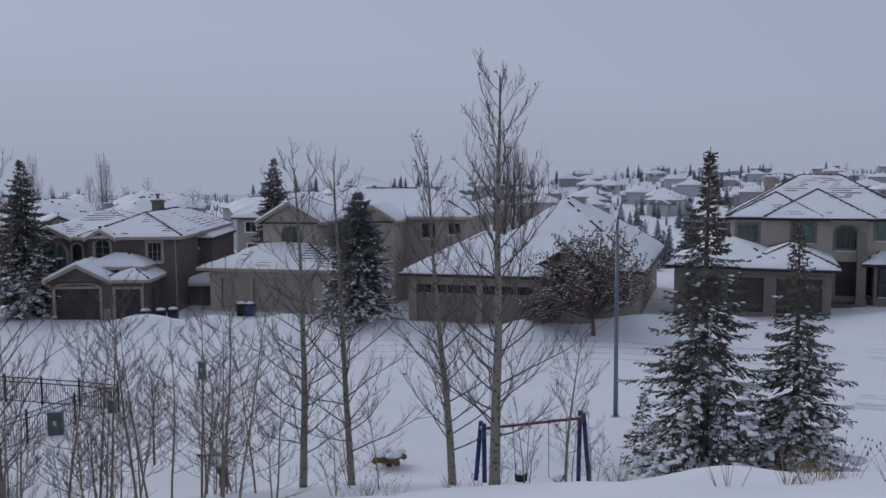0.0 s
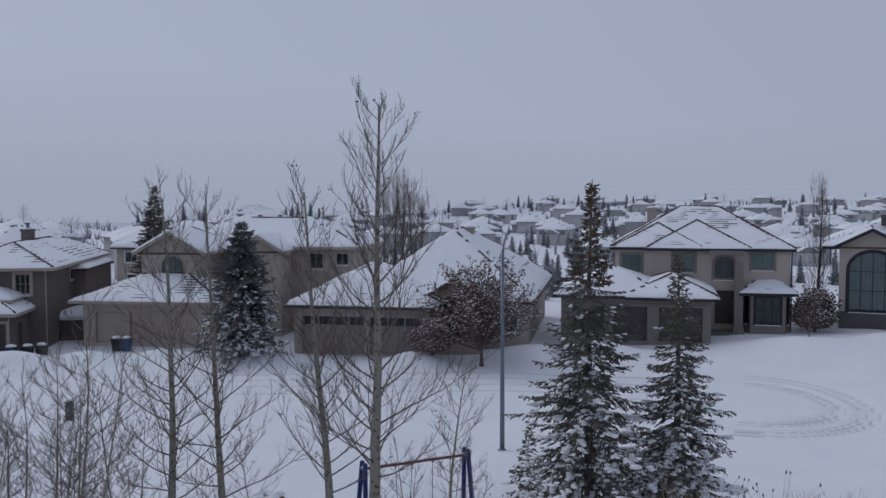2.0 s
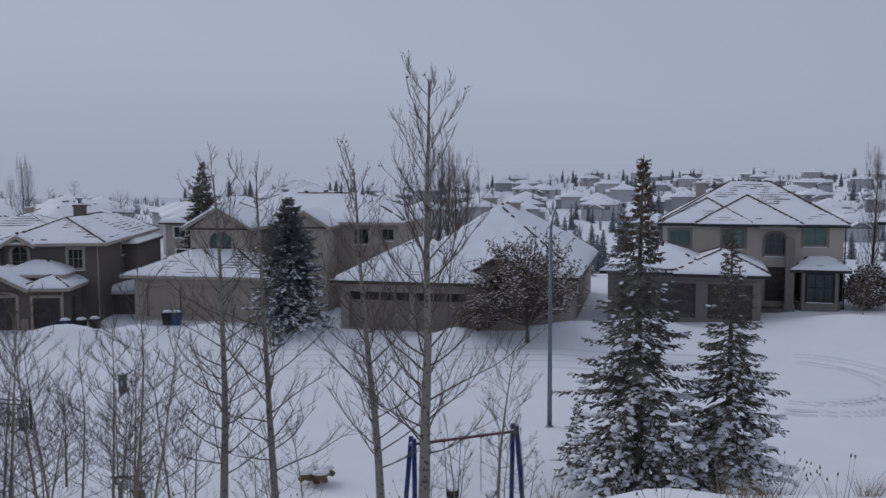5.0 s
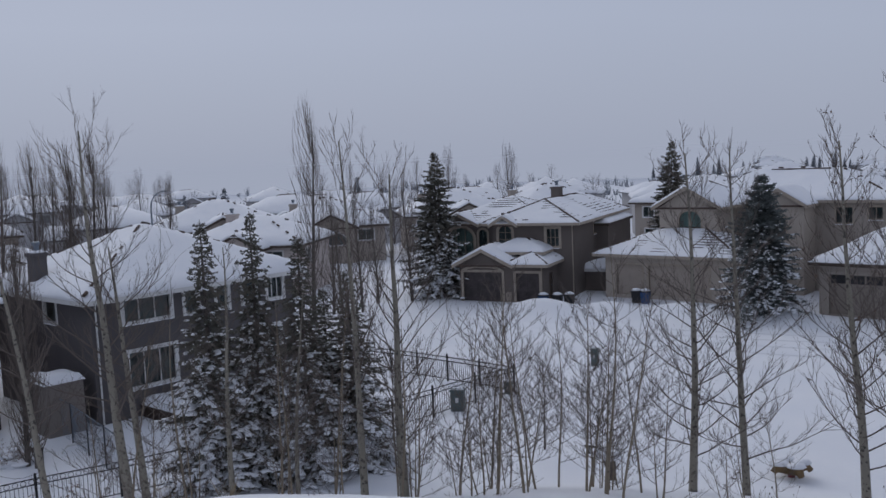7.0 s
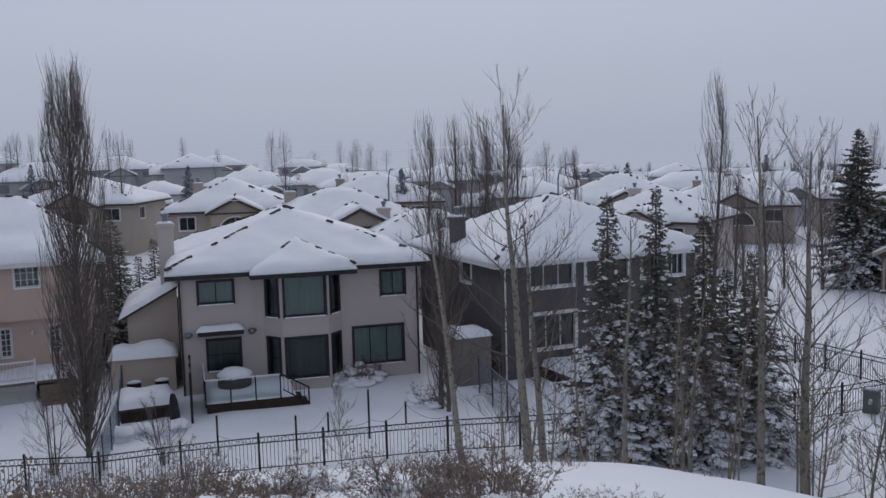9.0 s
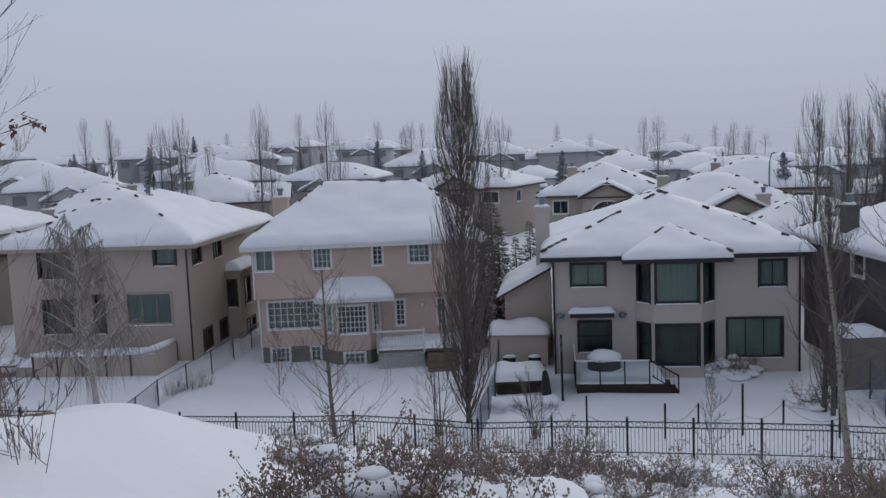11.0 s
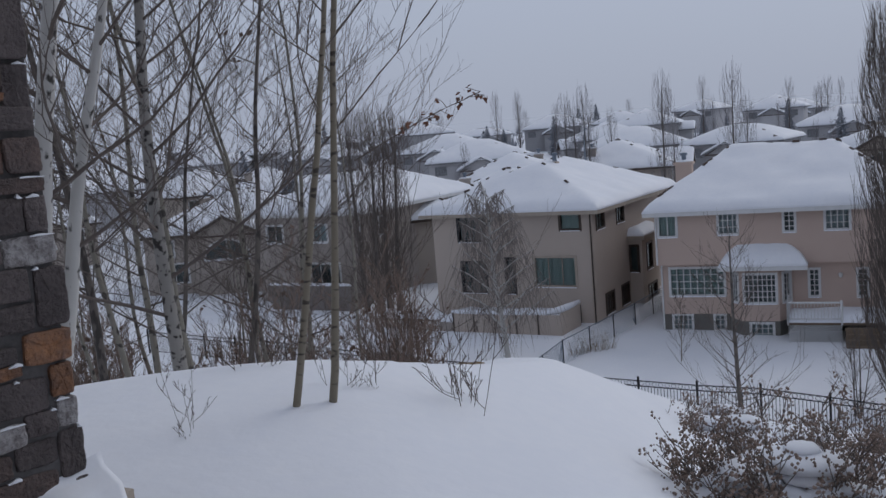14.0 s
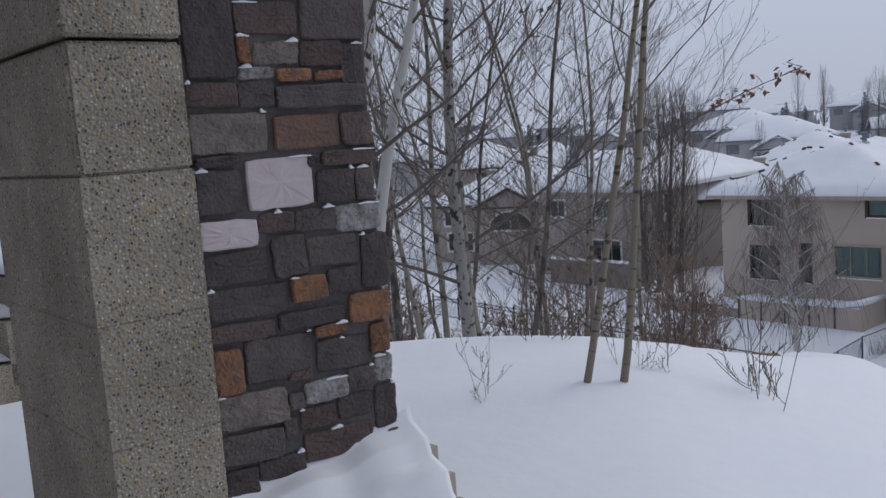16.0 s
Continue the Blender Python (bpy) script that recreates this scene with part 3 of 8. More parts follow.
def wall(house, a, b, z0, z1, mat, holes=(), th=0.22):
    """A wall with real openings. holes: (kind, s0, z0, s1, z1, options)."""
    fr, length = wall_frame(a, b)
    g = Geo()
    ss = sorted({0.0, length, *[h[1] for h in holes], *[h[3] for h in holes]})
    zs = sorted({z0, z1, *[h[2] for h in holes], *[h[4] for h in holes]})

    def open_at(s, z):
        return any(h[1] < s < h[3] and h[2] < z < h[4] for h in holes)

    for i in range(len(ss) - 1):
        for j in range(len(zs) - 1):
            if open_at((ss[i] + ss[i + 1]) / 2, (zs[j] + zs[j + 1]) / 2):
                continue
            for o, flip in ((0, False), (-th, True)):
                q = [fr(ss[i], zs[j], o), fr(ss[i + 1], zs[j], o), fr(ss[i + 1], zs[j + 1], o), fr(ss[i], zs[j + 1], o)]
                g.quad(*(q[::-1] if flip else q))
    for s, z, s2, z2 in ((0, z0, 0, z1), (length, z1, length, z0), (0, z1, length, z1)):
        g.quad(fr(s, z, 0), fr(s2, z2, 0), fr(s2, z2, -th), fr(s, z, -th))
    for h in holes:
        _, s0, h0, s1, h1, opt = h
        for p, q in (((s0, h0), (s1, h0)), ((s1, h0), (s1, h1)), ((s1, h1), (s0, h1)), ((s0, h1), (s0, h0))):
            g.quad(fr(*p, 0), fr(*q, 0), fr(*q, -th), fr(*p, -th))
        if opt.get("arch"):
            k, mid, rise = 12, (s0 + s1) / 2, (s1 - s0) / 2 * 0.8
            for side, corner in ((0, s0), (1, s1)):
                arc = []
                for i in range(k // 2 + 1):
                    w = math.pi * i / k if side == 0 else math.pi - math.pi * i / k
                    arc.append((mid - (s1 - s0) / 2 * math.cos(w), h1 - rise + rise * math.sin(w)))
                for i in range(len(arc) - 1):
                    tri = [(corner, h1), arc[i], arc[i + 1]]
                    g.quad(*[fr(*t, 0) for t in (tri if side == 0 else tri[::-1])])
                    g.quad(fr(*arc[i], 0), fr(*arc[i + 1], 0), fr(*arc[i + 1], -th), fr(*arc[i], -th))
    w = g.part("wall", mat, house)
    for kind, s0, h0, s1, h1, opt in holes:
        if kind == "w":
            window(house, fr, s0, h0, s1, h1, **opt)
        elif kind == "g":
            garage_door(house, fr, s0, h0, s1, h1, opt["mat"], opt.get("lights", False))
            t = Geo()
            for a2, b2, c2, d2 in ((s0 - 0.18, s0, h0, h1 + 0.18), (s1, s1 + 0.18, h0, h1 + 0.18), (s0, s1, h1, h1 + 0.18)):
                t.obox(fr, a2, b2, -0.1, 0.05, c2, d2)
            t.part("door_trim", opt.get("trim", BEIGE_TRIM), house)
        elif kind == "d":
            t = Geo()
            t.obox(fr, s0, s1, -0.16, -0.1, h0, h1)
            d = t.part("door", opt.get("mat", GARAGE_DARK), house)
            k = Geo()
            k.obox(fr, s1 - 0.14, s1 - 0.09, -0.1, -0.05, h0 + 0.95, h0 + 1.1)
            k.part("handle", GALV, d)
    return w


def volume(house, x0, x1, y0, y1, z0, z1, mat, f=(), r=(), b=(), l=(), th=0.22):
    wall(house, (x0, y0), (x1, y0), z0, z1, mat, f, th)
    wall(house, (x1, y1), (x0, y1), z0, z1, mat, b, th)
    wall(house, (x1, y0 + th), (x1, y1 - th), z0, z1, mat, r, th)
    wall(house, (x0, y1 - th), (x0, y0 + th), z0, z1, mat, l, th)


def roof(house, x0, x1, y0, y1, ze, pf=0.4, pl=0.4, pr=0.4, pb=None, ov=0.5, along="x", snow=0.28, trim=BLACK_TRIM, tiles=False, gable=None, seed=1, step=0.35, caps=0.5):
    """A hipped or gabled roof (pl or pr None: a gable) with its fascia, tiles and snow. along: the way its ridge runs."""
    X0, X1, Y0, Y1 = x0 - ov, x1 + ov, y0 - ov, y1 + ov
    pb = pf if pb is None else pb
    swap = along == "y"
    A0, A1, B0, B1 = (Y0, Y1, X0, X1) if swap else (X0, X1, Y0, Y1)

    def pt(a, b, z):
        return (b, a, z) if swap else (a, b, z)

    h = (B1 - B0) * pf * pb / (pf + pb)
    bm = B0 + h / pf
    al, ar = A0 + (h / pl if pl else 0), A1 - (h / pr if pr else 0)
    if al > ar:
        al = ar = (al + ar) / 2
        h = min((al - A0) * pl if pl else h, h)
    rz = ze + h
    t = 0.14
    g = Geo()
    base = [pt(A0, B0, ze), pt(A1, B0, ze), pt(A1, B1, ze), pt(A0, B1, ze)]
    r1, r2 = pt(al, bm, rz), pt(ar, bm, rz)
    tops = [[base[0], base[1], r2, r1], [base[2], base[3], r1, r2], [base[3], base[0], r1], [base[1], base[2], r2]]
    ends = [2] * (pl is None) + [3] * (pr is None)
    for k, q in enumerate(tops):
        if k in ends:
            continue
        g.quad(*(q[::-1] if swap else q))
    low = [(x, y, z - t) for x, y, z in base]
    for i in range(4):
        j = (i + 1) % 4
        q = [low[i], low[j], base[j], base[i]]
        g.quad(*(q[::-1] if swap else q))
    if not ends:
        g.quad(*(low if swap else low[::-1]))
    else:
        # a gabled roof is open below, with boarded slopes
        under = [(x, y, z - t) for x, y, z in (r1, r2)]
        for q in ([low[1], low[0], under[0], under[1]], [low[3], low[2], under[1], under[0]]):
            g.quad(*(q[::-1] if swap else q))
    rf = g.part("roof", TILE, house)
    fa = Geo()
    e = 0.03
    for a0, a1, b0, b1 in ((X0 - e, X1 + e, Y0 - e, Y0 - e + 0.1), (X0 - e, X1 + e, Y1 + e - 0.1, Y1 + e), (X0 - e, X0 - e + 0.1, Y0 + 0.07, Y1 - 0.07), (X1 + e - 0.1, X1 + e, Y0 + 0.07, Y1 - 0.07)):
        gab = (not swap and ((pl is None and a1 < X0 + 0.2) or (pr is None and a0 > X1 - 0.2))) or (swap and ((pl is None and b1 < Y0 + 0.2) or (pr is None and b0 > Y1 - 0.2)))
        if not gab:
            fa.box(a0, a1, b0, b1, ze - 0.2, ze + 0.02)
    fa.part("fascia", trim, rf)
    for end, p, sgn in ((A0, pl, -1), (A1, pr, 1)):
        if p is None:
            q = Geo()
            inn = end - sgn * ov
            for o in (0, -sgn * 0.2):
                tri = [pt(inn + o, B0 + ov, ze - 0.1), pt(inn + o, B1 - ov, ze - 0.1), pt(inn + o, bm, rz - t - ov * 0.0)]
                q.quad(*tri)
            q.part("gable_wall", gable or BEIGE, house)
            v = Geo()
            for b0 in (B0, B1):
                n0 = len(v.v)
                for bb, zz in ((b0, ze), (bm, rz)):
                    for da in (0.02 * sgn, -0.08 * sgn):
                        v.v += [pt(end + da, bb, zz + 0.02), pt(end + da, bb, zz - 0.26)]
                v.f += [tuple(n0 + i for i in q4) for q4 in ((0, 1, 5, 4), (2, 3, 7, 6), (0, 4, 6, 2), (1, 3, 7, 5), (0, 2, 3, 1), (4, 5, 7, 6))]
            v.part("bargeboard", trim, rf)

    def height(x, y):
        a, b = (y, x) if swap else (x, y)
        k = min(pf * (b - B0), pb * (B1 - b))
        if pl:
            k = min(k, pl * (a - A0))
        if pr:
            k = min(k, pr * (A1 - a))
        return ze + min(k, h)

    # snow as a soft blanket over the slopes
    nx, ny = max(6, int((X1 - X0) / step)), max(6, int((Y1 - Y0) / step))
    xs = np.concatenate([[X0 - 0.05, X0 + 0.02, X0 + 0.12], np.linspace(X0 + 0.28, X1 - 0.28, nx), [X1 - 0.12, X1 - 0.02, X1 + 0.05]])
    ys = np.concatenate([[Y0 - 0.05, Y0 + 0.02, Y0 + 0.12], np.linspace(Y0 + 0.28, Y1 - 0.28, ny), [Y1 - 0.12, Y1 - 0.02, Y1 + 0.05]])
    xx, yy = np.meshgrid(xs, ys, indexing="ij")
    nz = value_noise(xx / 1.3 + seed * 7.3, yy / 1.3 + seed * 3.1, seed) - 0.5
    n2 = value_noise(xx / 0.45 + seed, yy / 0.45 - seed, seed + 5) - 0.5
    verts, nxx, nyy = [], len(xs), len(ys)
    for i in range(nxx):
        for j in range(nyy):
            x, y = xs[i], ys[j]
            edge = min(x - X0 + 0.05, X1 + 0.05 - x, y - Y0 + 0.05, Y1 + 0.05 - y)
            k = min(1.0, math.sqrt(max(edge, 0) / 0.35))
            cx, cy = min(max(x, X0), X1), min(max(y, Y0), Y1)
            th = snow * (k * (1 + 0.55 * nz[i, j]) + 0.18 * n2[i, j] * k)
            if tiles:
                th = max(0.004, th + 0.5 * snow * (nz[i, j]))
            verts.append((x, y, height(cx, cy) + 0.012 + max(th, 0.0)))
    faces = [(i * nyy + j, (i + 1) * nyy + j, (i + 1) * nyy + j + 1, i * nyy + j + 1) for i in range(nxx - 1) for j in range(nyy - 1)]
    n0 = len(verts)
    rim = [(i, 0) for i in range(nxx)] + [(nxx - 1, j) for j in range(1, nyy)] + [(i, nyy - 1) for i in range(nxx - 2, -1, -1)] + [(0, j) for j in range(nyy - 2, 0, -1)]
    for i, j in rim:
        x, y = min(max(xs[i], X0), X1), min(max(ys[j], Y0), Y1)
        verts.append((x, y, height(x, y) - 0.02))
    for k, (i, j) in enumerate(rim):
        i2, j2 = rim[(k + 1) % len(rim)]
        faces.append((i * nyy + j, n0 + k, n0 + (k + 1) % len(rim), i2 * nyy + j2))
    mesh_part("roof_snow", verts, faces, ROOF_SNOW, rf, "wind-smoothed snow on the roof", smooth=True)
    # ridge and hip tiles that stand out of the snow
    rng = random.Random(seed)
    c = Geo()
    lines = [(r1, r2)]
    if pl:
        lines += [(base[0], r1), (base[3], r1)]
    if pr:
        lines += [(base[1], r2), (base[2], r2)]
    for p, q in lines:
        p, q = Vector(p), Vector(q)
        n = int((q - p).length / 0.42)
        for k in range(n):
            if rng.random() < caps:
                m0, m1 = p.lerp(q, (k + 0.1) / max(n, 1)), p.lerp(q, (k + 0.9) / max(n, 1))
                up = Vector((0, 0, (snow if not tiles else 0.07) * 0.95))
                c.tube([m0 + up, m1 + up * 0.9], [0.075, 0.09], 6)
    if c.v:
        tagged(c.part("ridge_tiles", TILE, rf), kind="stuff")
    if tiles:
        c = Geo()
        for p in range(1, int(h / 0.15)):
            z = ze + p * 0.15
            for side in range(4):
                pp = (pf, pr, pb, pl)[side]
                if not pp:
                    continue
                if side in (0, 2):
                    bb = B0 + (z - ze) / pf if side == 0 else B1 - (z - ze) / pb
                    a_s, a_e = A0 + ((z - ze) / pl if pl else 0), A1 - ((z - ze) / pr if pr else 0)
                    sp, ep = pt(a_s, bb, z), pt(a_e, bb, z)
                else:
                    aa = A1 - (z - ze) / pr if side == 1 else A0 + (z - ze) / pl
                    sp, ep = pt(aa, B0 + (z - ze) / pf, z), pt(aa, B1 - (z - ze) / pb, z)
                sp, ep = Vector(sp), Vector(ep)
                n = max(1, int((ep - sp).length / 0.45))
                for k in range(n):
                    m0, m1 = sp.lerp(ep, k / n), sp.lerp(ep, (k + 1) / n)
                    mm = (m0 + m1) / 2
                    nv = float(value_noise(np.array([mm.x / 1.6 + seed * 5]), np.array([mm.y / 1.6]), seed + 3)[0])
                    if nv < tiles + 0.12 * rng.uniform(-1, 1):
                        up = Vector((0, 0, snow * 0.85 + 0.015 * rng.random()))
                        c.tube([m0 + up, m1 + up], 0.036, 4)
        if c.v:
            tagged(c.part("tile_courses", TILE, rf, "rows of clay tiles showing through thin snow"), kind="stuff")
    return height


def chimney(house, x, y, z0, z1, mat, w=0.8, d=0.8, flue=True):
    g = Geo()
    g.box(x - w / 2, x + w / 2, y - d / 2, y + d / 2, z0, z1)
    g.box(x - w / 2 - 0.08, x + w / 2 + 0.08, y - d / 2 - 0.08, y + d / 2 + 0.08, z1 - 0.16, z1 - 0.02)
    c = g.part("chimney", mat, house)
    s = Geo()
    s.blob((x, y, z1), (w * 0.55, d * 0.55, 0.12), random.Random(3), flat=True)
    s.part("chimney_snow", SNOW, c, smooth=True)
    if flue:
        f = Geo()
        f.lathe([(0.13, z1), (0.13, z1 + 0.35), (0.2, z1 + 0.37), (0.2, z1 + 0.5), (0.0, z1 + 0.52)], 10, (x, y))
        f.part("flue", GALV, c)


def downspout(house, x, y, z0, z1, mat):
    g = Geo()
    g.tube([(x, y, z0), (x, y, z1 - 0.25), (x + 0.02, y + 0.0, z1)], 0.045, 6)
    g.part("downspout", mat, house)


def opt(trim, cols=2, rows=1, fill=None, arch=False, tw=0.09):
    return dict(trim=trim, cols=cols, rows=rows, fill=fill, arch=arch, tw=tw)


# the light greige house with black window trim, seen from its back yard
def greige_house():
    h = thing("house", axis_pose(-41.85, 3.43, 0.081, 0.997), "light greige stucco house with black window frames, snowy hip roof", "house")
    k = opt(BLACK_TRIM, 2, 1, BLIND, tw=0.07)
    one = opt(BLACK_TRIM, 1, 1, BLIND, tw=0.07)
    dark = opt(BLACK_TRIM, 1, 1, None, tw=0.07)
    volume(h, 0, 11.0, 0, 12, -0.8, 5.45, GREIGE,
           f=[("w", 0.86, 4.1, 2.4, 5.12, k), ("w", 1.15, 1.05, 2.6, 2.45, opt(BLACK_TRIM, 1, 2, None, tw=0.07)),
              ("w", 9.2, 3.95, 10.35, 5.1, k), ("w", 7.8, 0.72, 10.2, 2.5, opt(BLACK_TRIM, 3, 1, BLIND, tw=0.07)), ("w", 8.9, -0.62, 9.8, -0.12, dark)])
    # two-storey bay
    for a, b, wd, fill in (((3.7, 0), (4.45, -0.85), 1.13, None), ((4.45, -0.85), (6.55, -0.85), 2.1, BLIND), ((6.55, -0.85), (7.3, 0), 1.13, None)):
        m = 0.12 if wd > 2 else 0.2
        wall(h, a, b, -0.8, 5.4, GREIGE, [("w", m, 3.4, wd - m, 5.2, opt(BLACK_TRIM, 1, 1, fill, tw=0.07)), ("w", m, 0.55, wd - m, 2.4, opt(BLACK_TRIM, 1, 2 if wd < 2 else 1, None, tw=0.07))], 0.15)
    roof(h, 0, 11, 0, 12, 5.5, 0.37, 0.37, 0.37, along="y", seed=4, snow=0.3)
    roof(h, 3.6, 7.4, -0.75, 4.5, 5.42, 0.36, 0.42, 0.42, along="x", seed=5, snow=0.28, ov=0.45)
    base = Geo()
    base.box(-0.03, 11.03, -0.03, 0.4, -0.9, -0.25)
    base.part("foundation", CONCRETE, h)
    aw = Geo()
    aw.box(0.75, 2.75, -0.55, 0, 2.72, 2.95)
    a = aw.part("awning", BLACK_TRIM, h)
    s = snow_cap(0.72, 2.78, -0.58, 0.0, 2.95, 0.28)
    s.part("awning_snow", SNOW, a, smooth=True)
    for x in (0.35, 3.15):
        g = Geo()
        g.blob((x, -0.12, 2.75), (0.2, 0.14, 0.14), random.Random(2))
        g.part("wall_lamp", GALV, h, smooth=True)
    chimney(h, -0.45, 4.2, -0.5, 7.5, GREIGE, 0.7, 0.9)
    downspout(h, 0.06, -0.07, -0.3, 5.4, BLACK_TRIM)
    downspout(h, 10.93, -0.07, -0.3, 5.4, BLACK_TRIM)
    # low wing on the side toward the peach house
    volume(h, -2.4, -0.1, 3.2, 8.5, -0.6, 3.25, TAN)
    g = Geo()
    for y in (3.2, 3.42):
        g.quad((-2.4, y, 3.25), (-0.1, y, 3.25), (-0.1, y, 4.5))
    g.part("gable_wall", TAN, h)
    lean = Geo()
    lean.quad((-2.75, 2.8, 3.2), (-0.05, 2.8, 4.65), (-0.05, 8.6, 4.65), (-2.75, 8.6, 3.2))
    lean.quad((-2.75, 2.8, 3.05), (-2.75, 8.6, 3.05), (-0.05, 8.6, 4.5), (-0.05, 2.8, 4.5))
    lean.quad((-2.75, 2.8, 3.05), (-0.05, 2.8, 4.5), (-0.05, 2.8, 4.65), (-2.75, 2.8, 3.2))
    lean.quad((-2.75, 8.6, 3.05), (-2.75, 2.8, 3.05), (-2.75, 2.8, 3.2), (-2.75, 8.6, 3.2))
    lf = lean.part("lean_roof", BROWN_TRIM, h)
    sn = snow_cap(-2.77, 0.0, 2.78, 8.6, 3.2, 0.3, 3)
    sn.v = [(x, y, z + 0.537 * (x + 2.75)) for x, y, z in sn.v]
    sn.part("lean_roof_snow", ROOF_SNOW, lf, smooth=True)


def peach_house():
    h = thing("house", axis_pose(-45.5, -11.0, -0.079, 0.997), "peach stucco two-storey house with white barred windows and heavy roof snow", "house")
    kw = dict(tw=0.07)
    volume(h, -0.3, 11.0, -0.55, 11, 3.5, 6.1, PEACH,
           f=[("w", 0.2, 4.85, 1.08, 5.95, opt(WHITE_TRIM, 2, 1, BLIND, **kw)), ("w", 3.06, 4.88, 3.96, 5.9, opt(WHITE_TRIM, 4, 3, CURTAIN, **kw)),
              ("w", 6.03, 4.92, 6.54, 5.92, opt(WHITE_TRIM, 2, 4, None, **kw)), ("w", 7.84, 4.95, 8.9, 5.93, opt(WHITE_TRIM, 4, 3, CURTAIN, **kw))])
    sof = Geo()
    sof.box(-0.3, 11.0, -0.55, 0.3, 3.43, 3.5)
    sof.part("soffit", PEACH, h)
    volume(h, -0.2, 10.9, 0, 11, 0.85, 3.43, PEACH,
           f=[("w", 0.46, 1.78, 3.1, 3.18, opt(WHITE_TRIM, 8, 4, BLIND, **kw)), ("w", 6.97, 1.7, 7.42, 3.02, opt(WHITE_TRIM, 2, 5, None, **kw)),
              ("w", 9.08, 1.67, 9.52, 3.0, opt(WHITE_TRIM, 2, 5, None, **kw))])
    volume(h, -0.15, 10.85, 0.05, 10.9, -0.8, 0.85, CONCRETE, f=[("w", 0.48, 0.02, 1.42, 0.8, opt(WHITE_TRIM, 4, 3, CURTAIN, **kw)), ("w", 2.5, 0.02, 3.0, 0.8, opt(WHITE_TRIM, 2, 3, CURTAIN, **kw))])
    for a, b, wd in (((3.1, 0), (3.75, -1.0), 1.19), ((3.75, -1.0), (5.45, -1.0), 1.7), ((5.45, -1.0), (6.1, 0), 1.19)):
        m = 0.12 if wd > 1.5 else 0.28
        wall(h, a, b, 0.7, 3.35, PEACH, [("w", m, 1.58, wd - m, 2.98, opt(WHITE_TRIM, 7 if wd > 1.5 else 3, 5, None, **kw))], 0.14)
        wall(h, a, b, -0.8, 0.7, CONCRETE, [("w", 0.37, -0.18, wd - 0.3, 0.6, opt(WHITE_TRIM, 4, 3, CURTAIN, **kw))] if wd > 1.5 else (), 0.13)
    roof(h, 3.15, 6.35, -1.0, 1.4, 3.4, 0.74, 0.8, 0.8, along="x", seed=8, snow=0.34, ov=0.35, trim=WHITE_TRIM, caps=0, step=0.2)
    roof(h, -0.3, 11.0, -0.55, 11, 6.1, 0.405, 0.67, 0.78, along="x", seed=9, snow=0.3, trim=WHITE_TRIM, ov=0.45, caps=0.3)
    chimney(h, 0.2, 7.6, 4, 8.1, PEACH, 0.9, 0.8)
    for sx in (8.15, 2.75):
        g = Geo()
        g.blob((sx, -0.1, 2.72), (0.1, 0.1, 0.14), random.Random(1))
        g.part("wall_lamp", WHITE_TRIM, h, smooth=True)
    downspout(h, -0.12, -0.08, -0.2, 3.4, WHITE_TRIM)
    downspout(h, -0.22, -0.62, 3.45, 6.0, WHITE_TRIM)
    # white deck with rails and lattice
    d = Geo()
    d.box(5.85, 9.85, -2.3, 0, 0.82, 0.95)
    dk = d.part("deck", WOOD, h)
    s = snow_cap(5.85, 9.85, -2.3, 0.0, 0.95, 0.3, 5)
    s.part("deck_snow", SNOW, dk, smooth=True)
    for (ax, ay), (bx, by) in (((5.85, -2.3), (8.12, -2.3)), ((5.85, -2.3), (5.85, -0.9)), ((9.85, -2.3), (9.85, -0.2))):
        r = Geo()
        L = math.hypot(bx - ax, by - ay)
        r.tube([(ax, ay, 1.85), (bx, by, 1.85)], 0.045, 4)
        r.tube([(ax, ay, 1.1), (bx, by, 1.1)], 0.03, 4)
        for p in (0, 1):
            r.tube([(ax + (bx - ax) * p, ay + (by - ay) * p, 0.8), (ax + (bx - ax) * p, ay + (by - ay) * p, 1.95)], 0.06, 4)
        rail = r.part("railing", WHITE_TRIM, dk)
        n = int(L / 0.14)
        for i in range(1, n):
            q = Geo()
            x, y = ax + (bx - ax) * i / n, ay + (by - ay) * i / n
            q.tube([(x, y, 1.1), (x, y, 1.85)], 0.016, 4)
            q.part("baluster", WHITE_TRIM, rail)
    lat = Geo()
    for i in range(-14, 46):
        for sg in (1, -1):
            x0 = 5.85 + i * 0.085
            pts = [(x0, -0.75) if sg > 0 else (x0, 0.8), (x0 + 1.55, 0.8) if sg > 0 else (x0 + 1.55, -0.75)]
            (xa, za), (xb, zb) = pts
            lo, hi = 5.85, 8.12
            if xb <= lo or xa >= hi:
                continue
            if xa < lo:
                za += (zb - za) * (lo - xa) / (xb - xa)
                xa = lo
            if xb > hi:
                zb = za + (zb - za) * (hi - xa) / (xb - xa)
                xb = hi
            lat.tube([(xa, -2.28 - 0.01 * sg, za), (xb, -2.28 - 0.01 * sg, zb)], 0.012, 4)
    lat.part("lattice", WHITE_TRIM, dk)
    st = Geo()
    for i in range(5):
        st.box(8.25, 9.75, -2.6 - 0.28 * i, -2.3 - 0.28 * i, -0.6, 0.7 - 0.2 * i)
    st.part("steps", WOOD, dk)


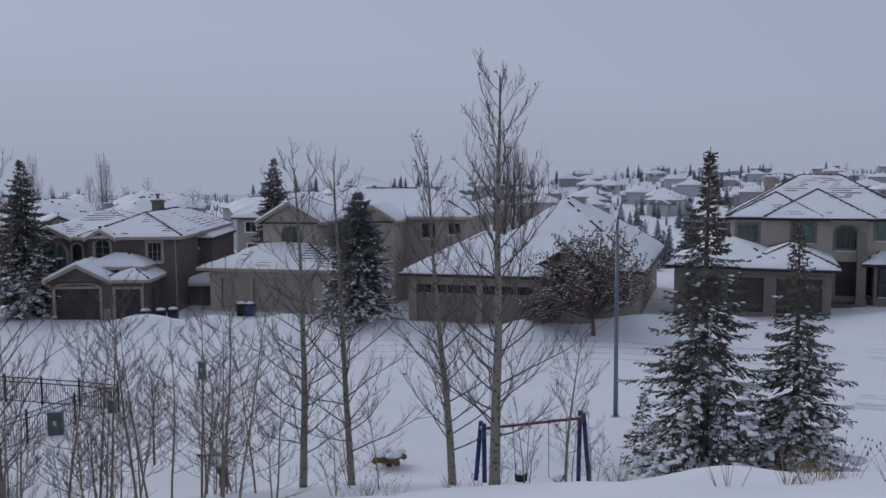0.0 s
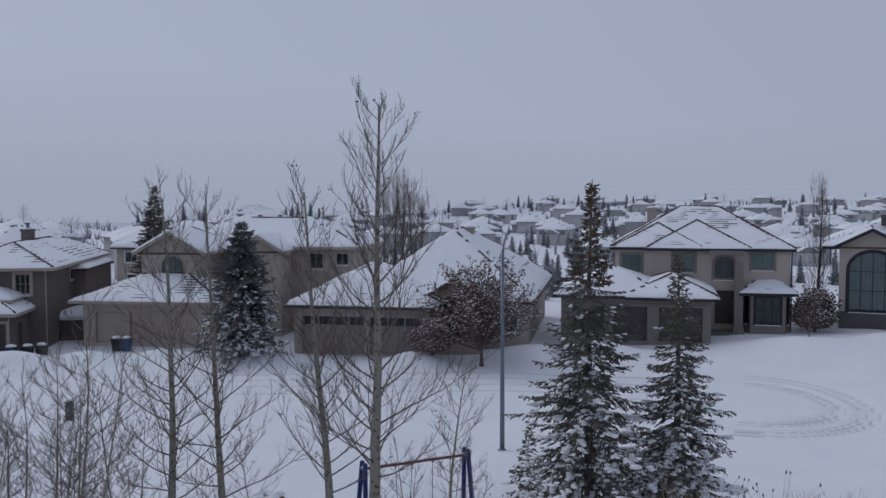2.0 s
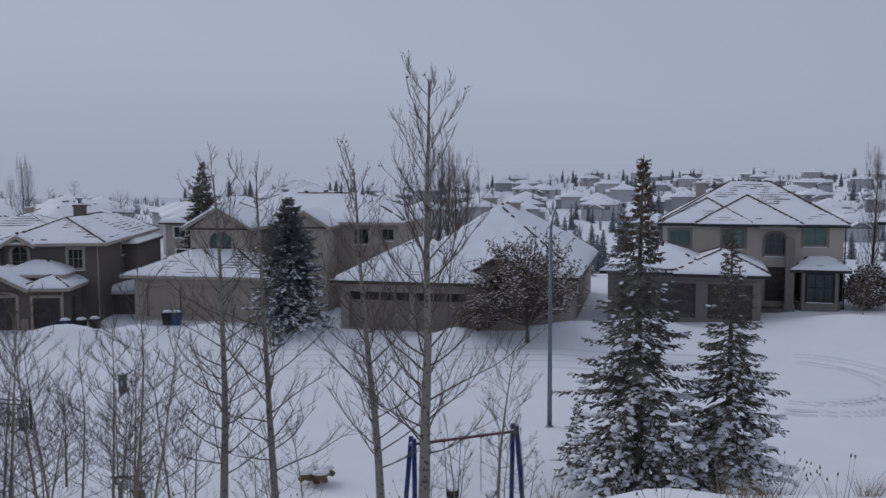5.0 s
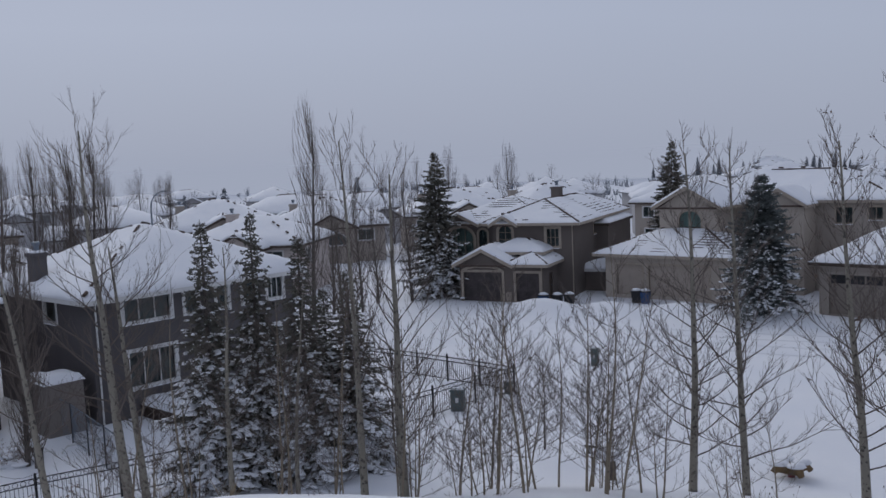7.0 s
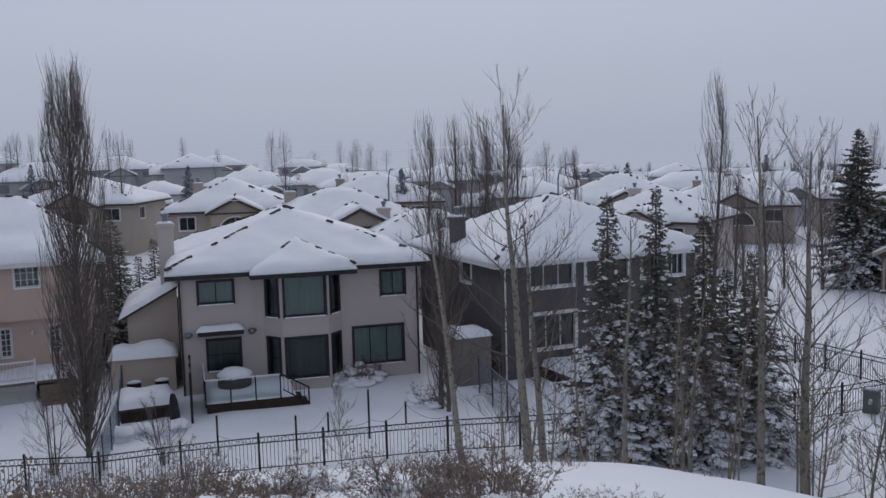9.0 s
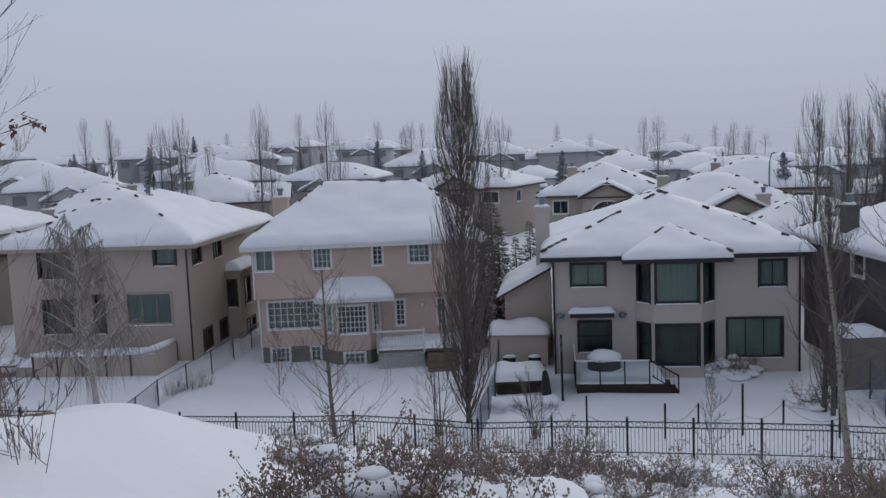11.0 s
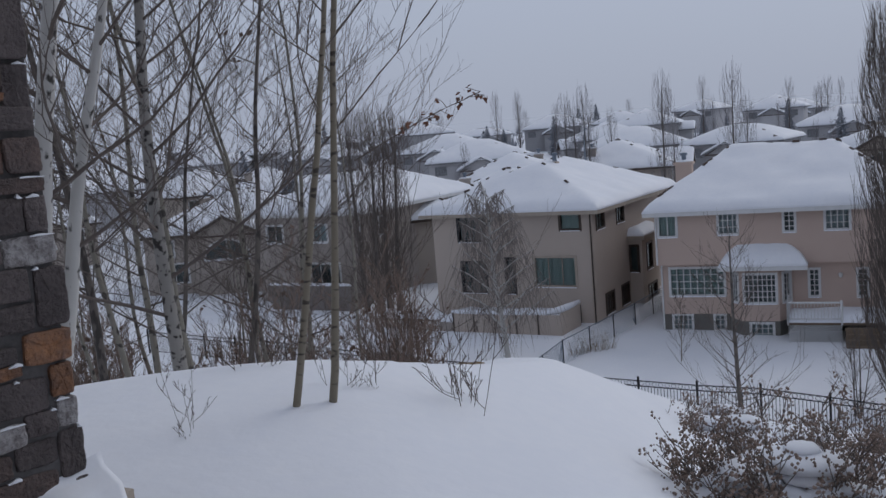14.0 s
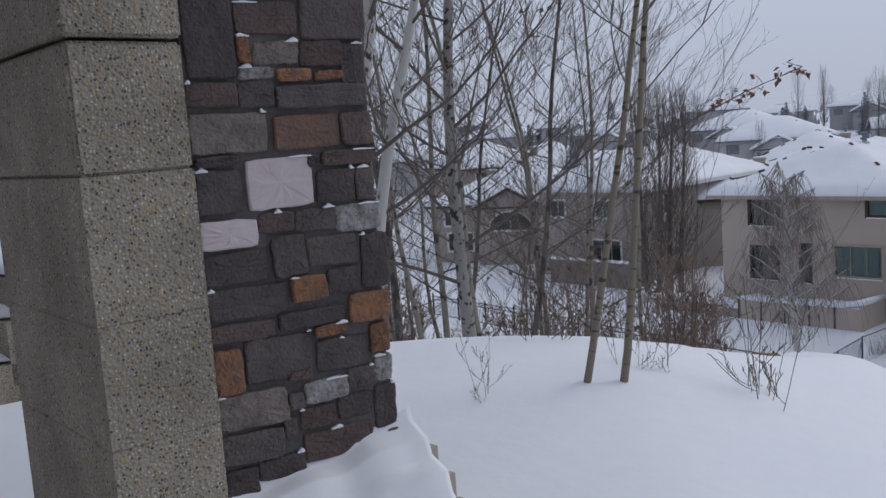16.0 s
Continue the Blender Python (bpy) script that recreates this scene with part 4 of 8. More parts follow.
def tan_house():
    h = thing("house", axis_pose(-47.15, -22.5, 0.06, 0.998), "tan stucco two-storey house with long side wall, snow-laden roof", "house")
    k = opt(BROWN_TRIM, 2, 1, CURTAIN)
    volume(h, -2.4, 7.5, 0, 13.5, -0.9, 6.2, TAN,
           f=[("w", 1.7, 4.57, 3.37, 6.0, opt(BLACK_TRIM, 2, 1, None)), ("w", 1.77, 1.62, 3.32, 3.35, opt(BLACK_TRIM, 3, 1, None)), ("w", 4.6, 1.6, 5.12, 3.57, opt(BLACK_TRIM, 1, 1, None)),
              ("w", 8.07, 5.14, 9.21, 6.08, opt(BROWN_TRIM, 1, 1, BLIND)), ("w", 6.37, 2.02, 8.82, 3.64, opt(BEIGE_TRIM, 3, 1, BLIND)), ("w", 8.39, 0.09, 8.89, 0.95, opt(BLACK_TRIM, 1, 1, None))],
           r=[("w", 0.4, 5.05, 1.6, 6.0, k), ("w", 3.6, 5.0, 4.8, 5.95, k), ("w", 1.2, 0.2, 2.5, 1.3, opt(BROWN_TRIM, 4, 5, None)), ("w", 3.8, 0.2, 5.0, 1.3, opt(BROWN_TRIM, 4, 5, None))])
    volume(h, 7.3, 8.3, 5.6, 8.6, -0.8, 4.0, TAN, f=[("w", 0.25, 1.9, 0.75, 3.4, opt(BROWN_TRIM, 1, 1, None))], r=[("w", 0.6, 1.9, 1.6, 3.4, opt(BROWN_TRIM, 1, 1, None)), ("w", 0.6, 0.1, 2.2, 0.9, opt(BROWN_TRIM, 2, 1, None))])
    roof(h, 7.3, 8.3, 5.6, 8.6, 4.0, 0.4, 0.5, 0.5, along="y", seed=14, snow=0.25, ov=0.2, trim=BEIGE_TRIM, caps=0, step=0.2)
    roof(h, -2.4, 7.5, 0, 13.5, 6.2, 0.41, 0.42, 0.42, along="y", seed=12, snow=0.3, ov=0.55, trim=BEIGE_TRIM, caps=0.06)
    roof(h, -2.3, 2.5, 3, 8, 6.25, 0.4, 0.4, 0.4, along="x", seed=13, snow=0.28, ov=0.3, trim=BEIGE_TRIM, caps=0.1)
    chimney(h, 3.0, 6, 6, 8.6, TAN, 0.25, 0.25)
    downspout(h, 7.42, -0.07, -0.2, 6.0, BROWN_TRIM)
    g = Geo()
    g.box(3.2, 3.35, -0.15, 0, 4.4, 4.6)
    g.part("wall_lamp", BEIGE_TRIM, h)
    # raised terrace behind a boarded screen, rounded off with snow
    t = Geo()
    t.box(-0.6, 6.5, -3.1, 0, -0.8, 0.55)
    ter = t.part("terrace", KHAKI, h)
    bed = snow_cap(-0.6, 6.5, -3.1, 0.0, 0.55, 0.3, 9, 0.3)
    bed.part("terrace_snow", SNOW, ter, smooth=True)
    for k in range(5):
        q = Geo()
        q.box(0.4 + 1.27 * k, 1.65 + 1.27 * k, -3.2, -3.12, -0.8, 1.1)
        q.part("screen_panel", TAN, ter)
        q = Geo()
        q.box(0.34 + 1.27 * k, 0.42 + 1.27 * k, -3.24, -3.1, -0.8, 1.16)
        q.part("screen_post", BROWN_TRIM, ter)
    q = Geo()
    q.box(6.7, 6.78, -3.2, -0.6, -0.8, 1.2)
    q.part("screen_panel", TAN, ter)
    ridge = Geo()
    ridge.tube([(0.3, -3.16, 1.14), (2.0, -3.16, 1.16), (4.2, -3.16, 1.17), (5.9, -3.12, 1.22), (6.6, -2.9, 1.34), (6.76, -2.2, 1.38), (6.76, -0.7, 1.34)], [0.1, 0.13, 0.12, 0.15, 0.19, 0.17, 0.1], 9)
    ridge.part("rail_snow", SNOW, ter, smooth=True)
    # lattice under the lower deck
    lat = Geo()
    for i in range(-10, 40):
        for sg in (1, -1):
            xa, xb = -5.2 + i * 0.13, -5.2 + i * 0.13 + 1.1
            if xa < -5.2 or xb > -0.7:
                continue
            za, zb = (-0.6, 0.5) if sg > 0 else (0.5, -0.6)
            lat.tube([(xa, -3.0 - 0.012 * sg, za), (xb, -3.0 - 0.012 * sg, zb)], 0.02, 4)
    lat.part("lattice", BEIGE_TRIM, ter)
    low = Geo()
    low.box(-5.2, -0.7, -3.0, -1.9, 0.5, 0.62)
    lo = low.part("lower_deck", WOOD, ter)
    bed = snow_cap(-5.2, -0.7, -3.0, -1.9, 0.62, 0.28, 4)
    bed.part("deck_snow", SNOW, lo, smooth=True)


def umber_house():
    h = thing("house", axis_pose(-51.6, -41.4, 0.033, 0.999), "dull khaki stucco house behind tall poplars with snowy roof", "house")
    volume(h, 0, 9.0, 0, 15.5, -0.9, 6.2, KHAKI, f=[("w", 1, 4.2, 2.4, 5.4, opt(WHITE_TRIM, 2, 1, None)), ("w", 5, 4.2, 6.2, 5.4, opt(WHITE_TRIM, 2, 1, CURTAIN)), ("w", 4.5, 0.9, 7, 2.7, opt(WHITE_TRIM, 3, 1, None))],
           r=[("w", 8.3, 4.0, 10.0, 5.4, opt(WHITE_TRIM, 1, 1, BLIND)), ("w", 12.2, 4.8, 14.3, 6.0, opt(WHITE_TRIM, 2, 1, CURTAIN)), ("w", 2.0, 4.3, 2.9, 5.6, opt(WHITE_TRIM, 1, 1, None))])
    roof(h, 0, 9, 0, 15.5, 6.2, 0.45, 0.42, 0.42, along="y", seed=15, snow=0.3, ov=0.5, trim=WHITE_TRIM, caps=0.2)
    downspout(h, 8.95, -0.06, -0.2, 6.1, WHITE_TRIM)
    t = Geo()
    t.box(3.0, 9.5, -2.6, 0, -0.6, 0.95)
    t.box(2.9, 9.6, -2.7, -2.6, 0.95, 1.7)
    d = t.part("deck", TAUPE, h)
    s = snow_cap(2.9, 9.6, -2.75, -2.5, 1.7, 0.2, 3)
    s.part("rail_snow", SNOW, d, smooth=True)


def charcoal_house():
    h = thing("house", axis_pose(-37.8, 17.3, -0.06, 0.998, 0.0), "charcoal two-storey house with white window trim behind young spruces", "house")
    k = opt(WHITE_TRIM, 3, 1, None, tw=0.13)
    volume(h, 0, 11, 0, 9.5, -0.8, 5.5, CHARCOAL,
           f=[("w", 1.5, 4.22, 3.86, 5.34, k), ("w", 1.58, 1.3, 3.95, 2.92, k), ("w", 4.57, 4.22, 5.3, 5.32, opt(WHITE_TRIM, 1, 1, None, tw=0.12)), ("w", 5.2, 1.4, 6.6, 2.85, k), ("w", 6.3, 4.2, 7.0, 5.3, opt(WHITE_TRIM, 1, 1, None, tw=0.12)), ("w", 7.8, 4.2, 8.6, 5.3, opt(WHITE_TRIM, 1, 1, None, tw=0.12)),
              ("w", 8.0, 1.4, 10, 2.85, k), ("w", 9.3, 4.2, 10.3, 5.3, k)],
           l=[("w", 5.0, 4.2, 6.2, 5.2, opt(WHITE_TRIM, 1, 1, None))])
    boards = Geo()
    for i in range(1, 26):
        z = -0.3 + i * 0.22
        for s0, s1 in ((0.0, 1.3), (4.12, 4.4), (10.45, 11.0)):
            boards.box(s0, s1, -0.012, 0.0, z, z + 0.02)
    tagged(boards.part("siding_laps", CHARCOAL, h), kind="stuff")
    roof(h, 0, 11, 0, 9.5, 5.5, 0.5, 0.42, 0.42, along="x", seed=18, snow=0.28, trim=WHITE_TRIM, caps=0.35)
    chimney(h, 0.3, 5.2, 5.2, 7.3, CHARCOAL, 0.6, 0.7)
    downspout(h, 0.2, -0.06, -0.2, 5.4, WHITE_TRIM)
    d = Geo()
    d.box(2.0, 6.5, -3.4, 0, -0.6, 0.55)
    dk = d.part("deck", TUB_WOOD, h)
    s = snow_cap(2.0, 6.5, -3.4, 0.0, 0.55, 0.35, 7)
    s.part("deck_snow", SNOW, dk, smooth=True)


def brown_house():
    h = thing("house", axis_pose(-48.6, 50.0, 0.936, 0.351), "dark brown stucco house with arched windows and dark garage doors", "house")
    gd = dict(mat=GARAGE_DARK)
    volume(h, 0.8, 7.4, 0, 6.5, -0.6, 2.8, BROWN, f=[("g", 0.3, -0.1, 3.4, 2.2, gd), ("g", 4.5, -0.1, 6.3, 2.15, gd)], r=[("d", 1.2, 0.0, 2.1, 2.0, dict(mat=BROWN_TRIM))])
    pier = Geo()
    pier.box(4.5, 4.95, -0.12, 0.0, -0.5, 0.75)
    pier.part("stone_pier", BEIGE_TRIM, h)
    arch = Geo()
    arch.tube([(2.65 - 1.72 * math.cos(math.pi * k / 12), -0.03, 2.2 + 0.42 * math.sin(math.pi * k / 12)) for k in range(13)], 0.09, 6)
    arch.part("arched_trim", BEIGE_TRIM, h)
    roof(h, 5.1, 7.4, 0, 4.6, 2.85, 0.42, 0.42, None, along="y", seed=21, snow=0.15, trim=BEIGE_TRIM, caps=0.8, gable=BROWN, tiles=0.2)
    roof(h, 0.8, 4.8, -0.15, 5.2, 2.8, 0.5, None, 0.46, along="y", seed=22, snow=0.2, trim=BEIGE_TRIM, gable=BROWN, ov=0.4)
    roof(h, 3.0, 6.8, 1.4, 4.4, 3.6, 0.42, 0.42, 0.42, along="x", seed=29, snow=0.18, trim=BEIGE_TRIM, ov=0.3, caps=0.2)
    # main body, its arched bays and the long side wall
    volume(h, 2.2, 8.75, 3.6, 19, -0.6, 5.55, BROWN, f=[("w", 0.45, 3.75, 1.6, 5.4, opt(BEIGE_TRIM, 2, 3, None, arch=True, tw=0.16)), ("w", 4.35, 3.75, 5.4, 5.15, opt(BEIGE_TRIM, 3, 2, None, tw=0.16))],
           r=[("w", 5.4, 4.2, 7.6, 5.2, opt(BEIGE_TRIM, 2, 1, CURTAIN)), ("w", 11.5, 0.2, 12.5, 2.2, opt(BEIGE_TRIM, 1, 1, None))])
    volume(h, -2.6, 2.2, 5.0, 15, -0.6, 5.4, BROWN, f=[("w", 0.25, 1.6, 2.6, 5.15, opt(BEIGE_TRIM, 3, 3, BLIND, arch=True, tw=0.2)), ("w", 3.0, 3.0, 3.8, 5.0, opt(BEIGE_TRIM, 1, 1, None, arch=True, tw=0.12))])
    roof(h, 2.2, 8.75, 3.6, 19, 5.6, 0.40, 0.40, 0.40, along="y", seed=23, snow=0.1, trim=BEIGE_TRIM, tiles=0.34, caps=1.0, ov=0.6)
    roof(h, -2.6, 6, 5.0, 15, 5.5, 0.38, 0.38, 0.38, along="x", seed=24, snow=0.1, trim=BEIGE_TRIM, tiles=0.5, caps=1.0)
    roof(h, 2.4, 4.1, 3.3, 7, 5.5, 0.6, None, 0.5, along="y", seed=25, snow=0.14, trim=BEIGE_TRIM, gable=BROWN, ov=0.35, caps=0.6)
    roof(h, -2.6, 0.3, 4.7, 9, 5.45, 0.5, None, 0.45, along="y", seed=26, snow=0.14, trim=BEIGE_TRIM, gable=BROWN, ov=0.35, caps=0.6)
    volume(h, 8.55, 9.75, 10, 18, 2.6, 5.0, BROWN)
    roof(h, 8.55, 9.65, 10, 18, 5.0, 0.3, 0.3, 0.3, along="y", seed=27, snow=0.16, ov=0.25, trim=BROWN_TRIM, caps=0)
    chimney(h, 4.9, 12.0, 6, 8.0, BROWN, 0.8, 0.8)
    downspout(h, 8.65, 3.5, -0.2, 5.5, BEIGE_TRIM)
    downspout(h, 7.3, -0.07, -0.2, 2.8, BEIGE_TRIM)
    volume(h, 8.65, 10.9, 6.5, 9.5, -0.5, 1.7, BROWN)
    roof(h, 8.65, 10.9, 6.5, 9.5, 1.7, 0.35, 0.35, 0.35, along="x", seed=28, snow=0.25, ov=0.25, trim=WHITE_TRIM, caps=0)


def beige_house():
    h = thing("house", axis_pose(-39.8, 57.3, 0.994, 0.107, 0.35), "beige stucco house with pale garage doors and snowy gables", "house")
    gd = dict(mat=GARAGE_PALE, trim=BEIGE_TRIM)
    volume(h, 0.3, 10.2, 0, 7, -0.6, 2.85, BEIGE, f=[("g", 0.95, -0.1, 2.95, 2.1, gd), ("g", 3.5, -0.1, 8.0, 2.1, gd)])
    roof(h, 0, 10.2, 0, 7, 2.9, 0.4, 0.4, 0.4, along="x", seed=31, snow=0.1, tiles=0.62, trim=BEIGE_TRIM, caps=0.8)
    volume(h, 3.1, 7.6, 3.4, 9, 2.6, 6.1, BEIGE, f=[("w", 1.5, 3.95, 3.3, 5.85, opt(BEIGE_TRIM, 2, 1, BLIND, arch=True, tw=0.1))])
    roof(h, 3.0, 7.7, 3.4, 10, 6.1, 0.56, None, 0.5, along="y", seed=32, snow=0.22, trim=BEIGE_TRIM, gable=BEIGE, ov=0.4, caps=0.3)
    volume(h, 3.2, 18.0, 8.2, 17, -0.6, 6.3, SAND, f=[("w", 11.2, 4.6, 12.4, 5.8, opt(BEIGE_TRIM, 2, 1, None)), ("w", 13.4, 4.9, 14.4, 5.8, opt(BEIGE_TRIM, 2, 1, None)), ("w", 8.0, 4.2, 9.2, 5.7, opt(BEIGE_TRIM, 2, 1, None))])
    roof(h, 3.2, 18.0, 8.2, 17, 6.3, 0.42, 0.42, 0.42, along="x", seed=33, snow=0.22, trim=BEIGE_TRIM, caps=0.3)
    volume(h, 9.6, 13.0, 5.6, 9, -0.6, 6.1, BEIGE, f=[("w", 1.2, 3.8, 2.2, 5.2, opt(BEIGE_TRIM, 2, 2, None, tw=0.1)), ("d", 1.2, 0.0, 2.2, 2.1, {})])
    roof(h, 9.6, 13.0, 5.6, 11, 6.1, 0.6, None, 0.5, along="y", seed=34, snow=0.2, trim=BEIGE_TRIM, gable=BEIGE, ov=0.35, caps=0.3)
    ch = Geo()
    ch.box(8.5, 13.0, 12.2, 12.9, 8.25, 8.5)
    ch.part("bare_ridge_tiles", TILE, h)


def sand_bungalow():
    h = thing("house", axis_pose(-23.6, 57.3, 0.9985, 0.055, 0.35), "sand-coloured bungalow with wide taupe garage, snowy hip roof", "house")
    gd = dict(mat=GARAGE_TAN, trim=SAND, lights=True)
    volume(h, 0.1, 9.3, 0, 8.5, -0.9, 3.0, SAND, f=[("g", 0.6, -0.2, 4.8, 2.3, gd), ("g", 5.2, -0.2, 8.7, 2.3, gd)])
    roof(h, 0.1, 9.3, 0, 8.5, 3.05, 0.52, 0.52, 0.52, along="y", seed=41, snow=0.13, trim=BROWN_TRIM, tiles=0.2, caps=0.55)
    volume(h, 3.2, 15.2, 3.6, 22, -0.6, 3.1, SAND, f=[("w", 10.2, 1.0, 11.5, 2.6, opt(WHITE_TRIM, 2, 1, None))], r=[("w", 4.0, 1.4, 5.2, 2.7, opt(WHITE_TRIM, 1, 1, None)), ("w", 9, 1.6, 9.8, 2.7, opt(WHITE_TRIM, 1, 1, None)), ("w", 7.0, 0.9, 7.7, 1.7, opt(WHITE_TRIM, 1, 1, None))])
    roof(h, 3.2, 15.2, 3.6, 22, 3.15, 0.66, 0.62, 0.62, along="y", seed=42, snow=0.24, trim=BROWN_TRIM, caps=0.5, ov=0.55)
    volume(h, 9.2, 12.4, 1.6, 5, -0.6, 3.6, SAND, f=[("w", 0.7, 0.8, 2.5, 3.3, opt(BROWN_TRIM, 2, 2, None, arch=True))])
    roof(h, 9.1, 12.5, 1.4, 8, 3.6, 0.6, None, 0.5, along="y", seed=43, snow=0.16, trim=BROWN_TRIM, gable=SAND, ov=0.4, caps=0.7)
    chimney(h, 9.6, 14.5, 6, 7.7, SAND, 0.9, 0.9, False)


def taupe_house():
    h = thing("house", axis_pose(-6.6, 65.2, 1, 0, 0.5), "taupe and beige house with tiled hip roof and arched entry", "house")
    gd = dict(mat=GARAGE_DARK, trim=TAUPE)
    volume(h, 0, 10.2, 0, 7, -0.6, 3.1, TAUPE, f=[("g", 0.8, 0.0, 3.0, 2.35, gd), ("g", 3.6, 0.0, 5.95, 2.38, gd), ("g", 6.75, 0.0, 9.65, 2.38, gd)])
    roof(h, 0, 6.8, 0, 7, 3.15, 0.42, 0.42, 0.42, along="x", seed=51, snow=0.22, caps=0.6)
    roof(h, 5.0, 10.2, -0.2, 7, 3.1, 0.4, 0.4, 0.4, along="y", seed=52, snow=0.22, caps=0.8)
    volume(h, 3.4, 16.0, 6.2, 16.5, -0.6, 6.15, BEIGE,
           f=[("w", 0.5, 4.35, 2.0, 5.6, opt(TAUPE, 2, 1, BLIND, tw=0.16)), ("w", 4.32, 4.4, 5.87, 5.72, opt(TAUPE, 2, 1, BLIND, tw=0.16)), ("w", 7.25, 3.9, 8.7, 5.55, opt(TAUPE, 2, 2, None, arch=True, tw=0.16)),
              ("d", 7.35, 0.5, 8.9, 3.0, {}), ("w", 9.9, 4.65, 11.48, 5.95, opt(TAUPE, 2, 1, BLIND, tw=0.16))])
    roof(h, 3.4, 16.0, 6.2, 16.5, 6.15, 0.54, 0.57, 0.57, along="x", seed=53, snow=0.08, tiles=0.5, caps=1.0, ov=0.36)
    roof(h, 3.7, 9.4, 6.1, 13, 6.17, 0.52, 0.52, 0.52, along="y", seed=55, snow=0.08, tiles=0.52, caps=1.0, ov=0.42)
    roof(h, 6.2, 12.8, 6.0, 13, 6.14, 0.52, 0.52, 0.52, along="y", seed=56, snow=0.08, tiles=0.42, caps=1.0, ov=0.46)
    for x in (12.35,):
        c = Geo()
        c.box(x - 0.3, x + 0.3, 4.9, 5.5, -0.4, 5.2)
        c.box(x - 0.38, x + 0.38, 4.82, 5.58, -0.4, 0.5)
        c.part("entry_column", TAUPE, h)
    e = Geo()
    e.box(10.25, 12.7, 5.2, 6.2, 5.72, 6.0)
    e.part("entry_lintel", TAUPE, h)
    for a, b, wd in (((12.75, 6.2), (13.2, 5.1), 1.19), ((13.2, 5.1), (15.6, 5.1), 2.4), ((15.6, 5.1), (16.05, 6.2), 1.19)):
        wall(h, a, b, -0.6, 3.0, TAUPE, [("w", 0.3, 0.7, wd - 0.3, 2.7, opt(BLACK_TRIM, 3 if wd > 2 else 1, 2, None))], 0.15)
    roof(h, 12.75, 16.05, 5.1, 8, 3.0, 0.5, 0.6, 0.6, along="x", seed=54, snow=0.14, tiles=0.3, ov=0.35, caps=0.5)
    s = Geo()
    for i in range(4):
        s.box(10.4, 12.3, 4.6 - 0.35 * i, 6.1, -0.7, 0.1 - 0.17 * i)
    s.part("entry_steps", CONCRETE, h)
    chimney(h, 6.0, 14.8, 6, 9.0, SAND, 0.8, 0.8, False)
    downspout(h, 16.1, 6.1, -0.2, 6.0, BLACK_TRIM)


def cream_house():
    h = thing("house", axis_pose(12.9, 73.2, 0.985, -0.17, 0.5), "cream stucco house with tall arched black-framed window and solar panels", "house")
    volume(h, 0.15, 4.5, 0, 9, 1.5, 6.3, BEIGE, f=[("w", 0.66, 1.6, 3.87, 5.9, opt(BLACK_TRIM, 4, 3, CURTAIN, arch=True, tw=0.2))])
    volume(h, 0.17, 4.48, 0.02, 9, -0.6, 1.5, CHARCOAL)
    roof(h, 0.15, 4.5, 0, 12, 6.3, 0.52, None, 0.5, along="y", seed=61, snow=0.13, gable=BEIGE, caps=0.6, tiles=0.2, ov=0.45)
    volume(h, 4.5, 16, 1.2, 12, -0.6, 6.2, BEIGE, f=[("d", 0.2, 0.9, 1.8, 3.3, {}), ("w", 0.15, 3.6, 1.85, 5.75, opt(BLACK_TRIM, 1, 1, None, tw=0.14)), ("w", 4.0, 4.0, 6, 5.8, opt(BLACK_TRIM, 2, 1, None, arch=True, tw=0.14)), ("g", 4.0, -0.1, 8.8, 2.3, dict(mat=GARAGE_DARK, trim=CHARCOAL))])
    roof(h, -0.5, 16, 0.8, 13, 6.25, 0.42, 0.42, 0.42, along="x", seed=62, snow=0.14, tiles=0.22, caps=0.6)
    for i in range(5):
        p = Geo()
        x0, y0 = 3.0 + i * 1.05, 2.8
        n0 = len(p.v)
        for zz in (0.0, 0.05):
            p.v += [(x0, y0, 7.75 + zz), (x0 + 1.0, y0, 7.75 + zz), (x0 + 1.0, y0 + 1.7, 8.5 + zz), (x0, y0 + 1.7, 8.5 + zz)]
        p.f += [tuple(n0 + i2 for i2 in q) for q in ((3, 2, 1, 0), (4, 5, 6, 7), (0, 1, 5, 4), (1, 2, 6, 5), (2, 3, 7, 6), (3, 0, 4, 7))]
        p.part("solar_panel", BLACK_TRIM, h)
    s = Geo()
    for i in range(4):
        s.box(4.55, 6.6, -0.5 - 0.3 * i, 1.2, -0.7, 0.5 - 0.18 * i)
    s.part("front_steps", CONCRETE, h)


for build in (greige_house, peach_house, tan_house, umber_house, charcoal_house, brown_house, beige_house, sand_bungalow, taupe_house, cream_house):
    build()


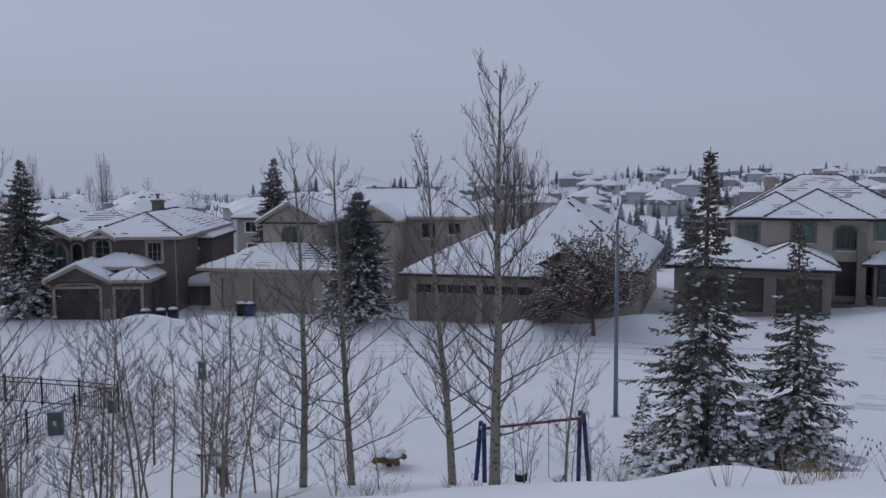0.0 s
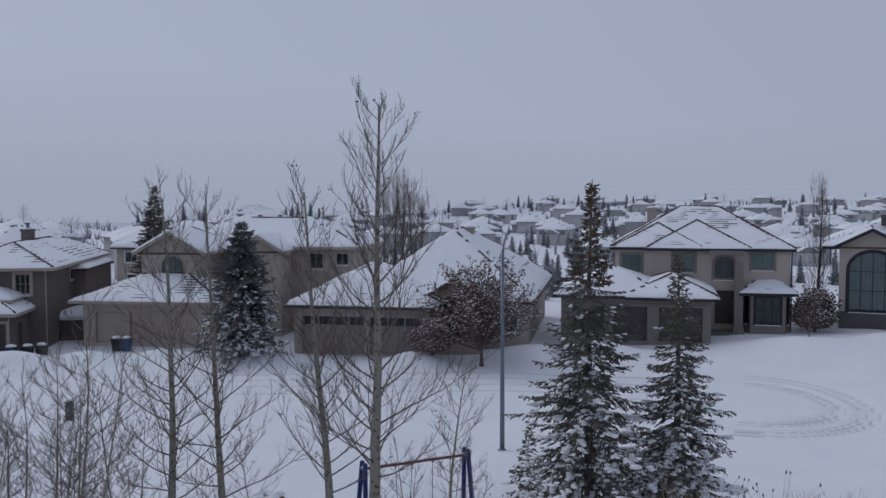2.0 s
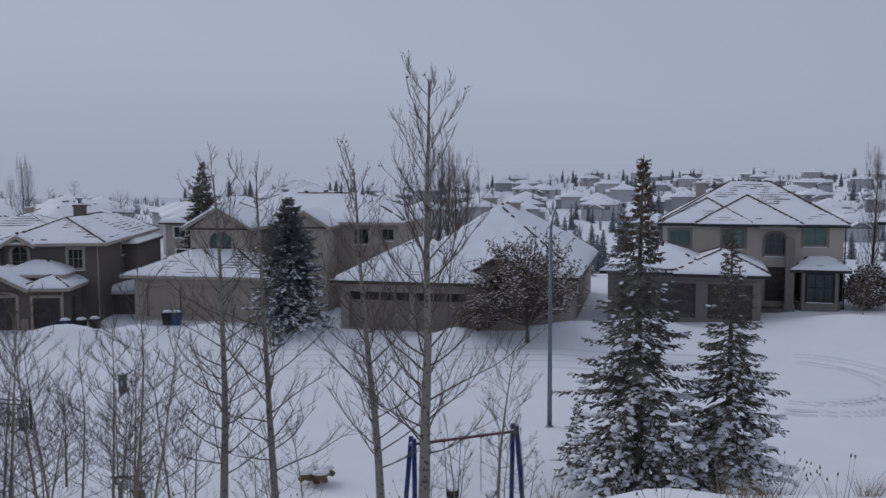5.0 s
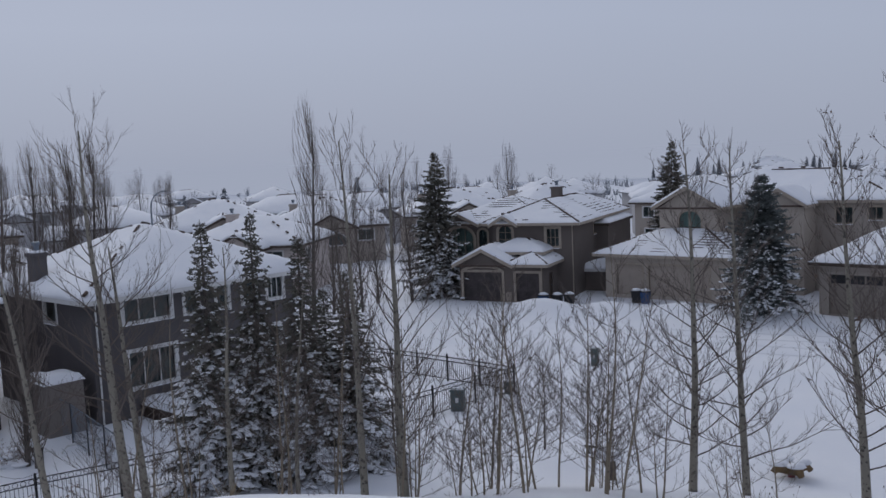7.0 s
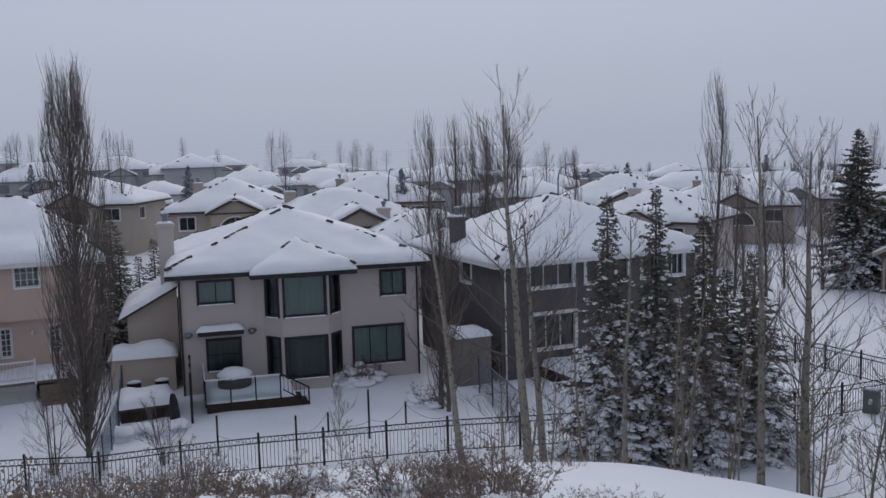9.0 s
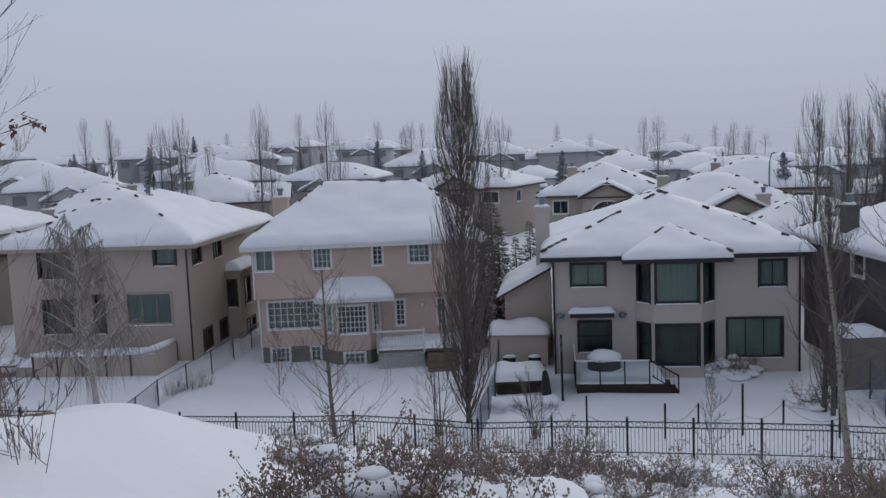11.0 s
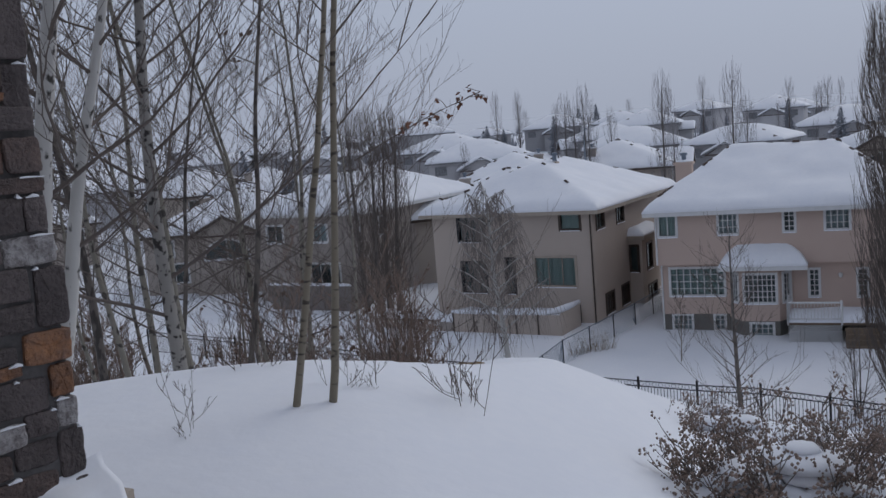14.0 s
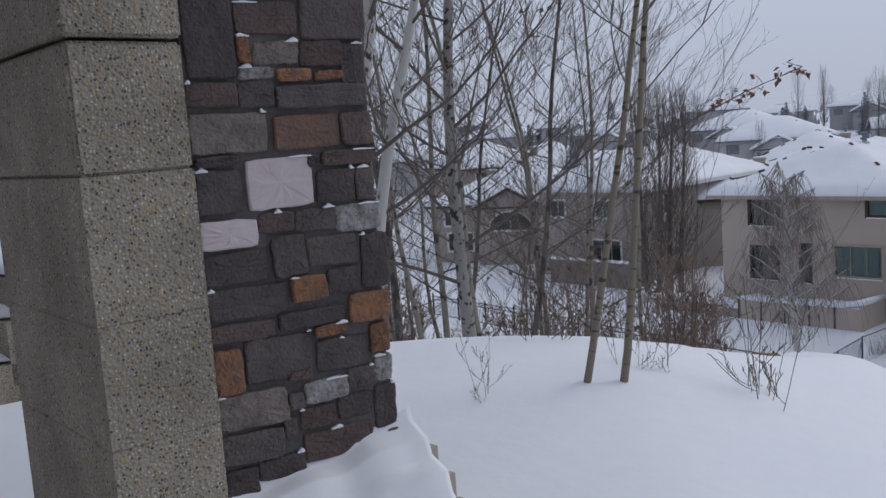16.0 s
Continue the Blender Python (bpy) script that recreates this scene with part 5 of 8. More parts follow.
def far_house(m, w, d, hgt, mat, seed, label, wing=True, step=0.8):
    h = thing("house", m, label, "house", "houses beyond the nearest rows")
    k = opt(WHITE_TRIM, 2, 1, None)
    volume(h, 0, w, 0, d, -3.5, hgt, mat, f=[("w", 1.0, hgt - 1.7, 2.4, hgt - 0.5, k), ("w", w - 3.0, hgt - 1.7, w - 1.2, hgt - 0.5, k), ("w", 1.2, 0.8, 3.4, 2.3, k)], l=[("w", 2, hgt - 1.7, 3.4, hgt - 0.5, k)], r=[("w", 2, hgt - 1.7, 3.4, hgt - 0.5, k)])
    roof(h, 0, w, 0, d, hgt, 0.42, 0.42, 0.42, along="x" if w >= d else "y", seed=seed, snow=0.3, trim=BROWN_TRIM, step=step, caps=0.25)
    if wing:
        volume(h, w * 0.35, w * 0.75, -1.6, 1, -3.5, hgt - 0.1, mat, f=[("w", 0.8, hgt - 2.0, w * 0.4 - 0.8, hgt - 0.5, opt(WHITE_TRIM, 2, 1, None, arch=True))])
        roof(h, w * 0.35, w * 0.75, -1.6, 4, hgt - 0.1, 0.5, None, 0.5, along="y", seed=seed + 1, snow=0.28, trim=BROWN_TRIM, gable=mat, step=step, ov=0.4, caps=0.4)
    chimney(h, w * 0.2, d * 0.7, hgt - 0.5, hgt + 2.3, mat, 0.9, 0.8)
    return h


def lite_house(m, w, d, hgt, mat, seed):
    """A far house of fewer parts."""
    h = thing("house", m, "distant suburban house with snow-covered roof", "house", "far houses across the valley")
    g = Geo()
    # wall, window and trim colours carry the haze
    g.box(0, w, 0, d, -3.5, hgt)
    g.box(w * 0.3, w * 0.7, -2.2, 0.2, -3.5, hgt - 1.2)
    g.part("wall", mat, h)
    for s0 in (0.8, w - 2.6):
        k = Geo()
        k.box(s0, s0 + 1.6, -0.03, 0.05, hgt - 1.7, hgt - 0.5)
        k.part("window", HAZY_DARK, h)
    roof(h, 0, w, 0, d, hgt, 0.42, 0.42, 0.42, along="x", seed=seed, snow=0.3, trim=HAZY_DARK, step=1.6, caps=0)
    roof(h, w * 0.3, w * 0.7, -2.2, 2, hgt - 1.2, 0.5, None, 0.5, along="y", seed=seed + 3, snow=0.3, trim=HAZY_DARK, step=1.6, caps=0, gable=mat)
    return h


# houses of the streets behind
protos = [
    far_house(pose(-86, 6, 0.3, 0, 0, 80), 11, 12, 5.3, BEIGE, 71, "pale beige house with a gabled arched window and snowy hip roof"),
    far_house(pose(-68, 12, 0.0, 0, 0, 85), 12, 10, 5.2, BEIGE, 73, "beige house showing mostly its snow-covered roof"),
    far_house(pose(-93, 21, 0.0, 0, 0, 75), 13, 11, 5.3, SAND, 75, "sand-coloured house with broad snow-covered roof", False),
    far_house(pose(-60, 17, -0.3, 0, 0, 78), 10, 9, 4.4, GREIGE, 77, "greige house with low snowy roof and chimney"),
    far_house(pose(-84, 44, 0.0, 0, 0, 58), 13, 12, 4.6, SAND, 79, "sand-coloured house with snowy dormer roof"),
]
spots = []
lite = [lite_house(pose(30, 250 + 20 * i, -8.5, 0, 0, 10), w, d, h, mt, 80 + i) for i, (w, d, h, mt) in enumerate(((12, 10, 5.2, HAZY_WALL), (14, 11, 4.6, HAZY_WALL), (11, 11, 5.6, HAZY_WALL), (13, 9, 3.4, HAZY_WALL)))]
for row, (dist, gap) in enumerate(((74, 9.5), (98, 10.0), (124, 8.5), (156, 8.0), (196, 7.0), (246, 6.0))):
    for k in range(14):
        b = 50 + k * gap + (row % 2) * 4.5 + 1.5 * math.sin(k * 2.1 + row)
        if b > 152 or (row == 0 and (b < 56 or 62 < b < 100)) or (row == 1 and 60 < b < 94):
            continue
        spots.append((b, dist + 5 * math.sin(k * 1.7 + row), row))
for row, (dist, gap) in enumerate(((108, 7.0), (140, 6.5), (185, 5.2))):
    for k in range(3):
        spots.append((33 + k * gap, dist + 4 * math.sin(k * 1.3), row + 1))
for row, (dist, gap) in enumerate(((285, 4.6), (325, 3.8), (375, 3.3), (435, 2.9), (510, 2.5), (600, 2.2), (710, 1.9))):
    for k in range(int(56 / gap)):
        b = -22 + k * gap + 1.3 * math.sin(k * 2.7 + row)
        spots.append((b, dist + 12 * math.sin(k * 1.9 + row * 2), row + 3))
rng = random.Random(11)
for i, (b, d, row) in enumerate(spots):
    x, y = 0.05 - d * math.sin(radians(b)), 0.4 + d * math.cos(radians(b))
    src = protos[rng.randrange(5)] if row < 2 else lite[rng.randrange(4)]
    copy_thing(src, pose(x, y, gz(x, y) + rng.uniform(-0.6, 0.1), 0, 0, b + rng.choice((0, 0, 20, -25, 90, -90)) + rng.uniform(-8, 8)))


# ---- trees ----
def limb(rng, start, direction, length, r0, seg, up, wobble):
    pts, radii = [Vector(start)], [r0]
    d = Vector(direction).normalized()
    for i in range(seg):
        d = (d + Vector((rng.uniform(-1, 1), rng.uniform(-1, 1), rng.uniform(-0.6, 0.6))) * wobble + Vector((0, 0, up))).normalized()
        pts.append(pts[-1] + d * (length / seg))
        radii.append(max(r0 * (1 - (i + 1) / seg * 0.85), 0.0022))
    return pts, radii


def along_path(pts, f):
    k = f * (len(pts) - 1)
    i = min(int(k), len(pts) - 2)
    return pts[i].lerp(pts[i + 1], k - i), (pts[i + 1] - pts[i]).normalized()


def bare_tree(name, m, height, r0, seed, label, bark=None, first=0.28, n=26, reach=0.33, rise=0.58, lean=(0, 0), twigs=5, up=0.05, fork=0, tip=0.006, leaves=0, stems=1, group="", sub=6, twig_mat=None, bend=0.035):
    """A leafless tree: trunk, limbs, branchlets and twigs."""
    rng = random.Random(seed)
    t = thing(name, m, label, "tree", group)
    trunk, crown, lv = Geo(), Geo(), Geo()
    for s in range(stems):
        hh = height * (1 if s == 0 else rng.uniform(0.65, 0.95))
        ln = Vector((lean[0] + (rng.uniform(-0.22, 0.22) if stems > 1 else 0), lean[1] + (rng.uniform(-0.22, 0.22) if stems > 1 else 0), 1))
        pts, rad = limb(rng, (rng.uniform(-0.1, 0.1) * (stems > 1) - 0.5 * lean[0], rng.uniform(-0.1, 0.1) * (stems > 1) - 0.5 * lean[1], -0.5), ln, hh + 0.5, r0 * (1 if s == 0 else 0.8), 16, 0.05, bend)
        rad[0] *= 1.25
        trunk.tube(pts, rad, 9)
        for i in range(n // stems + 1):
            f = first + (0.98 - first) * ((i + rng.random() * 0.7) / (n // stems + 1))
            p, d = along_path(pts, f)
            w = i * 2.4 + rng.uniform(-0.5, 0.5)
            L = hh * reach * (1.16 - 0.78 * f) * rng.uniform(0.6, 1.2)
            if fork and i in (n // 3, n // 2):
                L *= fork
            tilt = min(1.2, rise * (0.55 + 0.62 * f) * rng.uniform(0.65, 1.35))
            sweep = up * (0.5 + 0.7 * f)
            out = Vector((math.cos(w) * math.cos(tilt), math.sin(w) * math.cos(tilt), math.sin(tilt)))
            br = max(min(r0 * (1.05 - f) * 0.32, 0.026 * height / 10), tip * 1.5)
            bp, brad = limb(rng, p, out, L, br, 9, sweep, 0.15)
            crown.tube(bp, brad, 5, False)
            for j in range(sub):
                q, qd = along_path(bp, 0.2 + 0.8 * (j + rng.random()) / sub)
                side = Vector((rng.uniform(-1, 1), rng.uniform(-1, 1), rng.uniform(-0.1, 0.9)))
                sp, srad = limb(rng, q, qd * 0.9 + side * 0.62, L * rng.uniform(0.22, 0.5), max(br * 0.42, tip), 5, sweep, 0.2)
                crown.tube(sp, srad, 3, False)
                for k in range(twigs):
                    q2, d2 = along_path(sp, 0.25 + 0.75 * (k + rng.random()) / twigs)
                    side = Vector((rng.uniform(-1, 1), rng.uniform(-1, 1), rng.uniform(-0.2, 0.9)))
                    tp, tr = limb(rng, q2, d2 * 0.75 + side * 0.6, L * rng.uniform(0.07, 0.2), tip * 0.8, 3, sweep, 0.2)
                    crown.tube(tp, tr, 3, False)
                    if leaves and rng.random() < leaves:
                        for _ in range(2):
                            c = tp[-1] + Vector((rng.uniform(-0.06, 0.06), rng.uniform(-0.06, 0.06), rng.uniform(-0.08, 0.02)))
                            a = Vector((rng.uniform(-1, 1), rng.uniform(-1, 1), rng.uniform(-1, 1))).normalized() * rng.uniform(0.03, 0.055)
                            b2 = a.cross(Vector((0.3, 0.5, 0.8))).normalized() * 0.03
                            lv.quad(c - a, c + b2, c + a, c - b2)
    trunk.part("trunk", bark or ASPEN, t, smooth=True)
    crown.part("crown", twig_mat or TWIG, t, "fine bare branches")
    if lv.v:
        tagged(lv.part("leaves", DEAD_LEAF, t, "withered brown leaves"), kind="stuff")
    return t


def at(x, y, turn=0.0, drop=0.0, s=1.0):
    m = pose(x, y, gz(x, y) - drop, 0, 0, turn)
    return m @ Matrix.Diagonal((s, s, s, 1)) if s != 1.0 else m


def polar(b, d):
    return 0.05 - d * math.sin(radians(b)), 0.4 + d * math.cos(radians(b))


# four tall aspens on the slope
bare_tree("aspen", at(*polar(29.6, 26.5)), 9.6, 0.13, 101, "slender leafless aspen with pale scarred trunk on the snowy slope", first=0.14, n=44, reach=0.27, rise=0.6, tip=0.0075, sub=7, up=0.06)
bare_tree("aspen", at(*polar(26.4, 26.5)), 9.7, 0.12, 102, "slender leafless aspen leaning a little on the snowy slope", first=0.14, n=40, reach=0.26, rise=0.6, lean=(-0.03, 0.02), tip=0.0075, sub=7, up=0.06)
bare_tree("aspen", at(*polar(19.8, 25.5)), 9.5, 0.13, 103, "leafless aspen with a few brown leaves low in its crown", first=0.14, n=44, reach=0.27, rise=0.65, lean=(-0.05, 0.0), leaves=0.05, tip=0.0075, sub=7, up=0.07)
bare_tree("aspen", at(*polar(17.0, 23.6)), 11.05, 0.165, 104, "tallest leafless aspen with open forked crown", first=0.16, n=54, reach=0.25, fork=1.6, rise=0.72, leaves=0.012, tip=0.0075, sub=8, up=0.08)
bare_tree("aspen", at(*polar(12.4, 27.0)), 4.6, 0.06, 105, "young leafless aspen beside the swing set", bark=SAPLING, first=0.3, n=22, reach=0.4)
# aspens in front of the charcoal house
bare_tree("aspen", at(-24.0, 12.0), 11.0, 0.16, 111, "tall leafless aspen before the charcoal house", first=0.3, n=30, reach=0.3, lean=(0.0, -0.06))
bare_tree("aspen", at(-24.8, 12.9), 8.2, 0.14, 112, "leafless aspen with pale trunk by the iron fence", first=0.35, n=26, reach=0.3, lean=(0.0, -0.08))
bare_tree("aspen", at(-22.7, 9.4), 8.0, 0.11, 113, "leaning leafless aspen by the iron fence", first=0.35, n=24, reach=0.3, lean=(0.02, -0.14))
bare_tree("aspen", at(-20.4, 13.1), 7.0, 0.09, 114, "thin leafless aspen beside young spruces", first=0.3, n=24, reach=0.26)
bare_tree("aspen", at(-20.9, 15.5), 6.2, 0.08, 115, "thin leafless aspen beside young spruces", first=0.3, n=22, reach=0.26)
bare_tree("aspen", at(-18.8, 16.2), 9.8, 0.12, 116, "tall thin aspen with long upright leaders", first=0.35, n=20, reach=0.3, rise=1.05)
bare_tree("aspen", at(-18.4, 17.3), 9.0, 0.15, 117, "leafless aspen with dark lower trunk", first=0.2, n=34, reach=0.34, rise=0.85)
# saplings on the slope: a few grown forms, set out again and again
forms = [bare_tree("sapling", at(*polar(34.5 + 0.2, 23.5)), 6.2, 0.045, 121, "thin leafless sapling standing in snow", bark=SAPLING, first=0.2, n=22, reach=0.34, rise=0.62, group="saplings on the slope", lean=(0.03, 0)),
         bare_tree("sapling", at(*polar(36.0, 24.5)), 5.2, 0.042, 122, "thin leafless sapling standing in snow", bark=SAPLING, first=0.25, n=20, reach=0.38, rise=0.55, group="saplings on the slope"),
         bare_tree("sapling", at(*polar(32.6, 25.0)), 4.4, 0.036, 123, "thin leafless sapling standing in snow", bark=SAPLING, first=0.2, n=18, reach=0.38, rise=0.6, group="saplings on the slope", lean=(-0.06, 0.03)),
         bare_tree("sapling", at(*polar(31.5, 23.0)), 3.2, 0.032, 124, "low twiggy sapling standing in snow", bark=SAPLING, first=0.15, n=18, reach=0.45, rise=0.6, group="saplings on the slope", stems=2)]
rng = random.Random(5)
for i in range(45):
    b = rng.uniform(29, 66) if i < 37 else rng.uniform(-2, 28)
    d = rng.uniform(21.5, 27.5) if i < 37 else rng.uniform(22, 27)
    src = forms[rng.randrange(4)] if i < 37 else forms[2 + rng.randrange(2)]
    s = rng.uniform(0.7, 1.1) if i < 37 else rng.uniform(0.5, 0.8)
    c = copy_thing(src, at(*polar(b, d), turn=rng.uniform(0, 360)) @ pose(0, 0, 0, rng.uniform(-7, 7), rng.uniform(-7, 7), 0))
    c.scale = (s, s, s)
# round-headed young tree in the open snow
bare_tree("young_tree", at(-20.6, 26.2), 2.9, 0.05, 130, "small round-headed leafless tree in open snow", bark=DARK_BARK, first=0.35, n=26, reach=0.5, rise=0.75, twigs=4)
# trees of the back yards
bare_tree("yard_tree", at(-28.3, -4.6), 6.6, 0.10, 131, "leafless yard tree by the iron fence", bark=DARK_BARK, first=0.2, n=36, reach=0.38, rise=0.6, twigs=3)
bare_tree("yard_tree", at(-35.6, -20.4), 4.6, 0.1, 132, "dark spreading leafless tree in the tan house's yard", bark=DARK_BARK, first=0.25, n=26, reach=0.5, rise=0.5, twigs=4)
bare_tree("yard_tree", at(-33.5, -1.6), 3.6, 0.04, 133, "multi-stemmed leafless shrub tree at the poplar's foot", bark=DARK_BARK, first=0.1, n=34, reach=0.5, rise=0.9, stems=5, twigs=4)
bare_tree("yard_tree", at(-33.0, 2.0), 2.6, 0.03, 134, "low tangled leafless bush by the yard steps", bark=DARK_BARK, first=0.1, n=34, reach=0.5, rise=0.8, stems=6, twigs=4)
bare_tree("yard_tree", at(-29.5, 7.6), 2.8, 0.03, 135, "thin leafless sapling behind the iron fence", bark=SAPLING, first=0.2, n=18, reach=0.4, rise=0.9)
bare_tree("yard_tree", at(-39.5, -9.0), 3.2, 0.03, 136, "thin leafless sapling in the peach house's yard", bark=SAPLING, first=0.2, n=18, reach=0.35, rise=0.9)
bare_tree("yard_tree", at(*polar(-8.6, 67)), 3.2, 0.05, 137, "small leafless tree before the taupe house", bark=DARK_BARK, first=0.25, n=26, reach=0.5, rise=0.6)


def birch(m):
    rng = random.Random(140)
    t = thing("weeping_birch", m, "white-barked weeping birch with hanging twigs over a terrace", "tree")
    tr, lb, cr = Geo(), Geo(), Geo()
    pts, rad = limb(rng, (0, 0, -0.4), (0, 0.03, 1), 8.6, 0.15, 14, 0.03, 0.05)
    tr.tube(pts, rad, 8)
    for i in range(34):
        p, _ = along_path(pts, 0.2 + 0.78 * i / 34)
        w = i * 2.4
        bp, br = limb(rng, p, (math.cos(w), math.sin(w), 0.8), 3.0 * (1.1 - i / 44), 0.05, 7, -0.02, 0.16)
        lb.tube(bp, br, 5, False)
        for j in range(24):
            q, _ = along_path(bp, 0.3 + 0.7 * j / 24)
            hp, hr = limb(rng, q, (rng.uniform(-0.5, 0.5), rng.uniform(-0.5, 0.5), -0.3), rng.uniform(0.9, 2.9), 0.015, 5, -0.35, 0.1)
            cr.tube(hp, hr, 3, False)
    tr.part("trunk", WHITE_BARK, t, smooth=True)
    lb.part("limbs", WHITE_BARK, t, "white arching limbs", smooth=True)
    cr.part("crown", BIRCH_TWIG, t, "long hanging pale twigs")


birch(at(-38.2, -16.7))


def poplar(name, m, height, width, seed, label, r0=0.16, n=95, mat=None, group="", twigs=9):
    """A columnar poplar: many steep branches close to the trunk."""
    rng = random.Random(seed)
    t = thing(name, m, label, "tree", group)
    tr, cr = Geo(), Geo()
    pts, rad = limb(rng, (0, 0, -0.4), (0, 0, 1), height * 0.96, r0, 12, 0.05, 0.02)
    tr.tube(pts, rad, 7)
    for i in range(n):
        f = 0.03 + 0.93 * (i / n)
        p, _ = along_path(pts, f)
        w = i * 2.4 + rng.uniform(-0.4, 0.4)
        tilt = rng.uniform(0.72, 1.15)
        L = min(height * 0.3 * rng.uniform(0.6, 1.1), (height - p.z) * rng.uniform(0.75, 1.1) + 0.5)
        k = width / 2 * max(0.3, min(1.0, 0.7 + 1.6 * f, 0.22 + 1.7 * (1 - f)))
        bp, br = limb(rng, p, (math.cos(w) * math.cos(tilt), math.sin(w) * math.cos(tilt), math.sin(tilt)), L, max(0.034 * (1 - f), 0.014), 6, 0.2, 0.06)
        bp = [Vector((q.x * min(1, k / max(math.hypot(q.x, q.y), 1e-4)), q.y * min(1, k / max(math.hypot(q.x, q.y), 1e-4)), q.z)) for q in bp]
        cr.tube(bp, br, 4, False)
        for j in range(twigs):
            q, qd = along_path(bp, 0.1 + 0.9 * (j + rng.random()) / twigs)
            tp, tr2 = limb(rng, q, qd + Vector((rng.uniform(-0.6, 0.6), rng.uniform(-0.6, 0.6), 0.6)), L * rng.uniform(0.14, 0.34), 0.009, 2, 0.3, 0.1)
            cr.tube(tp, tr2, 3, False)
    tr.part("trunk", DARK_BARK, t, smooth=True)
    cr.part("crown", mat or POPLAR_TWIG, t, "steep upright bare branches")
    return t


poplar("poplar", at(-35.2, -0.5), 13.6, 2.3, 151, "tall dense columnar poplar beside the peach house", n=290, twigs=14, r0=0.11)
pa = poplar("poplar", at(*polar(53.0, 62)), 14.4, 2.0, 152, "tall thin columnar poplar near the street corner")
pb = poplar("poplar", at(*polar(70.6, 54)), 12.3, 2.0, 153, "columnar poplar behind the charcoal house", group="poplar row")
rng = random.Random(8)
for b, d, s in ((68.9, 60, 1.0), (67.9, 58, 0.92), (67.1, 61, 1.0), (66.4, 60, 0.88), (65.8, 60, 1.05), (65.0, 62, 0.9), (61.5, 66, 0.8), (51.8, 66, 0.7), (51.2, 60, 0.6), (50.0, 66, 0.72), (49.0, 70, 0.62), (46.9, 70, 0.8),
                (17.0, 84, 0.95), (16.4, 85, 1.0), (15.9, 84, 1.02), (15.3, 86, 0.96), (14.8, 85, 0.84), (69.9, 37.5, 0.72), (69.4, 37.0, 0.66)):
    c = copy_thing(pb, at(*polar(b, d), turn=rng.uniform(0, 360)))
    c.scale = (s, s, s)
c = copy_thing(pa, at(*polar(-8.9, 78)))
c.scale = (0.95, 0.95, 0.77)
tagged(c, "tall thin poplar between the taupe and cream houses")
for b, d in ((122.6, 58), (121.9, 57), (121.2, 58.5), (120.6, 57.5)):
    c = copy_thing(pb, at(*polar(b, d), turn=rng.uniform(0, 360)))
    c.scale = (1.2, 1.2, 1.0)
# far poplars: crown colour paled to stand for haze
pf = poplar("poplar", at(*polar(103.6, 88)), 14.0, 2.7, 156, "far columnar poplar above snowy roofs", mat=HAZE_TWIG, group="far poplars", n=85, twigs=7)
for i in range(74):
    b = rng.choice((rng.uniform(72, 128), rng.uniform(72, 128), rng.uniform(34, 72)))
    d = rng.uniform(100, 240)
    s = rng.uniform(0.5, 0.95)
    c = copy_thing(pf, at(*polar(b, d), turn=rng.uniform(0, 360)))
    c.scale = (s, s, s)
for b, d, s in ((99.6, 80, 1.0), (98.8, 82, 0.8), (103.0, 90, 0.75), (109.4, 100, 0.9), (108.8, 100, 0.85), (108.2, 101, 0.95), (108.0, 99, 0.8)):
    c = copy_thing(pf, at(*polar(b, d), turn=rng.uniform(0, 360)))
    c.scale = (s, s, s)


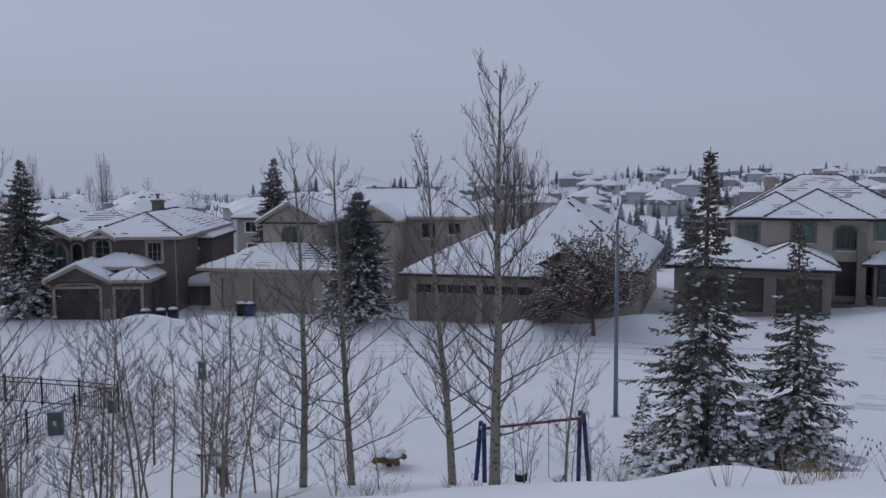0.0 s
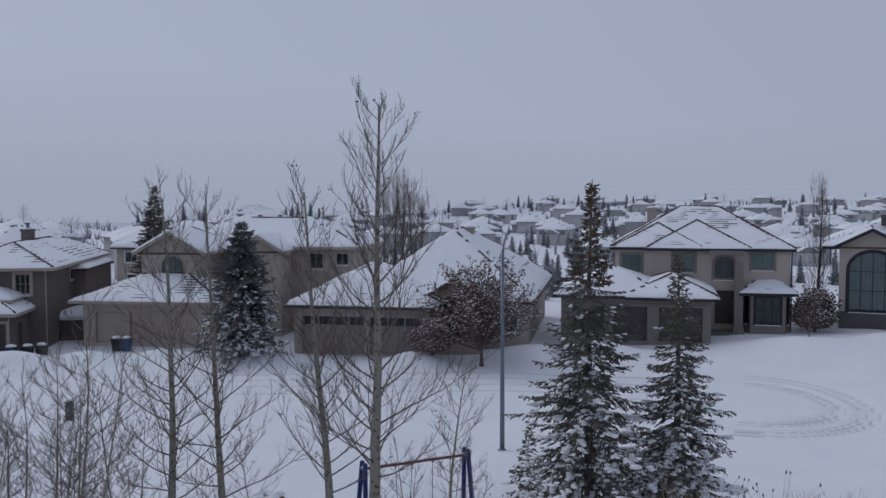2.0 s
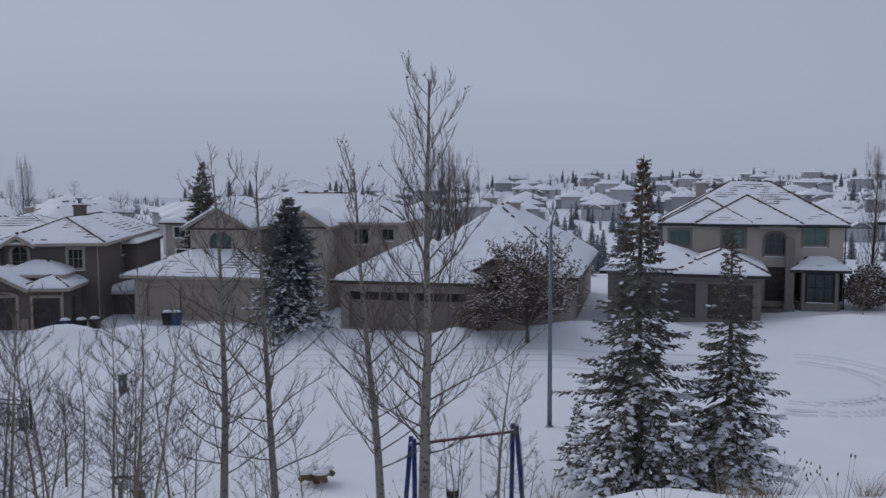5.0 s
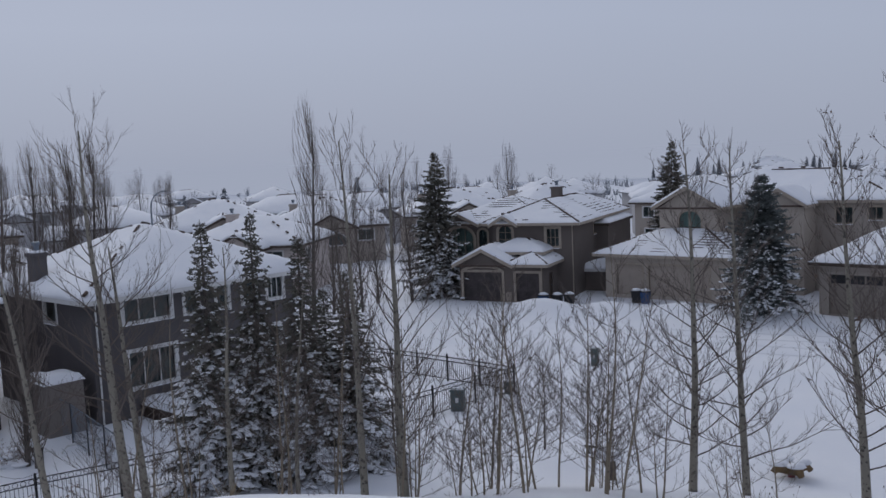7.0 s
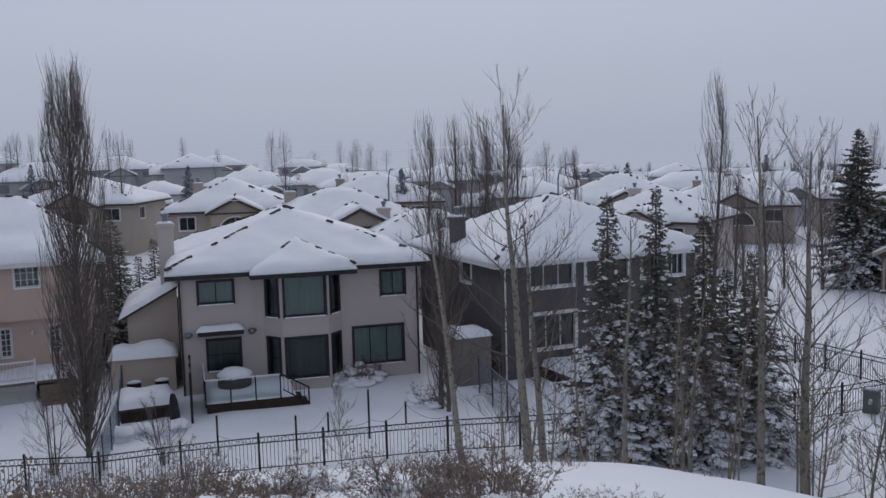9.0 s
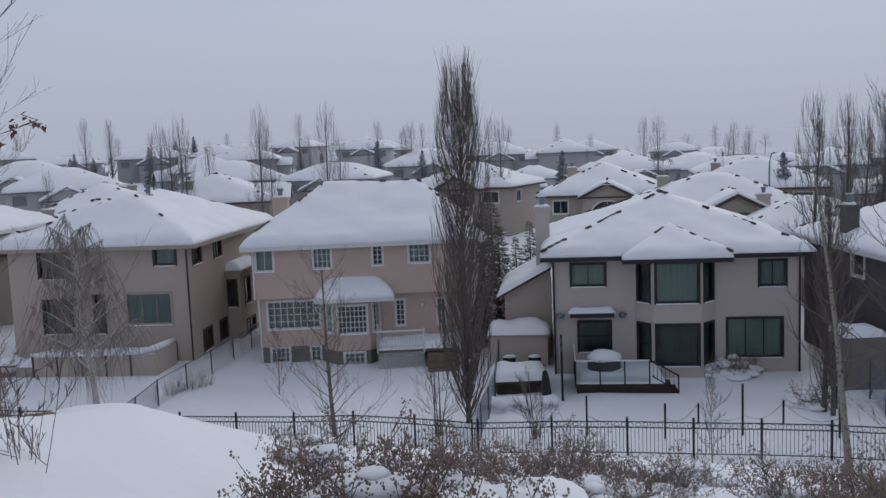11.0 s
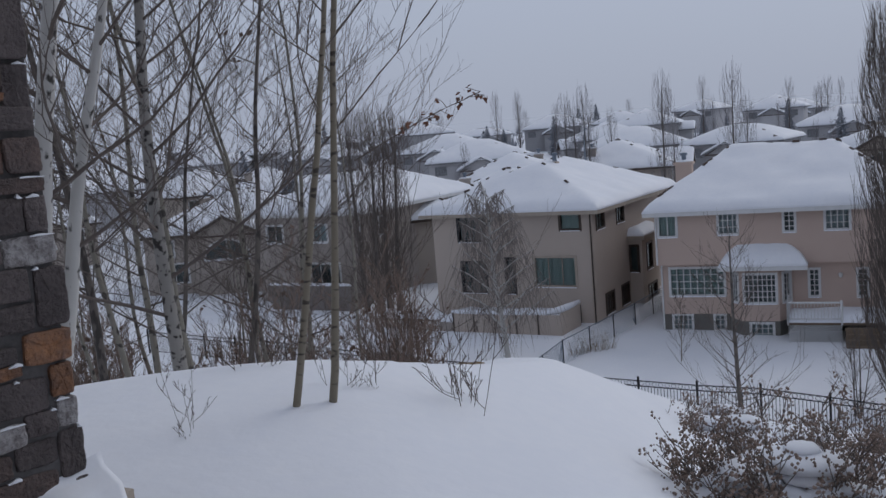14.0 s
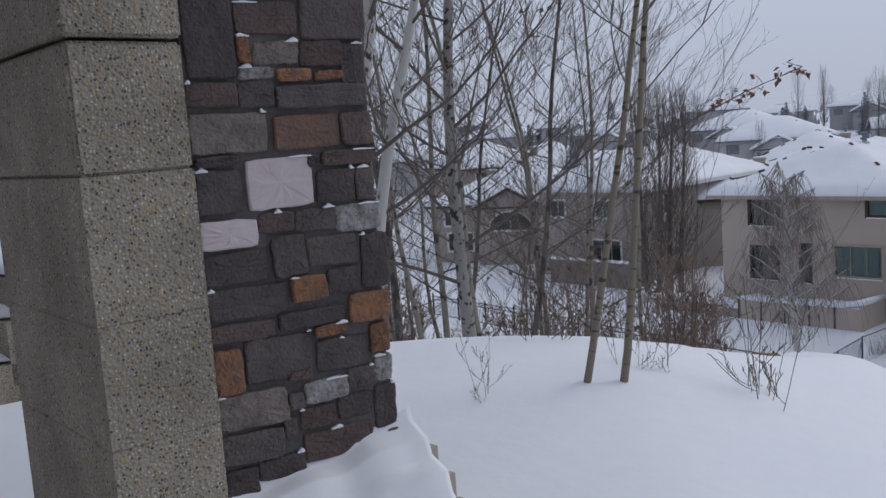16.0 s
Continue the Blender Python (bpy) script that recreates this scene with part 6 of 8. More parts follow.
def spruce(name, m, height, width, seed, label, mat=None, load=0.6, cones=0.0, fine=1.0, group="", bare=0.04, power=0.8, full=1.0, leaf=1.0):
    """A spruce: boughs at uneven heights that carry hanging needled sprays, with soft snow along their upper side."""
    rng = random.Random(seed)
    t = thing(name, m, label, "tree", group)
    tr, nd, sn, co = Geo(), Geo(), Geo(), Geo()
    lean = [rng.uniform(-0.12, 0.12), rng.uniform(-0.12, 0.12)]

    def axis(z):
        k = max(z, 0) / height
        return Vector((lean[0] * math.sin(3 * k), lean[1] * math.sin(2.4 * k), z))

    tr.tube([axis(height * k) for k in (-0.04, 0.25, 0.5, 0.75, 1.0)], [height * 0.017, height * 0.014, height * 0.01, height * 0.006, 0.012], 7)
    count = int(height * 21 * fine)
    for i in range(count):
        f = 1 - (1 - (i + rng.random()) / count) ** 0.94
        z = height * (bare + (0.985 - bare) * f)
        R = width / 2 * ((1 - f) ** power * 0.96 + 0.035)
        w = i * 2.39996 + rng.uniform(-0.5, 0.5)
        L = max(0.12, R * rng.choice((0.6, 0.8, 0.9, 1.0, 1.0, 1.1, 1.28)) * rng.uniform(0.85, 1.1))
        slope = (0.75 - 0.2 * rng.random()) if f > 0.93 else 0.3 - 0.62 * (1 - f) ** 0.6 + rng.uniform(-0.16, 0.16)
        pts = [axis(z)]
        d = Vector((math.cos(w), math.sin(w), slope)).normalized()
        for s in range(6):
            d = (d + Vector((rng.uniform(-0.06, 0.06), rng.uniform(-0.06, 0.06), 0.10 if s > 2 else -0.05))).normalized()
            pts.append(pts[-1] + d * L / 6)
        nd.tube(pts, [0.022 * (1 - f) + 0.008] * 2 + [0.011, 0.01, 0.008, 0.006, 0.004], 3, False)
        ns = max(5, int(L * 13 * full))
        for s in range(ns):
            u0 = 0.1 + 0.9 * (s + rng.random() * 0.8) / ns
            q, qd = along_path(pts, u0)
            side = qd.cross(Vector((0, 0, 1))).normalized() * (1 if s % 2 else -1)
            ln = (0.13 + 0.30 * (1.05 - u0) * min(L, 1.7)) * rng.uniform(0.6, 1.35)
            sd = (qd * rng.uniform(0.5, 1.0) + side * rng.uniform(0.35, 1.0) + Vector((0, 0, rng.uniform(-0.65, 0.05)))).normalized()
            e = q + sd * ln
            for b in range(5):
                u = Vector((rng.uniform(-1, 1), rng.uniform(-1, 1), rng.uniform(-1, 1)))
                u = (u - u.dot(sd) * sd).normalized() * rng.uniform(0.6, 1.2)
                a0, a1 = q.lerp(e, b * 0.18), q.lerp(e, min(1.06, b * 0.18 + 0.42))
                nd.quad(a0, a0 + u * 0.055 * leaf + sd * ln * 0.16, a1 + u * 0.02 * leaf, a1)
            if rng.random() < load * 0.36 * max(0.06, 1.1 - 1.5 * f):
                c = q.lerp(e, rng.uniform(0.0, 0.55))
                r = rng.uniform(0.035, 0.10) * (1.25 - 0.7 * f)
                for k in range(rng.choice((1, 2, 2, 3))):
                    o = sd * (r * 1.3 * k)
                    sn.blob((c.x + o.x, c.y + o.y, c.z + o.z + 0.02), (r * rng.uniform(1.0, 1.7), r * rng.uniform(1.0, 1.7), r * 0.5), rng, 3, 6, 0.25)
        if cones and f > 0.7:
            for _ in range(int(cones * 4 + rng.random())):
                q, _d = along_path(pts, rng.uniform(0.35, 1.0))
                co.tube([q, q + Vector((rng.uniform(-0.03, 0.03), rng.uniform(-0.03, 0.03), -0.12))], [0.026, 0.014], 5)
    tr.part("trunk", DARK_BARK, t, smooth=True)
    tagged(nd.part("foliage", mat or NEEDLE, t, "dense needled boughs"), kind="stuff")
    if sn.v:
        tagged(sn.part("bough_snow", SNOW, t, "clumps of snow lying on the boughs", smooth=True), kind="stuff")
    if co.v:
        tagged(co.part("cones", CONE, t, "hanging brown cones near the top"), kind="stuff")
    return t


spruce("spruce", at(*polar(3.6, 30.0)), 11.2, 6.4, 201, "tall spruce with brown cones on top and snowy lower boughs", load=0.9, cones=2.2, fine=1.0, full=1.3, power=1.12)
spruce("spruce", at(*polar(-1.5, 30.8)), 8.9, 5.2, 202, "slim spruce heavy with snow next to a taller one", load=1.45, cones=0.5, fine=1.05, full=1.3, power=1.05)
spruce("spruce", at(*polar(7.4, 32.0)), 2.6, 1.7, 203, "small young spruce with snowy boughs", load=0.6)
spruce("spruce", at(*polar(45.1, 72.0)), 11.4, 6.6, 204, "broad dark spruce beside the brown house", load=1.5, cones=0.4, fine=1.25, full=1.2, leaf=1.8)
spruce("spruce", at(*polar(25.6, 60.5)), 8.2, 5.6, 205, "dense blue spruce lightly dusted with snow before the beige house", mat=BLUE_NEEDLE, load=1.0, fine=2.2, full=1.3, power=0.62, leaf=1.8)
spruce("spruce", at(*polar(30.7, 84.0)), 11.5, 6.0, 206, "dark spruce rising behind the beige house", load=0.5, fine=1.3, full=1.2, leaf=1.8)
sp1 = spruce("spruce", at(*polar(59.3, 31.5)), 9.1, 3.9, 207, "narrow young spruce with snow-laden lower boughs", load=1.9, power=0.95, fine=1.2, full=1.25, leaf=1.35)
for b, d, s, w in ((56.3, 32.2, 1.02, 0.9), (53.6, 31.8, 0.93, 1.15), (50.6, 32.5, 0.78, 1.35), (52.2, 33.5, 0.7, 1.3)):
    c = copy_thing(sp1, at(*polar(b, d), turn=b * 40))
    c.scale = (s * w, s * w, s)
spb = spruce("spruce", at(-49.5, 0.2), 6.5, 3.2, 208, "snowy spruce between the peach and greige houses", load=0.9)
spf = spruce("spruce", at(*polar(9.5, 150)), 9.0, 4.2, 209, "far conifer with snowy boughs, needles coloured pale for haze", mat=FAR_NEEDLE, load=0.4, fine=0.6, full=0.7, leaf=5.0, group="far conifers")
for b, d, s in ((84.6, 66, 0.85), (67.0, 62, 1.05), (89.2, 52, 0.95), (88.1, 54, 0.8), (90.1, 56, 1.0), (87.2, 57, 0.9), (89.6, 60, 1.15), (8.6, 96, 0.6), (7.8, 100, 0.62), (7.0, 96, 0.55)):
    c = copy_thing(spb, at(*polar(b, d)))
    c.scale = (s, s, s)
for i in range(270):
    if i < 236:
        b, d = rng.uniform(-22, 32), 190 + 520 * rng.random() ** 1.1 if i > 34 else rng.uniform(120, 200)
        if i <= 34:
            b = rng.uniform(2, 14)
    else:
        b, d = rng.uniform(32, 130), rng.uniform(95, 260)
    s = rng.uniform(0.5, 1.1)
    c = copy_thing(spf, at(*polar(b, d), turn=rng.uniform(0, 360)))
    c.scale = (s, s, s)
bf = bare_tree("far_tree", at(*polar(1.0, 300)), 9, 0.2, 215, "far leafless tree with twigs coloured pale for haze", bark=HAZE_TWIG, twig_mat=HAZE_TWIG, n=24, reach=0.5, rise=0.6, tip=0.02, twigs=2, group="far leafless trees")
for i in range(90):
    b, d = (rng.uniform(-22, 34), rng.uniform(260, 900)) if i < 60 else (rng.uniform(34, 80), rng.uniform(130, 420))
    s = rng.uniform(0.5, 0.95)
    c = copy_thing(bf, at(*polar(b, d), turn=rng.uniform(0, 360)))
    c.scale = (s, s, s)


def far_woods():
    """Brush and small trees scattered between the far houses, too many to count."""
    rng = random.Random(44)
    g = Geo()
    for i in range(2200):
        if i < 1500:
            b, d = rng.uniform(-24, 32), 210 + 560 * rng.random() ** 0.8
        else:
            b, d = rng.uniform(32, 130), 150 + 260 * rng.random() ** 0.8
        x, y = polar(b, d)
        if value_noise(np.array([x / 45.0]), np.array([y / 45.0]), 9)[0] < 0.42:
            continue
        h, r = rng.uniform(1.4, 4.2), rng.uniform(0.8, 2.0)
        z = gz(x, y)
        for k in range(9):
            w = rng.uniform(0, 6.28)
            q = r * rng.uniform(0.1, 1.0)
            e = Vector((x + q * math.cos(w), y + q * math.sin(w), z + h * rng.uniform(0.55, 1.05)))
            g.tube([(x + 0.4 * q * math.cos(w), y + 0.4 * q * math.sin(w), z - 0.3), e], [0.16, 0.05], 3)
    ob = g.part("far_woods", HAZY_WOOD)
    tagged(ob, "haze-pale brush and small trees across the far slopes", "woods", kind="stuff")


far_woods()


# ---- unseen wall added east of the terrace to shade pier and snow ----
def terrace_shade_wall():
    g = Geo()
    g.box(2.0, 2.3, -10.0, 3.4, 8.4, 15.0)
    ob = g.part("wall_east", TAUPE)
    tagged(ob, "plain taupe stucco wall added out of view to shade the terrace", "wall", kind="structure")


terrace_shade_wall()


# ---- the stone and concrete gateway on the terrace ----
def gateway():
    t = thing("gate_pier", pose(0, 0, 0), "stone-faced gate pier with exposed aggregate concrete corner", "pier")
    # concrete corner in stacked blocks
    outline = [(-1.185, -2.78), (-1.585, -2.765), (-1.62, -3.75), (-1.262, -3.75)]
    joints = [8.9, 9.86, 10.28, 10.77, 11.205, 11.75, 12.4]
    for i in range(len(joints) - 1):
        # only the coping joint gapes; the others are tight
        gap = 0.006 if i in (3, 4) else 0.0006
        z0, z1 = joints[i] + (gap if i == 4 else 0.0006), joints[i + 1] - (gap if i == 3 else 0.0006)
        push = 0.014 if i >= 4 else 0.0
        bm = bmesh.new()
        lo = [bm.verts.new((x + push * (1 if x > -1.4 else 0), y + push * (1 if y > -3 else 0), z0)) for x, y in outline]
        hi = [bm.verts.new((v.co.x, v.co.y, z1)) for v in lo]
        bm.faces.new(lo)
        bm.faces.new(hi[::-1])
        for k in range(4):
            bm.faces.new((lo[k], hi[k], hi[(k + 1) % 4], lo[(k + 1) % 4]))
        bmesh.ops.recalc_face_normals(bm, faces=bm.faces)
        level = [e for e in bm.edges if abs(e.verts[0].co.z - e.verts[1].co.z) <= 0.1]
        if i in (3, 4):
            bmesh.ops.bevel(bm, geom=list(bm.edges), offset=0.011, segments=3, affect="EDGES")
        else:
            bmesh.ops.bevel(bm, geom=level, offset=0.0022, segments=1, affect="EDGES")
        me = bpy.data.meshes.new("concrete_block")
        bm.to_mesh(me)
        bm.free()
        me.materials.append(AGGREGATE)
        ob = new("concrete_block", me)
        ob.parent = t
        tagged(ob, "exposed aggregate concrete block")
    fill = Geo()
    fill.box(-1.58, -1.32, -3.7, -2.85, 8.9, 12.4)
    fill.part("mortar_core", MORTAR, t)
    # stone face: courses from the top down, colour letter and width share
    a, b = Vector((-1.605, -2.805)), Vector((-2.282, -2.628))
    u = (b - a).normalized()
    n = Vector((-u.y, u.x))
    if n.y < 0:
        n = -n
    core = Geo()
    p = [a - n * 0.01, b - n * 0.01, b - n * 0.75, a - n * 0.75]
    core.v = [(q.x, q.y, z) for z in (8.8, 12.4) for q in p]
    core.f = [(3, 2, 1, 0), (4, 5, 6, 7), (0, 1, 5, 4), (1, 2, 6, 5), (2, 3, 7, 6), (3, 0, 4, 7)]
    core.part("mortar_bed", MORTAR, t)
    # ragged rubble: kind, then from and to along the face and up it, in centimetres above the terrace
    upper = ["d1,18,208,246 b21,44,236,250 d45,70,221,245 b20,43,223,234 o20,24,213,222 g26,43,212,220", "b44,60,211,220 d60,69,204,219 w20,33,207,211 o34,47,206,210 o49,60,206,209 b0,18,198,206",
             "d19,32,197,206 d33,69,196,204 g0,28,181,195 r31,57,181,193 b58,70,181,193 d1,16,177,180 b49,70,174,179 d43,48,174,178", "b1,19,249,262 d20,40,252,266 g42,70,247,262 d1,30,264,280 b31,52,268,282 o53,70,264,274 d53,70,276,290",
             "d1,24,282,300 g26,51,284,298 d52,70,292,306 b1,34,302,318 d36,70,308,322 d1,34,320,335 b36,70,324,338"]
    middle = ["d0,17,160,175 p19,44,160,178 d46,61,160,172 d62,70,160,172 p0,21,147,157 b22,35,151,158", "d36,52,150,158 w53,71,148,158 d0,24,134,145 d26,39,134,149 d40,60,136,147 d62,73,125,146",
              "o32,46,124,133 d47,60,125,134 d0,30,121,132 d26,52,114,120 o55,72,112,123 b0,24,113,119", "o40,53,109,113 d12,38,96,112 o0,10,94,110 d40,61,95,107 o63,71,99,110 w64,71,87,97"]
    lower = ["g0,26,80,93 b28,37,94,97 w34,51,84,92 d52,63,86,94 d27,33,83,89 b31,45,74,82", "d47,62,75,84 d63,72,68,85 d0,23,67,78 d24,29,73,80 b32,61,61,72 d13,31,58,66 d0,12,54,65 d67,72,60,66", "b0,30,42,52 d32,62,46,58 d0,40,28,40"]
    rng = random.Random(77)
    caps = Geo()
    for q in " ".join(upper + middle + lower).split():
        s0, s1, z0, z1 = (float(v) / 100 for v in q[1:].split(","))
        s0, s1, z0, z1 = s0 - 0.003, s1 + 0.003, 9 + z0 - 0.003, 9 + z1 + 0.003
        out = rng.uniform(0.0, 0.016) + (0.006 if q[0] == "o" else 0)
        m = 6
        skew, slant = rng.uniform(-0.006, 0.006), rng.uniform(-0.008, 0.008)
        ring = []
        for k in range(4 * m):
            e, f = divmod(k, m)
            f /= m
            ps, pz = ((s0 + (s1 - s0) * f, z0), (s1, z0 + (z1 - z0) * f), (s1 - (s1 - s0) * f, z1), (s0, z1 - (z1 - z0) * f))[e]
            fs, fz = (ps - s0) / (s1 - s0) - 0.5, (pz - z0) / (z1 - z0) - 0.5
            pull = 0.004 if f == 0 else 0.0
            ring.append((ps + slant * fz - math.copysign(pull, fs) + rng.uniform(-0.0028, 0.0028), pz + skew * fs - math.copysign(pull, fz) + rng.uniform(-0.0025, 0.0025)))
        tilt = rng.uniform(-0.008, 0.008)
        cs, cz = (s0 + s1) / 2, (z0 + z1) / 2
        half_s, half_z = (s1 - s0) / 2, (z1 - z0) / 2

        def place(ps, pz, o):
            c = a + u * ps + n * (o + tilt * (ps - cs) / half_s)
            return (c.x, c.y, pz)

        bm = bmesh.new()
        back = [bm.verts.new(place(ps, pz, -0.06)) for ps, pz in ring]
        front = [bm.verts.new(place(ps, pz, out - rng.uniform(0.002, 0.007))) for ps, pz in ring]
        ks, kz = 1 - 0.006 / half_s, 1 - 0.006 / half_z
        inner = [bm.verts.new(place(cs + (ps - cs) * ks, cz + (pz - cz) * kz, out + rng.uniform(-0.001, 0.003))) for ps, pz in ring]
        core_ring = [bm.verts.new(place(cs + (ps - cs) * 0.5 + rng.uniform(-0.01, 0.01), cz + (pz - cz) * 0.5, out + rng.uniform(-0.002, 0.005))) for ps, pz in ring]
        mid = bm.verts.new(place(cs, cz, out + rng.uniform(-0.002, 0.005)))
        for k in range(len(ring)):
            k2 = (k + 1) % len(ring)
            bm.faces.new((back[k], back[k2], front[k2], front[k]))
            bm.faces.new((front[k], front[k2], inner[k2], inner[k]))
            bm.faces.new((inner[k], inner[k2], core_ring[k2], core_ring[k]))
            bm.faces.new((core_ring[k], core_ring[k2], mid))
        bmesh.ops.recalc_face_normals(bm, faces=bm.faces)
        me = bpy.data.meshes.new("stone")
        bm.to_mesh(me)
        bm.free()
        me.materials.append(STONES[q[0]])
        ob = new("stone", me)
        ob.parent = t
        if rng.random() < 0.5:
            # a wedge of snow caught on the stone's upper lip
            long = min(s1 - s0, rng.choice((0.02, 0.03, 0.05, 0.09)))
            at0 = rng.choice((s0, s1 - long, rng.uniform(s0, s1 - long)))
            top = rng.uniform(0.004, 0.02) if long < 0.06 else rng.uniform(0.003, 0.008)
            n0 = len(caps.v)
            peak = rng.uniform(0.25, 0.75)
            for k in range(9):
                f = k / 8
                hgt = top * max(0.06, 1 - abs(f - peak) / max(peak, 1 - peak)) ** 1.4
                for o, zz in ((-0.012, hgt), (0.001, hgt), (0.005, hgt * 0.5), (0.006, -0.003), (-0.012, -0.004)):
                    c = a + u * (at0 + long * f) + n * (out + o)
                    caps.v.append((c.x, c.y, z1 - 0.001 + zz))
            for k in range(8):
                for e in range(5):
                    e2 = (e + 1) % 5
                    caps.f.append((n0 + k * 5 + e, n0 + k * 5 + e2, n0 + k * 5 + 5 + e2, n0 + k * 5 + 5 + e))
    tagged(caps.part("ledge_snow", SNOW, t, "specks of snow on stone ledges", smooth=True), kind="stuff")
    # side of the face, seen edge on
    rngs = random.Random(78)
    z = 12.35
    while z > 9.0:
        h = rngs.uniform(0.08, 0.17)
        c0 = b - n * 0.07
        g = Geo()
        e = rngs.uniform(0.0, 0.03)
        pts = [c0, c0 + u * e, c0 + u * e - n * 0.6, c0 - n * 0.6]
        g.v = [(q.x, q.y, zz) for zz in (z - h + 0.006, z - 0.006) for q in pts]
        g.f = core.f
        g.part("stone", STONES[rngs.choice("ddbog")], t)
        z -= h
    # snowy slabs at its foot
    slab = Geo()
    for k in range(3):
        c = a + u * (0.55 + 0.12 * k) + n * (0.06 + 0.05 * k)
        slab.box(c.x - 0.26, c.x + 0.2, c.y - 0.28, c.y + 0.08, 8.9, 9.40 - 0.13 * k)
    sl = slab.part("base_slab", CONCRETE, t)
    for k, (ps, o) in enumerate(((0.79, 0.06), (0.80, 0.17), (0.81, 0.28))):
        c = a + u * ps + n * o
        q = Geo()
        q.box(c.x - 0.05, c.x + 0.045, c.y - 0.04, c.y + 0.04, 9.2, 9.575 - 0.085 * k)
        q.part("block_end", BEIGE_TRIM, sl, "rough tan block end")
    sn = Geo()
    nu, nv = 40, 16
    for i in range(nu + 1):
        for k in range(nv + 1):
            ps, o = -0.05 + 0.86 * i / nu, -0.02 + 0.38 * k / nv
            c = a + u * ps + n * o
            zz = 9.555 + 0.15 * ps - 0.34 * o - 0.5 * max(0.0, o - 0.26) + 0.05 * (float(value_noise(np.array([ps * 7]), np.array([o * 7]), 3)[0]) - 0.5)
            zz -= 0.05 * math.floor(o / 0.14) + 0.02 * (value_noise(np.array([ps * 3.0]), np.array([7.3 + math.floor(o / 0.14)]), 5)[0] - 0.5)
            sn.v.append((c.x, c.y, zz - (0.5 if i in (0, nu) or k == nv else 0)))
    sn.f = [(i * (nv + 1) + k, (i + 1) * (nv + 1) + k, (i + 1) * (nv + 1) + k + 1, i * (nv + 1) + k + 1) for i in range(nu) for k in range(nv)]
    sn.part("slab_snow", SNOW, sl, smooth=True)


gateway()


def far_pier():
    t = thing("concrete_steps", pose(-2.55, -7.2, gz(-2.55, -7.2), 0, 0, 8), "stacked aggregate concrete steps capped with snow", "steps")
    for i in range(4):
        g = Geo()
        g.box(-0.9 + 0.05 * i, 0.62 - 0.12 * i, -0.5, 0.5, -0.3 + 0.3 * i, 0.22 + 0.3 * i - 0.06)
        g.part("step", AGGREGATE, t)
        s = Geo()
        for k in range(8):
            s.blob((-0.8 + 0.19 * k * (1 - 0.09 * i), 0, 0.19 + 0.3 * i), (0.17, 0.5, 0.1), random.Random(k), flat=True)
        s.part("step_snow", SNOW, t, smooth=True)


far_pier()


# ---- street furniture ----
def street_lamp(m, h=9.2, group=""):
    t = thing("street_lamp", m, "tall galvanised street lamp with a short curved arm", "street lamp", group)
    g = Geo()
    g.tube([(0, 0, -0.3), (0, 0, h * 0.5), (0, 0, h - 1.2)], [0.105, 0.085, 0.06], 10)
    g.part("pole", GALV, t, smooth=True)
    a = Geo()
    pts = [(0, 0, h - 1.2)] + [(0.9 * (1 - math.cos(w)), 0, h - 1.2 + 1.2 * math.sin(w)) for w in (0.4, 0.8, 1.2, 1.5)]
    a.tube(pts, [0.06, 0.055, 0.05, 0.045, 0.045], 8)
    a.part("arm", GALV, t, smooth=True)
    l = Geo()
    l.blob((1.05, 0, h), (0.32, 0.13, 0.07), random.Random(1), 6, 10, 0.0)
    l.part("lamp_head", GALV, t, smooth=True)
    b = Geo()
    b.lathe([(0.2, -0.2), (0.2, 0.08), (0.11, 0.14)], 10)
    b.part("base", GALV, t)
    return t


lamp = street_lamp(pose(-6.07, 37.95, -0.05, 0, 0, 82))
for x, y, r in ((-70, 22, 0), (-64, 34, 70), (-92, -30, 30)):
    copy_thing(lamp, pose(x, y, gz(x, y), 0, 0, r))


